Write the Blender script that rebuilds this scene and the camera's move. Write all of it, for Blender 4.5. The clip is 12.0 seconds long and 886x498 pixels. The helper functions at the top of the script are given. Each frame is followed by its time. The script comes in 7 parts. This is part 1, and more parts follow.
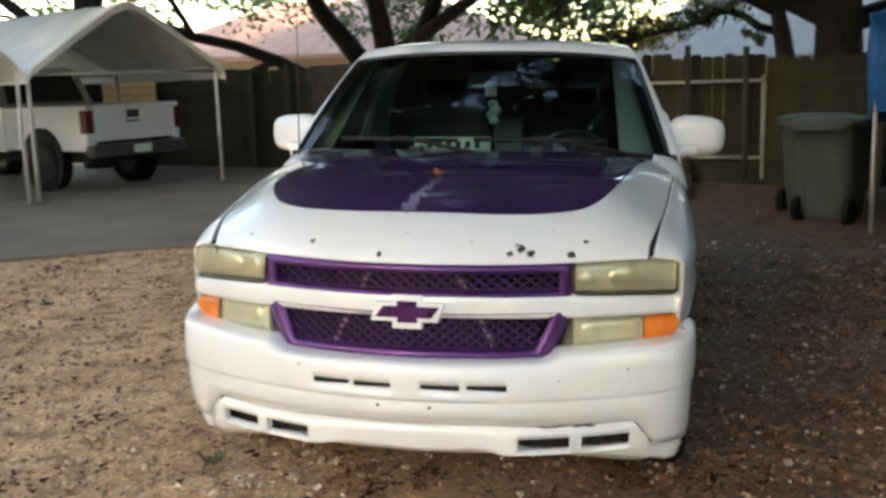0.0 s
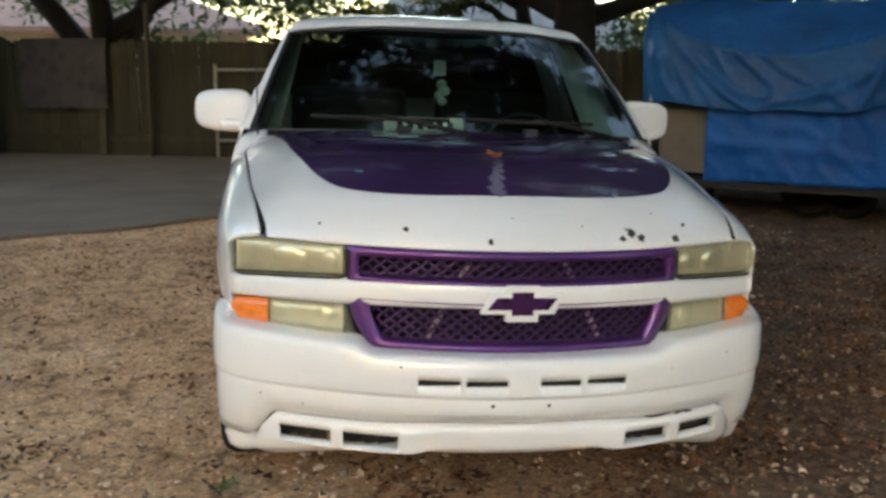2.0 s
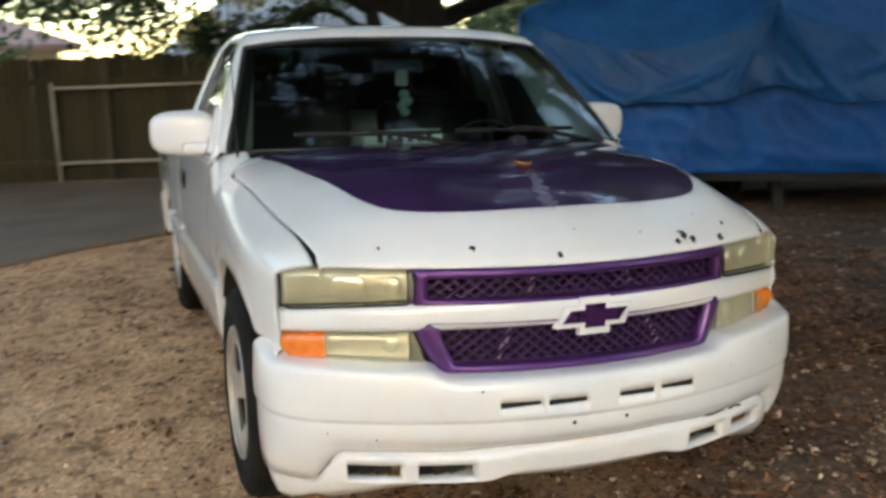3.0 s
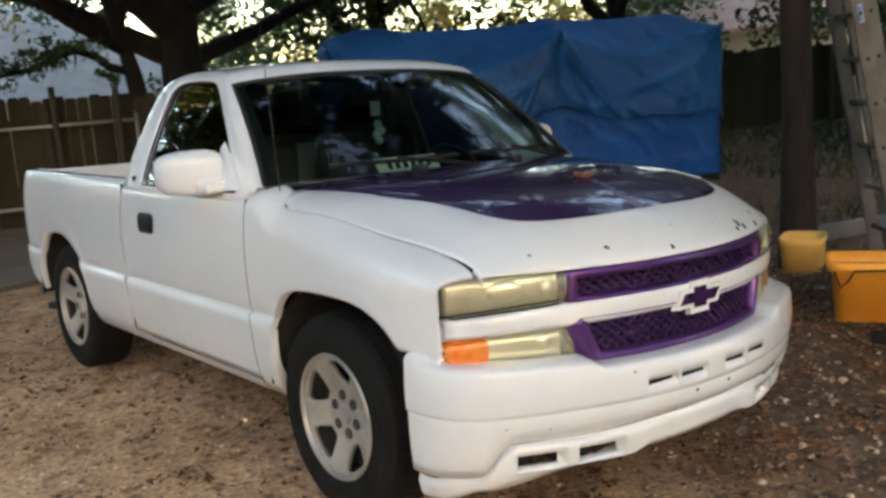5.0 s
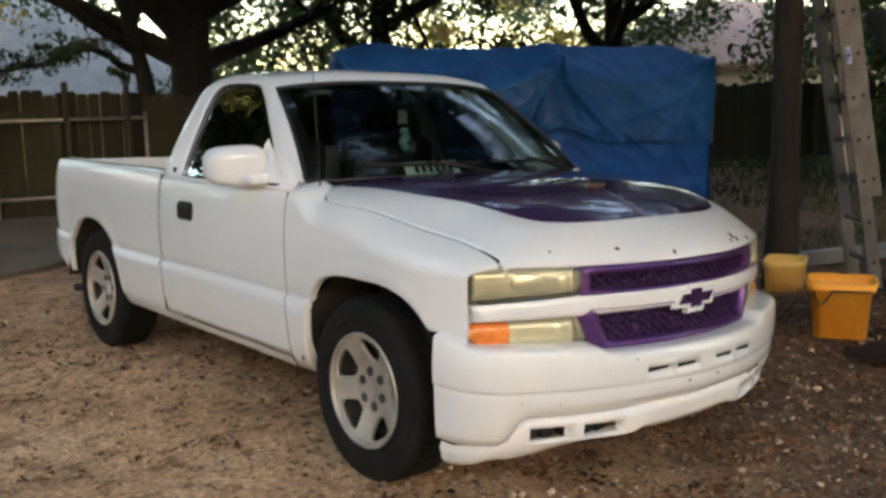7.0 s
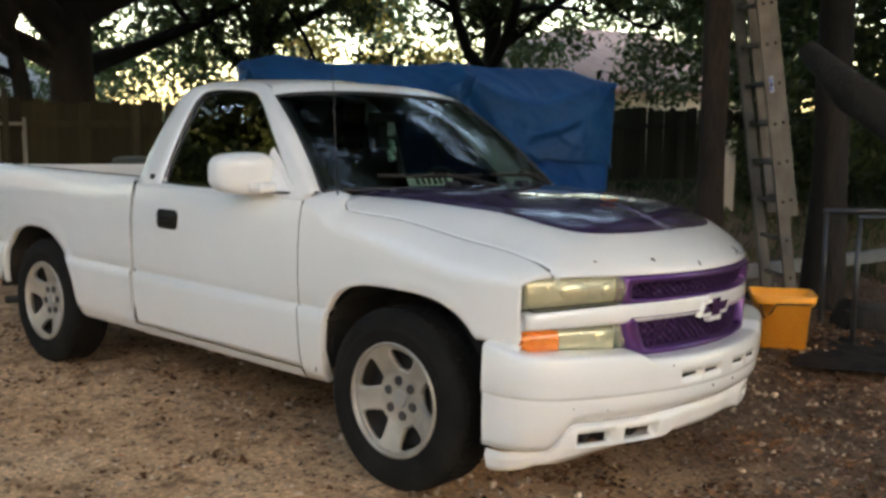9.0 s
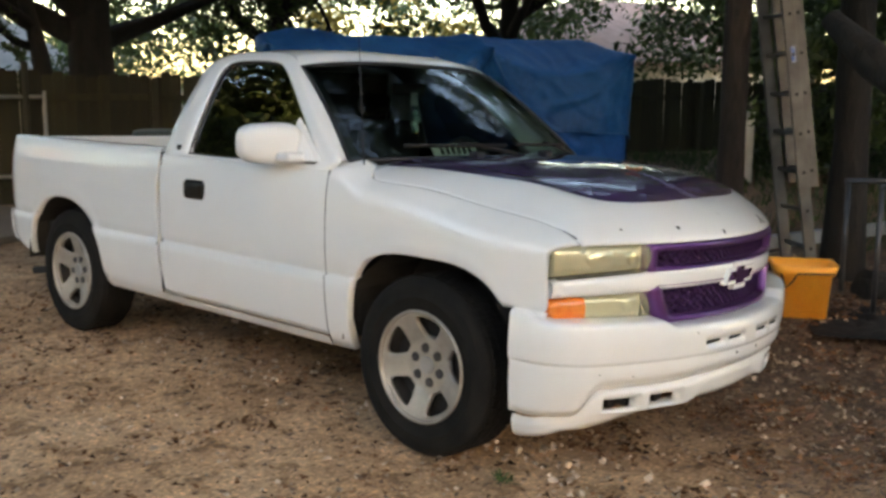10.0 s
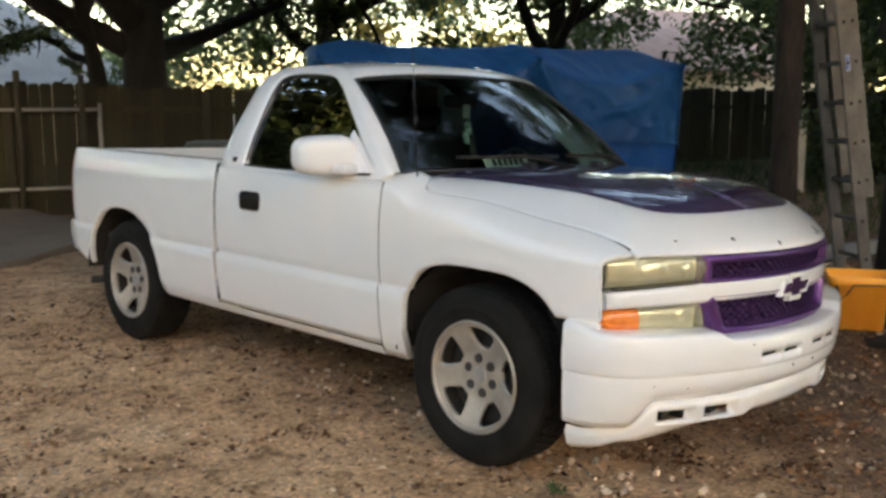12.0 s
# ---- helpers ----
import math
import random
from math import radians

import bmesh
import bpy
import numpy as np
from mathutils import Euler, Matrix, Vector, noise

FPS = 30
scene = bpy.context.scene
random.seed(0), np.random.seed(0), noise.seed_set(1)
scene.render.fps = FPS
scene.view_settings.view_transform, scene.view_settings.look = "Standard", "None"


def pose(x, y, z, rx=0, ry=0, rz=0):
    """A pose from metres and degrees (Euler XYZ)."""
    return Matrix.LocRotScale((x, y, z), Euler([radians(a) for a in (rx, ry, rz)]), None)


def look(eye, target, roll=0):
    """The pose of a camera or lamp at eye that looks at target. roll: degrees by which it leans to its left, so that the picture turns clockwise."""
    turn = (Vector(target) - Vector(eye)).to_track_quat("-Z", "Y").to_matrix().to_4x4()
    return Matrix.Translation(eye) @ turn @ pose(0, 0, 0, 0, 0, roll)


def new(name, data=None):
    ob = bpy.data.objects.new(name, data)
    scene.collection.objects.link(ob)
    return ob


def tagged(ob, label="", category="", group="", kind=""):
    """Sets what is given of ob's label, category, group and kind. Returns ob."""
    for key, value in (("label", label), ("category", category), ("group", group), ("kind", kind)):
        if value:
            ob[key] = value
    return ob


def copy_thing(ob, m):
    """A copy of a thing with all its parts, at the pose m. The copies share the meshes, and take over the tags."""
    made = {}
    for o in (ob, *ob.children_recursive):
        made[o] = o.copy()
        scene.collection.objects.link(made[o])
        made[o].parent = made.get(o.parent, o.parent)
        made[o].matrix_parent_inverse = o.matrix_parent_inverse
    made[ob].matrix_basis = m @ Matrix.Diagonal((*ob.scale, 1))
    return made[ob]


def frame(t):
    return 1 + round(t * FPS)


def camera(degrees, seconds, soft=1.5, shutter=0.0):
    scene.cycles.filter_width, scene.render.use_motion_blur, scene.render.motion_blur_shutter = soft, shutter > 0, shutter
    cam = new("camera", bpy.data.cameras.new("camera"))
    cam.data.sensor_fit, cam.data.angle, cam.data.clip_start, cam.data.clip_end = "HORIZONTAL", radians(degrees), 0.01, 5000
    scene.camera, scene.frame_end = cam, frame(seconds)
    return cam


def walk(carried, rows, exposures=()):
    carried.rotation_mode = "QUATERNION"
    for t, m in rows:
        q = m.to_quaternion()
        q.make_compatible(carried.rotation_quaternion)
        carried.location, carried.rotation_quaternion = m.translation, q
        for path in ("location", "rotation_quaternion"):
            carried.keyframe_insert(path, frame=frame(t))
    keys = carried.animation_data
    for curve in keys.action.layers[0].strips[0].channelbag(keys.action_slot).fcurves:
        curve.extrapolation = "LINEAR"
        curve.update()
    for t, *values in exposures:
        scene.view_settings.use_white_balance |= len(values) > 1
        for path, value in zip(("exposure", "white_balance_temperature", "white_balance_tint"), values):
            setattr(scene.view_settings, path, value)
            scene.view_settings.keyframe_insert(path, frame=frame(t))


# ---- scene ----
cam = camera(48.2, 12.0, soft=3.0, shutter=0.5)
PATH = [
    (0, (0.721, -4.072, 1.565), (0.346, -2.139, 1.213), -0.2),
    (0.5, (0.307, -4.164, 1.511), (0.087, -2.205, 1.177), 1.6),
    (1, (-0.012, -4.132, 1.481), (-0.132, -2.167, 1.132), 1.1),
    (1.5, (-0.303, -3.966, 1.508), (-0.294, -2.0, 1.143), -1.0),
    (2, (-0.696, -3.842, 1.494), (-0.394, -1.899, 1.129), 2.0),
    (2.5, (-1.015, -3.729, 1.499), (-0.635, -1.807, 1.094), 1.8),
    (3, (-1.388, -3.542, 1.51), (-0.73, -1.687, 1.156), -0.5),
    (5, (-2.771, -3.096, 1.52), (-1.554, -1.538, 1.216), -3.1),
    (5.5, (-2.961, -3.085, 1.518), (-1.686, -1.575, 1.212), -1.4),
    (6, (-3.024, -3.229, 1.501), (-1.848, -1.649, 1.156), 0.5),
    (6.5, (-3.125, -3.344, 1.5), (-1.89, -1.809, 1.159), -0.1),
    (7, (-3.176, -3.316, 1.496), (-1.925, -1.779, 1.226), 0.1),
    (7.5, (-3.307, -3.155, 1.488), (-1.956, -1.71, 1.193), 2.2),
    (9.5, (-3.84, -2.791, 1.446), (-2.345, -1.482, 1.227), 1.5),
    (10, (-3.846, -2.806, 1.44), (-2.381, -1.474, 1.158), 1.6),
    (10.5, (-3.848, -2.809, 1.442), (-2.409, -1.448, 1.166), 0.9),
    (11, (-3.863, -2.801, 1.443), (-2.414, -1.451, 1.167), 1.4),
    (11.5, (-3.89, -2.8, 1.447), (-2.457, -1.428, 1.198), 1.0),
    (12, (-3.89, -2.802, 1.449), (-2.487, -1.402, 1.184), 1.3),
]
# the car leans with the slight fall of the yard
LEVEL = Matrix.Translation((-0.86, 0, 0)) @ pose(0, 0, 0, 0, 1.75, 0) @ Matrix.Translation((0.86, 0, 0))
walk(cam, [(t, LEVEL @ look(eye, target, roll)) for t, eye, target, roll in PATH],
     exposures=[(0, 3.66, 6850, 13), (0.5, 3.51, 6850, 13), (1, 3.46, 6850, 13), (1.5, 3.29, 6850, 13), (3, 3.49, 6800, 13), (5, 3.37, 6900, 16), (6, 3.32, 7050, 17), (6.5, 3.41, 7100, 17), (7, 3.27, 7100, 17), (7.5, 3.32, 7100, 17), (9.5, 3.22, 7100, 16), (10.5, 3.42, 7100, 17), (11.5, 3.31, 7100, 17), (12, 3.39, 7100, 17)])

# ---- world and light ----
SUN_AZ, SUN_EL = 207.0, 8.0
world = bpy.data.worlds.new("world")
scene.world = world
world.use_nodes = True
wn = world.node_tree.nodes
sky = wn.new("ShaderNodeTexSky")
sky.sky_type, sky.sun_disc = "NISHITA", False
sky.sun_elevation, sky.sun_rotation = radians(SUN_EL), radians(SUN_AZ)
wn["Background"].inputs["Strength"].default_value = 0.15
world.node_tree.links.new(sky.outputs["Color"], wn["Background"].inputs["Color"])
sun_data = bpy.data.lights.new("sun", "SUN")
sun_data.energy, sun_data.angle, sun_data.color = 2.0, radians(0.6), (1.0, 0.76, 0.50)
sun_lamp = new("sun", sun_data)
az, el = radians(SUN_AZ), radians(SUN_EL)
sun_from = Vector((math.sin(az) * math.cos(el), math.cos(az) * math.cos(el), math.sin(el)))
sun_lamp.matrix_world = look(sun_from * 60, (0, 0, 0))


# ---- materials ----
def material(name, c1, c2=None, scale=4.0, rough=0.6, bump=0.0, bump_scale=60.0, metal=0.0, coat=0.0,
             grain=0.08, stretch=(1, 1, 1), rough_var=0.1, trans=0.0, spec=0.5, per_object=0.0, per_island=0.0, sheen=0.0):
    m = bpy.data.materials.new(name)
    m.use_nodes = True
    nt = m.node_tree
    n, l = nt.nodes, nt.links
    b = n["Principled BSDF"]
    tc = n.new("ShaderNodeTexCoord")
    mp = n.new("ShaderNodeMapping")
    mp.inputs["Scale"].default_value = stretch
    l.new(tc.outputs["Object"], mp.inputs["Vector"])
    big = n.new("ShaderNodeTexNoise")
    big.inputs["Scale"].default_value, big.inputs["Detail"].default_value = scale, 5
    l.new(mp.outputs["Vector"], big.inputs["Vector"])
    ramp = n.new("ShaderNodeValToRGB")
    ramp.color_ramp.elements[0].position, ramp.color_ramp.elements[1].position = 0.35, 0.68
    ramp.color_ramp.elements[0].color = (*c1, 1)
    ramp.color_ramp.elements[1].color = (*(c2 or c1), 1)
    l.new(big.outputs["Fac"], ramp.inputs["Fac"])
    fine = n.new("ShaderNodeTexNoise")
    fine.inputs["Scale"].default_value, fine.inputs["Detail"].default_value = bump_scale, 3
    l.new(mp.outputs["Vector"], fine.inputs["Vector"])
    hsv = n.new("ShaderNodeHueSaturation")
    l.new(ramp.outputs["Color"], hsv.inputs["Color"])
    val = n.new("ShaderNodeMapRange")
    val.inputs["From Min"].default_value, val.inputs["From Max"].default_value = 0.25, 0.75
    val.inputs["To Min"].default_value, val.inputs["To Max"].default_value = 1 - grain, 1 + grain
    l.new(fine.outputs["Fac"], val.inputs["Value"])
    out = val.outputs["Result"]
    if per_object or per_island:
        src = n.new("ShaderNodeObjectInfo").outputs["Random"] if per_object else n.new("ShaderNodeNewGeometry").outputs["Random Per Island"]
        amount = per_object or per_island
        vr = n.new("ShaderNodeMapRange")
        vr.inputs["To Min"].default_value, vr.inputs["To Max"].default_value = 1 - amount, 1 + amount
        l.new(src, vr.inputs["Value"])
        mul = n.new("ShaderNodeMath")
        mul.operation = "MULTIPLY"
        l.new(out, mul.inputs[0])
        l.new(vr.outputs["Result"], mul.inputs[1])
        out = mul.outputs["Value"]
    l.new(out, hsv.inputs["Value"])
    l.new(hsv.outputs["Color"], b.inputs["Base Color"])
    rr = n.new("ShaderNodeMapRange")
    rr.inputs["To Min"].default_value, rr.inputs["To Max"].default_value = max(0.02, rough - rough_var), min(1, rough + rough_var)
    l.new(big.outputs["Fac"], rr.inputs["Value"])
    l.new(rr.outputs["Result"], b.inputs["Roughness"])
    b.inputs["Metallic"].default_value = metal
    b.inputs["Specular IOR Level"].default_value = spec
    b.inputs["Coat Weight"].default_value = coat
    b.inputs["Coat Roughness"].default_value = 0.05
    b.inputs["Transmission Weight"].default_value = trans
    if bump:
        bp = n.new("ShaderNodeBump")
        bp.inputs["Strength"].default_value = bump
        bp.inputs["Distance"].default_value = 0.02
        l.new(fine.outputs["Fac"], bp.inputs["Height"])
        l.new(bp.outputs["Normal"], b.inputs["Normal"])
    return m


def glass(name, tint, gloss=0.03, clear=0.75):
    """A tinted pane: sees through, with a clean reflection on top."""
    m = bpy.data.materials.new(name)
    m.use_nodes = True
    n, l = m.node_tree.nodes, m.node_tree.links
    n.remove(n["Principled BSDF"])
    tr = n.new("ShaderNodeBsdfTransparent")
    tr.inputs["Color"].default_value = (*[c * clear for c in tint], 1)
    gl = n.new("ShaderNodeBsdfGlossy")
    gl.inputs["Roughness"].default_value = gloss
    fr = n.new("ShaderNodeFresnel")
    fr.inputs["IOR"].default_value = 1.55
    mx = n.new("ShaderNodeMixShader")
    l.new(fr.outputs["Fac"], mx.inputs["Fac"])
    l.new(tr.outputs["BSDF"], mx.inputs[1])
    l.new(gl.outputs["BSDF"], mx.inputs[2])
    l.new(mx.outputs["Shader"], n["Material Output"].inputs["Surface"])
    return m


def leaf_material(name, c1, c2):
    m = material(name, c1, c2, scale=0.7, rough=0.55, grain=0.25, bump_scale=9, per_island=0.45)
    n, l = m.node_tree.nodes, m.node_tree.links
    b = n["Principled BSDF"]
    tl = n.new("ShaderNodeBsdfTranslucent")
    src = b.inputs["Base Color"].links[0].from_socket
    l.new(src, tl.inputs["Color"])
    mx = n.new("ShaderNodeMixShader")
    mx.inputs["Fac"].default_value = 0.4
    l.new(b.outputs["BSDF"], mx.inputs[1])
    l.new(tl.outputs["BSDF"], mx.inputs[2])
    l.new(mx.outputs["Shader"], n["Material Output"].inputs["Surface"])
    return m


WHITE = material("white_car_paint", (0.765, 0.765, 0.755), (0.79, 0.79, 0.785), scale=1.2, rough=0.30, bump=0.004, bump_scale=7, coat=1.0, grain=0.012, rough_var=0.03)
PURPLE = material("purple_metallic_paint", (0.100, 0.032, 0.155), (0.135, 0.044, 0.20), scale=6, rough=0.36, bump=0.02, bump_scale=300, metal=0.65, coat=0.4, grain=0.12)
EMBLEM_PURPLE = material("emblem_purple", (0.10, 0.03, 0.15), (0.13, 0.04, 0.19), scale=6, rough=0.28, metal=0.9, coat=0.3, grain=0.08)
PURPLE_HOOD = material("purple_hood_paint", (0.026, 0.0115, 0.050), (0.043, 0.019, 0.076), scale=3, rough=0.42, bump=0.004, bump_scale=9, coat=1.0, grain=0.12, spec=0.12)
def worn_streaks(m):
    """Sparse pale streaks across the hood where the paint is scuffed through."""
    n, l = m.node_tree.nodes, m.node_tree.links
    b = n["Principled BSDF"]
    src = b.inputs["Base Color"].links[0].from_socket
    tc = n.new("ShaderNodeTexCoord")
    mp = n.new("ShaderNodeMapping")
    mp.inputs["Scale"].default_value = (4.0, 17.0, 4.0)
    l.new(tc.outputs["Object"], mp.inputs["Vector"])
    ns = n.new("ShaderNodeTexNoise")
    ns.inputs["Scale"].default_value, ns.inputs["Detail"].default_value, ns.inputs["Roughness"].default_value = 1.0, 6, 0.65
    l.new(mp.outputs["Vector"], ns.inputs["Vector"])
    mr = n.new("ShaderNodeMapRange")
    mr.inputs["From Min"].default_value, mr.inputs["From Max"].default_value = 0.60, 0.74
    mr.inputs["To Max"].default_value = 0.55
    l.new(ns.outputs["Fac"], mr.inputs["Value"])
    mx = n.new("ShaderNodeMix")
    mx.data_type = "RGBA"
    mx.inputs["B"].default_value = (0.16, 0.14, 0.21, 1)
    l.new(mr.outputs["Result"], mx.inputs["Factor"])
    l.new(src, mx.inputs["A"])
    l.new(mx.outputs["Result"], b.inputs["Base Color"])


worn_streaks(PURPLE_HOOD)
BLACK = material("black_plastic", (0.012, 0.012, 0.013), (0.02, 0.02, 0.021), rough=0.5, bump=0.05, bump_scale=300)
DARK = material("dark_void", (0.006, 0.006, 0.006), (0.01, 0.01, 0.01), rough=0.9)
UNDER = material("undercarriage", (0.012, 0.011, 0.010), (0.03, 0.026, 0.022), rough=0.9, bump=0.3)
RUBBER = material("tyre_rubber", (0.006, 0.006, 0.006), (0.015, 0.014, 0.013), scale=7, rough=0.85, bump=0.12, bump_scale=180, grain=0.2, spec=0.18)
ALLOY = material("cast_alloy", (0.32, 0.295, 0.26), (0.46, 0.425, 0.375), scale=9, rough=0.42, bump=0.04, bump_scale=250, metal=0.4, grain=0.18)
BOWL = material("satin_reflector", (0.80, 0.77, 0.64), (0.88, 0.85, 0.74), rough=0.30, metal=1.0, rough_var=0.05)
CHROME = material("chrome", (0.75, 0.75, 0.74), (0.8, 0.8, 0.8), rough=0.12, metal=1.0, rough_var=0.05)
LENS_BACK = material("lamp_reflector", (0.66, 0.63, 0.52), (0.80, 0.77, 0.65), scale=9, rough=0.32, metal=0.7, grain=0.05, bump=0.10, bump_scale=35, stretch=(2, 2, 0.1))
AMBER = material("amber_lens", (0.75, 0.17, 0.02), (0.85, 0.24, 0.03), scale=30, rough=0.2, coat=0.5, bump=0.1, bump_scale=260)
DARK_RED = material("dark_red_lens", (0.07, 0.008, 0.008), (0.11, 0.012, 0.012), scale=20, rough=0.25, coat=0.5)
RED_LENS = material("red_lens", (0.35, 0.012, 0.012), (0.45, 0.02, 0.02), scale=20, rough=0.25, coat=0.5)
INTERIOR = material("grey_interior", (0.020, 0.020, 0.020), (0.036, 0.035, 0.033), rough=0.85, bump=0.1, bump_scale=220)
TRIM_PALE = material("pale_trim", (0.74, 0.78, 0.68), (0.80, 0.83, 0.74), rough=0.7)
WINDSHIELD = glass("windshield_glass", (0.78, 0.97, 0.88), gloss=0.0, clear=0.72)
HANDLE = material("black_handle_plastic", (0.004, 0.004, 0.004), (0.007, 0.007, 0.007), rough=0.32, spec=0.3)
SIDE_GLASS = glass("smoked_glass", (0.30, 0.33, 0.36), gloss=0.0, clear=0.22)
HAZED = None


def hazed_lens():
    m = bpy.data.materials.new("yellowed_lens")
    m.use_nodes = True
    n, l = m.node_tree.nodes, m.node_tree.links
    b = n["Principled BSDF"]
    b.inputs["Base Color"].default_value = (0.72, 0.68, 0.49, 1)
    b.inputs["Roughness"].default_value = 0.22
    b.inputs["Coat Weight"].default_value = 0.6
    ns = n.new("ShaderNodeTexNoise")
    ns.inputs["Scale"].default_value = 3
    tr = n.new("ShaderNodeBsdfTransparent")
    tr.inputs["Color"].default_value = (0.95, 0.94, 0.83, 1)
    mx = n.new("ShaderNodeMixShader")
    mr = n.new("ShaderNodeMapRange")
    mr.inputs["To Min"].default_value, mr.inputs["To Max"].default_value = 0.72, 0.86
    l.new(ns.outputs["Fac"], mr.inputs["Value"])
    l.new(mr.outputs["Result"], mx.inputs["Fac"])
    l.new(b.outputs["BSDF"], mx.inputs[1])
    l.new(tr.outputs["BSDF"], mx.inputs[2])
    l.new(mx.outputs["Shader"], n["Material Output"].inputs["Surface"])
    return m


HAZED = hazed_lens()


# ---- mesh helpers ----
def mesh_of(name, verts, faces, mats, smooth=True, idx=None):
    me = bpy.data.meshes.new(name)
    me.from_pydata([tuple(map(float, v)) for v in verts], [], [tuple(map(int, f)) for f in faces])
    for m in (mats if isinstance(mats, (list, tuple)) else [mats]):
        me.materials.append(m)
    if idx is not None:
        me.polygons.foreach_set("material_index", idx)
    if smooth:
        me.polygons.foreach_set("use_smooth", [True] * len(me.polygons))
    me.update()
    return me


def put(name, verts, faces, mat, parent=None, label="", smooth=True, idx=None):
    """One mesh object from vertices and faces, under a parent."""
    ob = new(name, mesh_of(name, verts, faces, mat, smooth, idx))
    if parent is not None:
        ob.parent = parent
    if label:
        tagged(ob, label)
    return ob


def part(name, bm, mat, parent=None, label="", smooth=False):
    me = bpy.data.meshes.new(name)
    bm.normal_update()
    bm.to_mesh(me)
    bm.free()
    for m in (mat if isinstance(mat, (list, tuple)) else [mat]):
        me.materials.append(m)
    if smooth:
        me.polygons.foreach_set("use_smooth", [True] * len(me.polygons))
    ob = new(name, me)
    if parent is not None:
        ob.parent = parent
    if label:
        tagged(ob, label)
    return ob


def thing(name, m, label, category, group="", kind=""):
    e = new(name)
    e.empty_display_size = 0.1
    e.matrix_world = m
    return tagged(e, label, category, group, kind)


def grid_faces(rows, cols, flip=False, closed=False, skip=()):
    f = []
    for r in range(rows - 1):
        for c in range(cols if closed else cols - 1):
            if (r, c) in skip:
                continue
            d = (c + 1) % cols
            q = (r * cols + c, r * cols + d, (r + 1) * cols + d, (r + 1) * cols + c)
            f.append(q[::-1] if flip else q)
    return f


def add_box(bm, x0, x1, y0, y1, z0, z1, bevel=0.0, m=None, segments=2):
    r = bmesh.ops.create_cube(bm, size=1)
    vs = r["verts"]
    mt = Matrix.Translation(((x0 + x1) / 2, (y0 + y1) / 2, (z0 + z1) / 2)) @ Matrix.Diagonal((abs(x1 - x0), abs(y1 - y0), abs(z1 - z0), 1))
    bmesh.ops.transform(bm, matrix=mt, verts=vs)
    if bevel:
        es = list({e for v in vs for e in v.link_edges})
        r2 = bmesh.ops.bevel(bm, geom=es, offset=bevel, segments=segments, affect="EDGES", profile=0.5)
        vs = list({v for f in r2["faces"] for v in f.verts} | {v for v in vs if v.is_valid})
    if m is not None:
        bmesh.ops.transform(bm, matrix=m, verts=vs)
    return vs


def box(name, x0, x1, y0, y1, z0, z1, mat, parent=None, label="", bevel=0.01, m=None):
    bm = bmesh.new()
    add_box(bm, x0, x1, y0, y1, z0, z1, bevel, m)
    return part(name, bm, mat, parent, label, smooth=False)


def add_tube(bm, path, radii, sides=10, caps=True):
    """A tube along a path of points with a radius at each."""
    path = [Vector(p) for p in path]
    rings = []
    ref = Vector((0.3, 0.2, 1)).normalized()
    for i, p in enumerate(path):
        d = (path[min(i + 1, len(path) - 1)] - path[max(i - 1, 0)]).normalized()
        a = d.cross(ref)
        if a.length < 1e-3:
            a = d.cross(Vector((1, 0, 0)))
        a.normalize()
        b2 = d.cross(a).normalized()
        r = radii[i] if isinstance(radii, (list, tuple)) else radii
        rings.append([bm.verts.new(p + r * (math.cos(2 * math.pi * k / sides) * a + math.sin(2 * math.pi * k / sides) * b2)) for k in range(sides)])
    for i in range(len(rings) - 1):
        for k in range(sides):
            f = bm.faces.new((rings[i][k], rings[i][(k + 1) % sides], rings[i + 1][(k + 1) % sides], rings[i + 1][k]))
            f.smooth = True
    if caps:
        bm.faces.new(rings[0][::-1])
        bm.faces.new(rings[-1])


def tube(name, path, radii, mat, parent=None, label="", sides=10):
    bm = bmesh.new()
    add_tube(bm, path, radii, sides)
    return part(name, bm, mat, parent, label)


def spline(pts, n):
    """Catmull-Rom through points, n samples evenly by arc length."""
    p = np.array(pts, float)
    q = np.vstack([2 * p[0] - p[1], p, 2 * p[-1] - p[-2]])
    out = []
    for i in range(1, len(q) - 2):
        for t in np.linspace(0, 1, 24, endpoint=False):
            a, b, c, d = q[i - 1], q[i], q[i + 1], q[i + 2]
            out.append(0.5 * (2 * b + (c - a) * t + (2 * a - 5 * b + 4 * c - d) * t * t + (3 * b - a - 3 * c + d) * t ** 3))
    out.append(p[-1])
    out = np.array(out)
    s = np.concatenate([[0], np.cumsum(np.linalg.norm(np.diff(out, axis=0), axis=1))])
    u = np.linspace(0, s[-1], n)
    return np.stack([np.interp(u, s, out[:, k]) for k in range(out.shape[1])], axis=1)


def smooth01(a, b, x):
    t = np.clip((x - a) / (b - a), 0, 1)
    return t * t * (3 - 2 * t)


def ground_z(x, y=0.0):
    return -0.012 - 0.0305 * (np.clip(x, -0.86, 3.0) + 0.86)


def terrain(x, y):
    """The yard with the leaf-strewn hump under the trees and the bank along the fence."""
    hump = 0.31 * math.exp(-((x - 2.95) / 1.05) ** 2 - ((y - 0.10) / 1.15) ** 2)
    bank = 0.42 * float(smooth01(6.2, 10.5, x)) * float(smooth01(-6.0, 0.5, y))
    return float(ground_z(x)) + hump + bank


# ---- the white pickup ----
# its own frame: front axle at the origin, nose towards -y, +x the driver's side
pickup = thing("pickup_truck", LEVEL, "white regular-cab pickup with purple hood panel and grille", "truck")

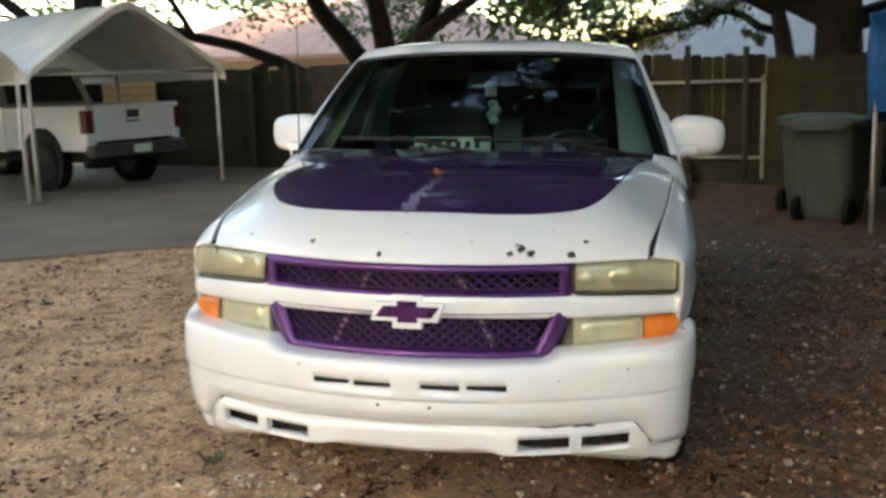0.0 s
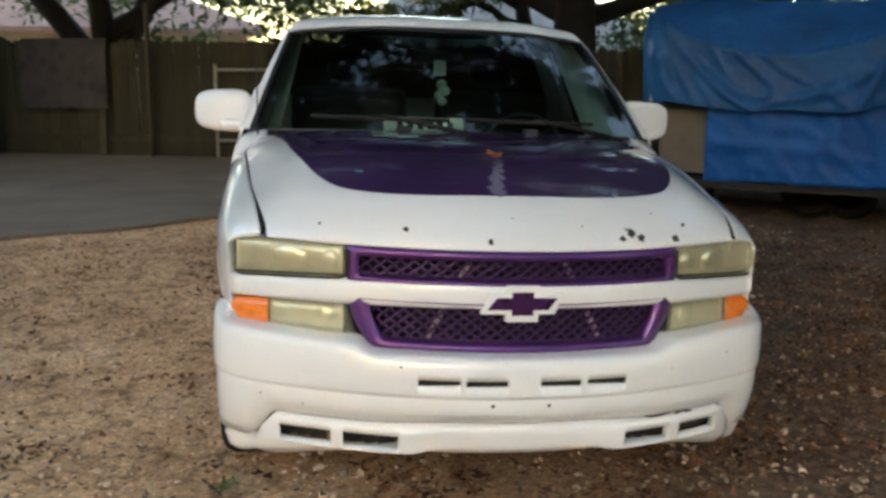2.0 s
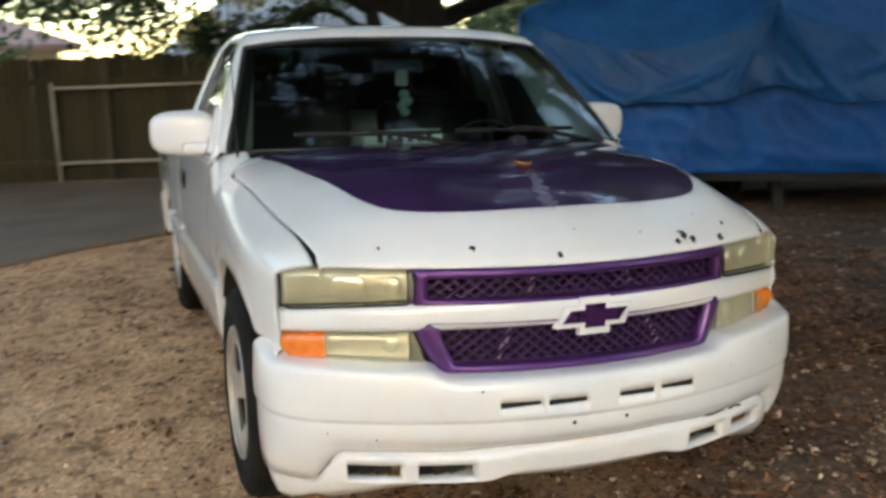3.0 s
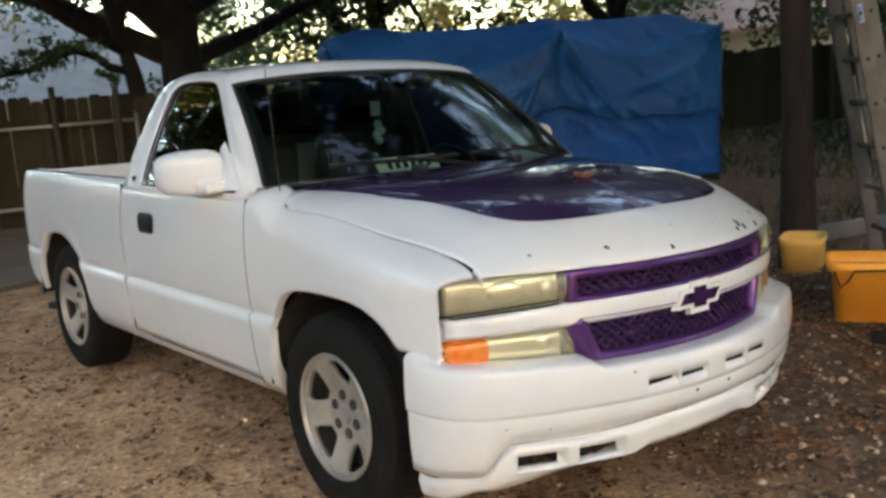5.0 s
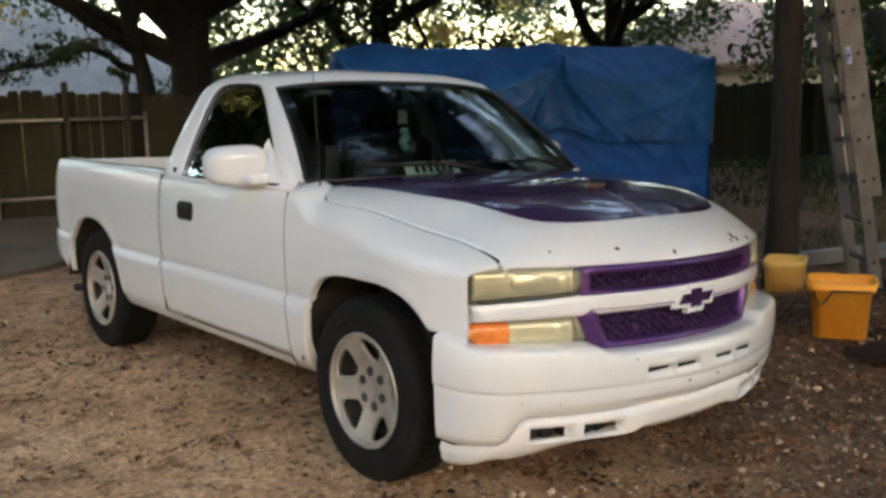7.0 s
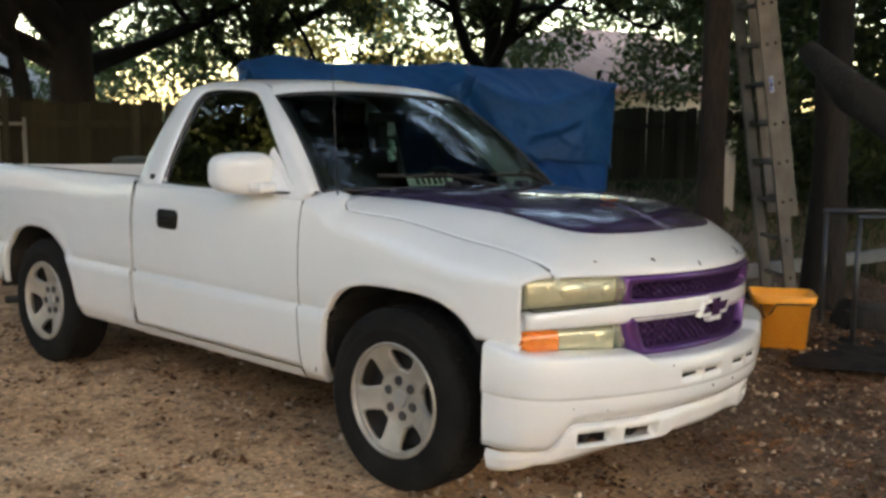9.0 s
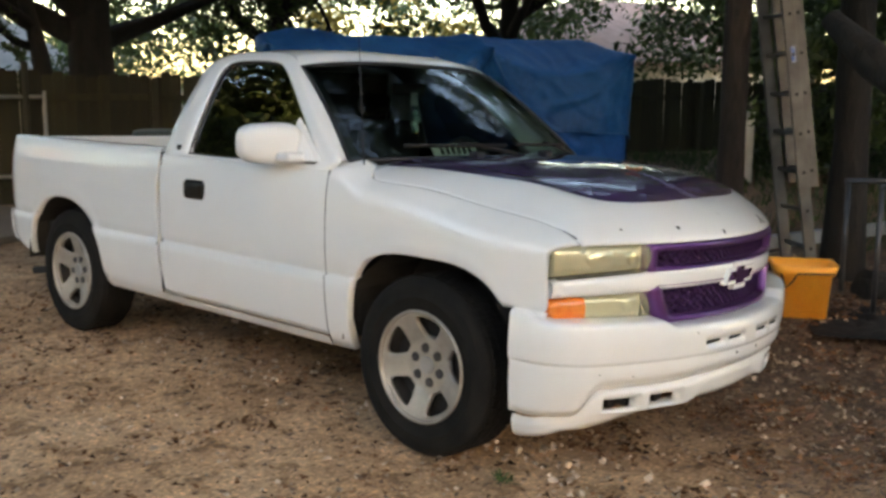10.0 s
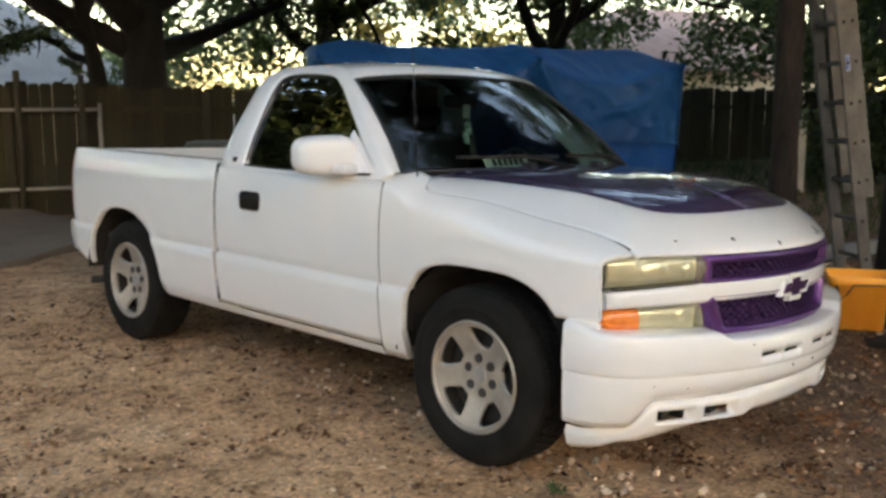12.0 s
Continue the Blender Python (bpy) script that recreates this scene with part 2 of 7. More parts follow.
PROF_Z = [0.30, 0.36, 0.41, 0.50, 0.62, 0.680, 0.689, 0.699, 0.80, 0.95, 1.05, 1.13, 1.18, 1.20]
PROF_X = [0.850, 0.897, 0.926, 0.944, 0.956, 0.960, 0.936, 0.946, 0.955, 0.957, 0.951, 0.938, 0.922, 0.910]


def side_x(z):
    return np.interp(z, PROF_Z, PROF_X)


def front_y(x):
    return -0.965 + 0.39 * np.asarray(x) ** 2


def arch(y, c, w, top, n, low=0.36):
    u = np.clip(np.abs((y - c) / w), 0, 1)
    return low + (top - low) * (1 - u ** n) ** (1 / n)


def side_panel(name, ys, s, zb, zt, width_cut, rows=22, bulge=None, label="", flange=0.03, top_in=None):
    """An outer body panel of columns along y from a lower to an upper edge."""
    V = []
    for y in ys:
        a, b = zb(y), zt(y)
        zs = np.linspace(a, b, rows)
        # keep rows on the body crease where it is inside the panel
        if a < 0.69 and b > 0.75:
            k = np.argmin(np.abs(zs - 0.692))
            zs[k] = 0.689
            zs[k - 1], zs[k + 1] = 0.680, 0.699
            zs.sort()
        col = [(s * (side_x(a) - width_cut(y) - flange), y, a + 0.004)]
        for z in zs:
            x = side_x(z) - width_cut(y)
            if bulge is not None:
                x += bulge(y, z, a)
            col.append((s * x, y, z))
        if top_in is not None:
            col += [(s * (side_x(b) - width_cut(y) - dx), y, b + dz) for dx, dz in top_in]
        V.append(col)
    n = len(V[0])
    flat = [p for col in V for p in col]
    return put(name, flat, grid_faces(len(V), n, flip=(s < 0)), WHITE, pickup, label)


def dense(a, b, n, edges=()):
    """Even columns with extra ones near the given edges."""
    ys = list(np.linspace(a, b, n))
    for e in edges:
        ys += [e + d for d in (-0.03, -0.02, -0.012, -0.006, -0.002, 0.002, 0.006, 0.012, 0.02, 0.03) if a < e + d < b]
    return np.array(sorted(set(np.round(ys, 4))))


FA, RA = (-0.06, 0.455, 0.835, 3.3), (3.0, 0.47, 0.835, 2.4)


def nose_cut(y):
    return 0.060 * np.clip((-0.28 - y) / 0.375, 0, 1.2) ** 2


HOOD_D = [0.0, 0.02, 0.06, 0.11, 0.19, 0.35, 0.52, 0.85, 1.35]
HOOD_C = [0.955, 0.978, 1.012, 1.045, 1.088, 1.142, 1.178, 1.208, 1.222]
SHELF_D = [0.0, 0.02, 0.07, 0.15, 0.31, 0.47, 0.75, 1.0, 1.2, 1.45]
SHELF_Z = [0.950, 0.976, 1.005, 1.035, 1.066, 1.085, 1.107, 1.130, 1.150, 1.175]
SHUT_Y = [-0.74, -0.71, -0.66, -0.56, -0.39, -0.21, 0.06, 0.20, 0.28, 0.315, 0.34, 0.36]
SHUT_X = [0.775, 0.778, 0.786, 0.805, 0.828, 0.848, 0.870, 0.880, 0.880, 0.872, 0.855, 0.820]


HOOD_LINE = spline(list(zip(HOOD_D, HOOD_C)), 300)
SHELF_LINE = spline(list(zip(SHELF_D, SHELF_Z)), 300)
SHUT_LINE = spline(list(zip(SHUT_Y, SHUT_X)), 300)


def shut_x(y):
    """Half width of the hood along its shut line."""
    return float(np.interp(y, SHUT_LINE[:, 0], SHUT_LINE[:, 1]))


def shoulder(y):
    """Where the flank begins to roll over: height and half width."""
    z0 = 0.905 + 0.105 * float(smooth01(-0.45, 0.35, y)) + 0.09 * float(smooth01(0.30, 0.508, y))
    return z0, float(side_x(z0) - nose_cut(y))


def hood_z(x, y):
    """The top of the nose: in front a raised dome with a shelf beside it, further back one round shoulder down to the flank."""
    a = abs(x)
    d = max(y - float(front_y(a)), 0.0)
    z0, wide = shoulder(y)
    zc = float(np.interp(d, HOOD_LINE[:, 0], HOOD_LINE[:, 1]))
    zs = min(float(np.interp(d, SHELF_LINE[:, 0], SHELF_LINE[:, 1])), zc)
    n = float(np.interp(d, [0, 0.12, 0.35, 1.0], [16, 11, 9, 8]))
    base = z0 + (zs - z0) * (1 - min(a / wide, 1.0) ** n) ** 0.5
    front = base + (zc - zs) * (1 - float(smooth01(0.63, 0.86, a)))
    m = 5.2 + 5.0 * float(smooth01(0.30, 0.508, y))
    rear = z0 + (zc - z0) * (1 - min(a / wide, 1.0) ** m) ** 0.5
    w = float(smooth01(-0.55, 0.05, y))
    return front + (rear - front) * w


def fender(s):
    ys = dense(-0.655, 0.535, 84, edges=(FA[0] + FA[1], 0.362))
    V = []
    for y in ys:
        if y < -0.518:
            zb = 0.692 - 0.03 * (-0.518 - y) / 0.137
        elif y < FA[0] + FA[1]:
            # in front of the wheel the bumper's end closes the opening
            zb = max(float(arch(y, *FA)), 0.692 if y < -0.30 else 0.36)
        else:
            zb = 0.352
        z0, wide = shoulder(y)
        x_at = lambda z: side_x(z) - nose_cut(y)
        zs = np.linspace(zb, z0, 18)
        if zb < 0.675:
            k = int(np.argmin(np.abs(zs - 0.692)))
            zs[k - 1], zs[k], zs[k + 1] = 0.680, 0.689, 0.699
            zs.sort()
        inside = -0.52 < y < FA[0] + FA[1]
        col = [(s * (x_at(zb) - 0.035), y, zb + 0.004)]
        for z in zs:
            bl = 0.004 * math.exp(-((z - zb - 0.03) / 0.035) ** 2) * (1 - float(smooth01(0.25, 0.39, y))) if inside else 0.0
            col.append((s * (x_at(z) + bl), y, z))
        nosed = float(smooth01(-0.40, -0.655, y))
        # the top runs in to the shut line, and behind the hood on to the foot of the windscreen
        xin = shut_x(y) + 0.0045 if y < 0.362 else 0.80
        for k in range(1, 17):
            x = wide + (xin - wide) * (1 - math.cos(math.pi / 2 * k / 16)) if y < 0.362 else wide + (xin - wide) * (k / 16) ** 1.8
            yy = y + nosed * float(front_y(min(x, 0.895)) - front_y(0.895))
            if y >= 0.362:
                yy -= 0.10 * (1 - (min(x, 0.80) / 0.80) ** 2)
            col.append((s * x, yy, hood_z(x, yy)))
        xe, ye, ze = col[-1]
        lip = 0.004 + 0.031 * float(smooth01(-0.655, -0.57, y))
        col += [(xe, ye, ze - 0.4 * lip), (xe, ye, ze - lip)]
        V.append(col)
    n = len(V[0])
    # turned-in front edge along the lamps
    V.insert(0, [(x * 0.985, y + 0.03, z) for x, y, z in V[0]])
    put("fender", [p for c in V for p in c], grid_faces(len(V), n, flip=(s < 0)), WHITE, pickup)


def hood():
    V = []
    us = np.sin(np.linspace(-1, 1, 111) * math.pi / 2)
    vs = np.concatenate([np.linspace(0, 0.12, 9), np.linspace(0.15, 1, 40)])
    for u in us:
        col = []
        for v in vs:
            y = -0.2
            for _ in range(5):
                x = u * (shut_x(y) - 0.0035)
                y0, y1 = float(front_y(x)), 0.362 - 0.10 * (1 - u * u)
                y = y0 + (y1 - y0) * v
            col.append((x, y, hood_z(x, y)))
        xf, yf, _ = col[0]
        xr, yr, zr = col[-1]
        V.append([(xf, yf + 0.02, 0.940), (xf, yf - 0.002, 0.946)] + col + [(xr, yr, zr - 0.03)])
    # folded edge along both shut lines
    V.insert(0, [(x, y, z - 0.03) for x, y, z in V[0]])
    V.append([(x, y, z - 0.03) for x, y, z in V[-1]])
    n = len(V[0])
    h = put("hood", [p for c in V for p in c], grid_faces(len(V), n, flip=True), WHITE, pickup, "white hood with chipped lip and dull purple panel")
    # dull purple panel with rounded front corners
    V = []
    rim = spline([(0, -0.772), (0.10, -0.770), (0.24, -0.758), (0.37, -0.730), (0.47, -0.692), (0.55, -0.640), (0.605, -0.560), (0.64, -0.465), (0.67, -0.33), (0.70, -0.12), (0.735, 0.14), (0.775, 0.345)], 80)
    us = np.sin(np.linspace(-1, 1, 111) * math.pi / 2)
    for u in us:
        x = 0.775 * u
        yr = 0.352 - 0.10 * (1 - (x / 0.86) ** 2)
        front = min(float(np.interp(abs(x), rim[:, 0], rim[:, 1])), yr - 0.01)
        col = []
        for v in np.linspace(0, 1, 34):
            y = front + (yr - front) * v
            col.append((x, y, hood_z(x, y) + 0.0025))
        V.append(col)
    n = len(V[0])
    p = put("painted_panel", [q for c in V for q in c], grid_faces(len(V), n, flip=True), PURPLE_HOOD, h, "dull purple painted hood panel")
    return h, p


def blob(name, at, size, rng, mat, parent, label="", squash=1.0, n=11):
    """A thin ragged flake laid on a surface given by at(u, v)."""
    c = [at(0, 0)]
    for k in range(n):
        a = 2 * math.pi * k / n
        r = size * rng.uniform(0.55, 1.2)
        c.append(at(r * math.cos(a), r * squash * math.sin(a)))
    return put(name, c, [(0, 1 + k, 1 + (k + 1) % n) for k in range(n)], mat, parent, label, smooth=False)


def hood_wear(h):
    rng = np.random.default_rng(5)
    spots = [(-0.354, 0.040, 0.011), (-0.10, 0.012, 0.010), (0.33, 0.018, 0.012), (0.365, 0.034, 0.018), (0.395, 0.020, 0.015), (0.35, 0.045, 0.007),
             (0.525, 0.012, 0.014), (0.57, 0.050, 0.009), (-0.61, 0.040, 0.006), (0.20, 0.060, 0.004), (-0.02, 0.09, 0.004), (0.46, 0.10, 0.004)]
    for x0, d0, r in spots:
        def at(u, v):
            x = x0 + u
            y = float(front_y(x)) + max(0.004, d0 + v * 0.8)
            return (x, y - 0.0018, hood_z(x, y) + 0.0022)
        blob("paint_chip", at, r, rng, CHIP_GAP, h)
    # a pale smear of dried droppings running forward from the leaf
    for k in range(15):
        t = k / 14
        x0, y0 = 0.012 - 0.062 * t + 0.012 * math.sin(k * 2.3), -0.475 - 0.272 * t
        r = 0.008 + 0.016 * t * (0.7 + 0.5 * math.sin(k * 1.7) ** 2)
        blob("dried_smear", lambda u, v: (x0 + u, y0 + v, hood_z(x0 + u, y0 + v) + 0.0032 + 0.00015 * k), r, rng, DRIP, h, squash=1.5, n=13)


def hood_leaf():
    lf = thing("fallen_leaf", LEVEL @ Matrix.Translation((0.0, -0.446, hood_z(0.0, -0.446) + 0.004)) @ pose(0, 0, 0, 4, 0, 35) @ Matrix.Scale(0.65, 4), "curled orange-brown leaf lying on the hood", "leaf")
    V, n = [], 15
    for i in range(n):
        t = i / (n - 1)
        w = 0.030 * math.sin(math.pi * min(1, t * 1.05)) ** 0.7 * (1 + 0.35 * math.sin(t * 15))
        for j in (-1, -0.5, 0, 0.5, 1):
            V.append((w * j, -0.055 + 0.11 * t, 0.002 + 0.022 * abs(j) ** 1.5 + 0.016 * (2 * t - 1) ** 2))
    put("blade", V, grid_faces(n, 5), ORANGE_LEAF, lf)
    tube("stalk", [(0, 0.05, 0.016), (0.004, 0.085, 0.004)], 0.0016, ORANGE_LEAF, lf, sides=5)


CHIP_GAP = material("chip_and_gap_dark", (0.015, 0.014, 0.013), (0.05, 0.04, 0.035), scale=30, rough=0.8)
DRIP = material("dried_drip", (0.10, 0.085, 0.145), (0.20, 0.18, 0.26), scale=70, rough=0.7)
ORANGE_LEAF = material("orange_leaf", (0.27, 0.085, 0.022), (0.40, 0.17, 0.06), scale=25, rough=0.7)


def bumper_plan(n):
    half = [(0, -1.045), (0.2, -1.032), (0.4, -0.992), (0.6, -0.925), (0.75, -0.857), (0.85, -0.795), (0.915, -0.72), (0.945, -0.63), (0.95, -0.523)]
    full = [(-x, y) for x, y in half[::-1]] + half[1:]
    c = spline(full, n)
    return c


def swept(name, xs, rows_of, mat, holes=(), hole_depth=0.05, label="", parent=None):
    """A skin swept round the nose; rows_of(x) gives (outward, z) pairs; holes are (x0, x1, row0, row1)."""
    plan = bumper_plan(400)
    s = np.concatenate([[0], np.cumsum(np.linalg.norm(np.diff(plan, axis=0), axis=1))])
    tan = np.gradient(plan, s, axis=0)
    nor = np.stack([tan[:, 1], -tan[:, 0]], axis=1)
    V, cols = [], []
    for sx in xs:
        i = np.interp(sx, s, np.arange(400))
        f = lambda a: np.interp(i, np.arange(400), a)
        px, py, nx, ny = f(plan[:, 0]), f(plan[:, 1]), f(nor[:, 0]), f(nor[:, 1])
        cols.append(px)
        V.append([(px + nx * o, py + ny * o, z) for o, z in rows_of(px, py)])
    n = len(V[0])
    skip = set()
    for x0, x1, r0, r1 in holes:
        for c in range(len(cols) - 1):
            mid = (cols[c] + cols[c + 1]) / 2
            if x0 < mid < x1 and abs(V[c][0][1]) > 0.6:
                skip |= {(c, r) for r in range(r0, r1)}
    verts = [p for c in V for p in c]
    faces = grid_faces(len(V), n, flip=False, skip=skip)
    bm = bmesh.new()
    bv = [bm.verts.new(v) for v in verts]
    for q in faces:
        bm.faces.new([bv[k] for k in q])
    if skip:
        hole_edges = []
        for (c, r) in skip:
            for a, b2 in (((c, r), (c + 1, r)), ((c, r + 1), (c + 1, r + 1)), ((c, r), (c, r + 1)), ((c + 1, r), (c + 1, r + 1))):
                va, vb = bv[a[0] * n + a[1]], bv[b2[0] * n + b2[1]]
                e = bm.edges.get((va, vb))
                if e and e.is_boundary:
                    hole_edges.append(e)
        hole_edges = list(set(hole_edges))
        r = bmesh.ops.extrude_edge_only(bm, edges=hole_edges)
        vs = [g for g in r["geom"] if isinstance(g, bmesh.types.BMVert)]
        bmesh.ops.translate(bm, vec=(0, hole_depth, 0), verts=vs)
    bmesh.ops.recalc_face_normals(bm, faces=bm.faces)
    return part(name, bm, mat, parent or pickup, label, smooth=True)


def nose_samples(extra):
    plan = bumper_plan(400)
    s = np.concatenate([[0], np.cumsum(np.linalg.norm(np.diff(plan, axis=0), axis=1))])
    xs = list(np.linspace(0, s[-1], 110))
    for x in extra:
        k = np.interp(x, plan[20:-20, 0], s[20:-20])
        xs += [k - 0.004, k + 0.004]
    return np.array(sorted(xs))


def front_bumper():
    slots = [(-0.32, -0.19), (-0.17, -0.04), (0.05, 0.18), (0.20, 0.33)]
    vents = [(-0.755, -0.585), (-0.550, -0.370), (0.370, 0.550), (0.585, 0.755)]

    def valance_top(x, y):
        return 0.410 - 0.012 * float(smooth01(0.2, 0.5, abs(x))) - 0.100 * float(smooth01(0.76, 0.87, abs(x)))

    def tuck(y):
        # the lower lip lies further back than the bumper face, but not at its ends
        return 1 - float(smooth01(-0.80, -0.60, y))

    def rows(x, y):
        zt = 0.628 + 0.030 * float(smooth01(0.455, 0.530, abs(x))) + 0.008 * float(smooth01(0.56, 0.85, abs(x))) + 0.028 * float(smooth01(-0.70, -0.53, y))
        zv = valance_top(x, y)
        side = float(smooth01(-0.62, -0.53, y))
        back = 0.09 * (1 - side) + 0.03 * side
        r = [(-back - 0.02, zt + 0.004), (-back * 0.5, zt + 0.002), (-0.018, zt), (-0.006, zt - 0.006), (0.0, zt - 0.02), (0.004, 0.585)]
        r += [(0.004, 0.563), (0.003, 0.541), (0.002, 0.515), (0.0, 0.507), (-0.007, 0.502), (-0.006, 0.497), (-0.006, 0.475)]
        z1 = 0.47
        for k in range(1, 6):
            z = z1 + (zv - z1) * k / 5
            r.append((-0.006 - (0.010 + 0.036 * tuck(y)) * (k / 5) ** 2, z))
        r.append((-0.03 - 0.036 * tuck(y), zv + 0.001))
        return r

    holes = [(a, b, 6, 7) for a, b in slots]
    b = swept("front_bumper", nose_samples([q for p in slots for q in p]), rows, WHITE, holes, 0.04, "white front bumper cover with narrow slots")

    def rows_v(x, y):
        zv = valance_top(x, y) - 0.003 - 0.015 * float(smooth01(-0.72, -0.58, y))
        a = abs(x)
        pod = float(smooth01(0.18, 0.36, a) * (1 - smooth01(0.770, 0.87, a)))
        zb = 0.300 - 0.050 * float(smooth01(0.35, 0.86, a)) - 0.066 * float(np.clip((y + 0.90) / 0.36, 0, 1))
        o0, o1 = -0.012 + 0.020 * pod, -0.004 + 0.012 * pod
        near = [zv, zv - 0.008, 0.360, 0.306, 0.299, (0.299 + zb) / 2, zb]
        plain = [zv] + [zv - 0.008 + (zb - zv + 0.008) * k / 5 for k in range(0, 6)]
        zz = [pod * p + (1 - pod) * q for p, q in zip(near, plain)]
        cr = 0.020 * float(smooth01(0.80, 0.93, a))
        tk = 0.052 * tuck(y) + 0.009 * float(smooth01(0.80, 0.90, a))
        oo = [-0.03, o0 - cr, o1 - cr, o1 - 0.006 - cr, o1 - 0.010 - cr, -0.018 - 1.1 * cr, -0.035 - 1.3 * cr]
        return [(o - tk, z) for o, z in zip(oo, zz)] + [(-0.09 - tk, zb + 0.005)]

    holes = [(a, b2, 2, 3) for a, b2 in vents]
    v = swept("valance", nose_samples([q for p in vents for q in p] + [-0.31, -0.25, 0.25, 0.31]), rows_v, WHITE, holes, 0.05, "white lower valance with four vent openings")
    # near-black boxes that stand in for the shade behind the openings
    for a, b2 in slots:
        bm = bmesh.new()
        add_box(bm, a - 0.004, b2 + 0.004, -1.03 + 0.35 * ((a + b2) / 2) ** 2, -0.95, 0.535, 0.57)
        part("slot_backing", bm, DARK, b)
    for a, b2 in vents:
        bm = bmesh.new()
        for c in range(4):
            xa, xb = a + (b2 - a) * c / 4, a + (b2 - a) * (c + 1) / 4
            y = -0.912 + 0.37 * ((xa + xb) / 2) ** 2
            add_box(bm, xa - 0.004, xb + 0.004, y, y + 0.05, 0.296, 0.370)
        part("vent_backing", bm, UNDER, v)
    # shade of the gap where the lower lip meets the cover, set as dark strips
    plan = bumper_plan(400)
    half = plan[200:360]
    for xa, xb, z, r in ((0.43, 0.53, 0.402, 0.0035), (0.545, 0.62, 0.401, 0.0045)):
        bm = bmesh.new()
        add_tube(bm, [(x, float(np.interp(x, half[:, 0], half[:, 1])) + 0.044, z + 0.002 * math.sin(x * 90)) for x in np.linspace(xa, xb, 8)], [r * k for k in (0.3, 0.9, 1, 0.6, 1, 1, 0.7, 0.2)], 6)
        part("lip_gap_shade", bm, CHIP_GAP, b)
    rng = np.random.default_rng(9)
    for x0, z0, r in ((-0.37, 0.60, 0.004), (0.50, 0.575, 0.003), (-0.66, 0.455, 0.003), (0.72, 0.60, 0.0035), (-0.79, 0.47, 0.0035)):
        sgn = 1 if x0 > 0 else -1
        blob("paint_chip", lambda u, v: (x0 + u, float(np.interp(abs(x0 + u), half[:, 0], half[:, 1])) - 0.006 + (0.012 if z0 < 0.5 else 0.0) * 0.6, z0 + v), r, rng, CHIP_GAP, b, n=8)
    # licence-plate bolt holes, their shaded depth set as near-black discs
    for x in (-0.09, 0.085):
        bm = bmesh.new()
        bmesh.ops.create_cone(bm, cap_ends=True, segments=10, radius1=0.006, radius2=0.006, depth=0.006,
                              matrix=Matrix.Translation((x, float(-1.045 + 0.01), 0.482)) @ pose(0, 0, 0, 90, 0, 0))
        part("bolt_hole", bm, DARK, b)
    return b, v


def curve_patch(name, x0, x1, z0, z1, off, mat, parent, label="", n=28, shape=None, thick=0.012, rows=5, bulge=0.0):
    """A slab that follows the nose curve between x0 and x1; off is how far it stands proud."""
    V = []
    for i, x in enumerate(np.linspace(x0, x1, n)):
        a, b = (z0, z1) if shape is None else shape(x, i / (n - 1))
        yy = float(front_y(x)) - off
        col = [(x, yy + thick, a)]
        for k in range(rows):
            t = k / (rows - 1)
            col.append((x, yy - bulge * 4 * t * (1 - t) + (0.004 if k in (0, rows - 1) else 0), a + (b - a) * t))
        col.append((x, yy + thick, b))
        V.append(col)
    m = len(V[0])
    verts = [p for c in V for p in c]
    f = grid_faces(len(V), m)
    f.append(tuple(range(m)))
    f.append(tuple((len(V) - 1) * m + k for k in range(m))[::-1])
    return put(name, verts, f, mat, parent, label)


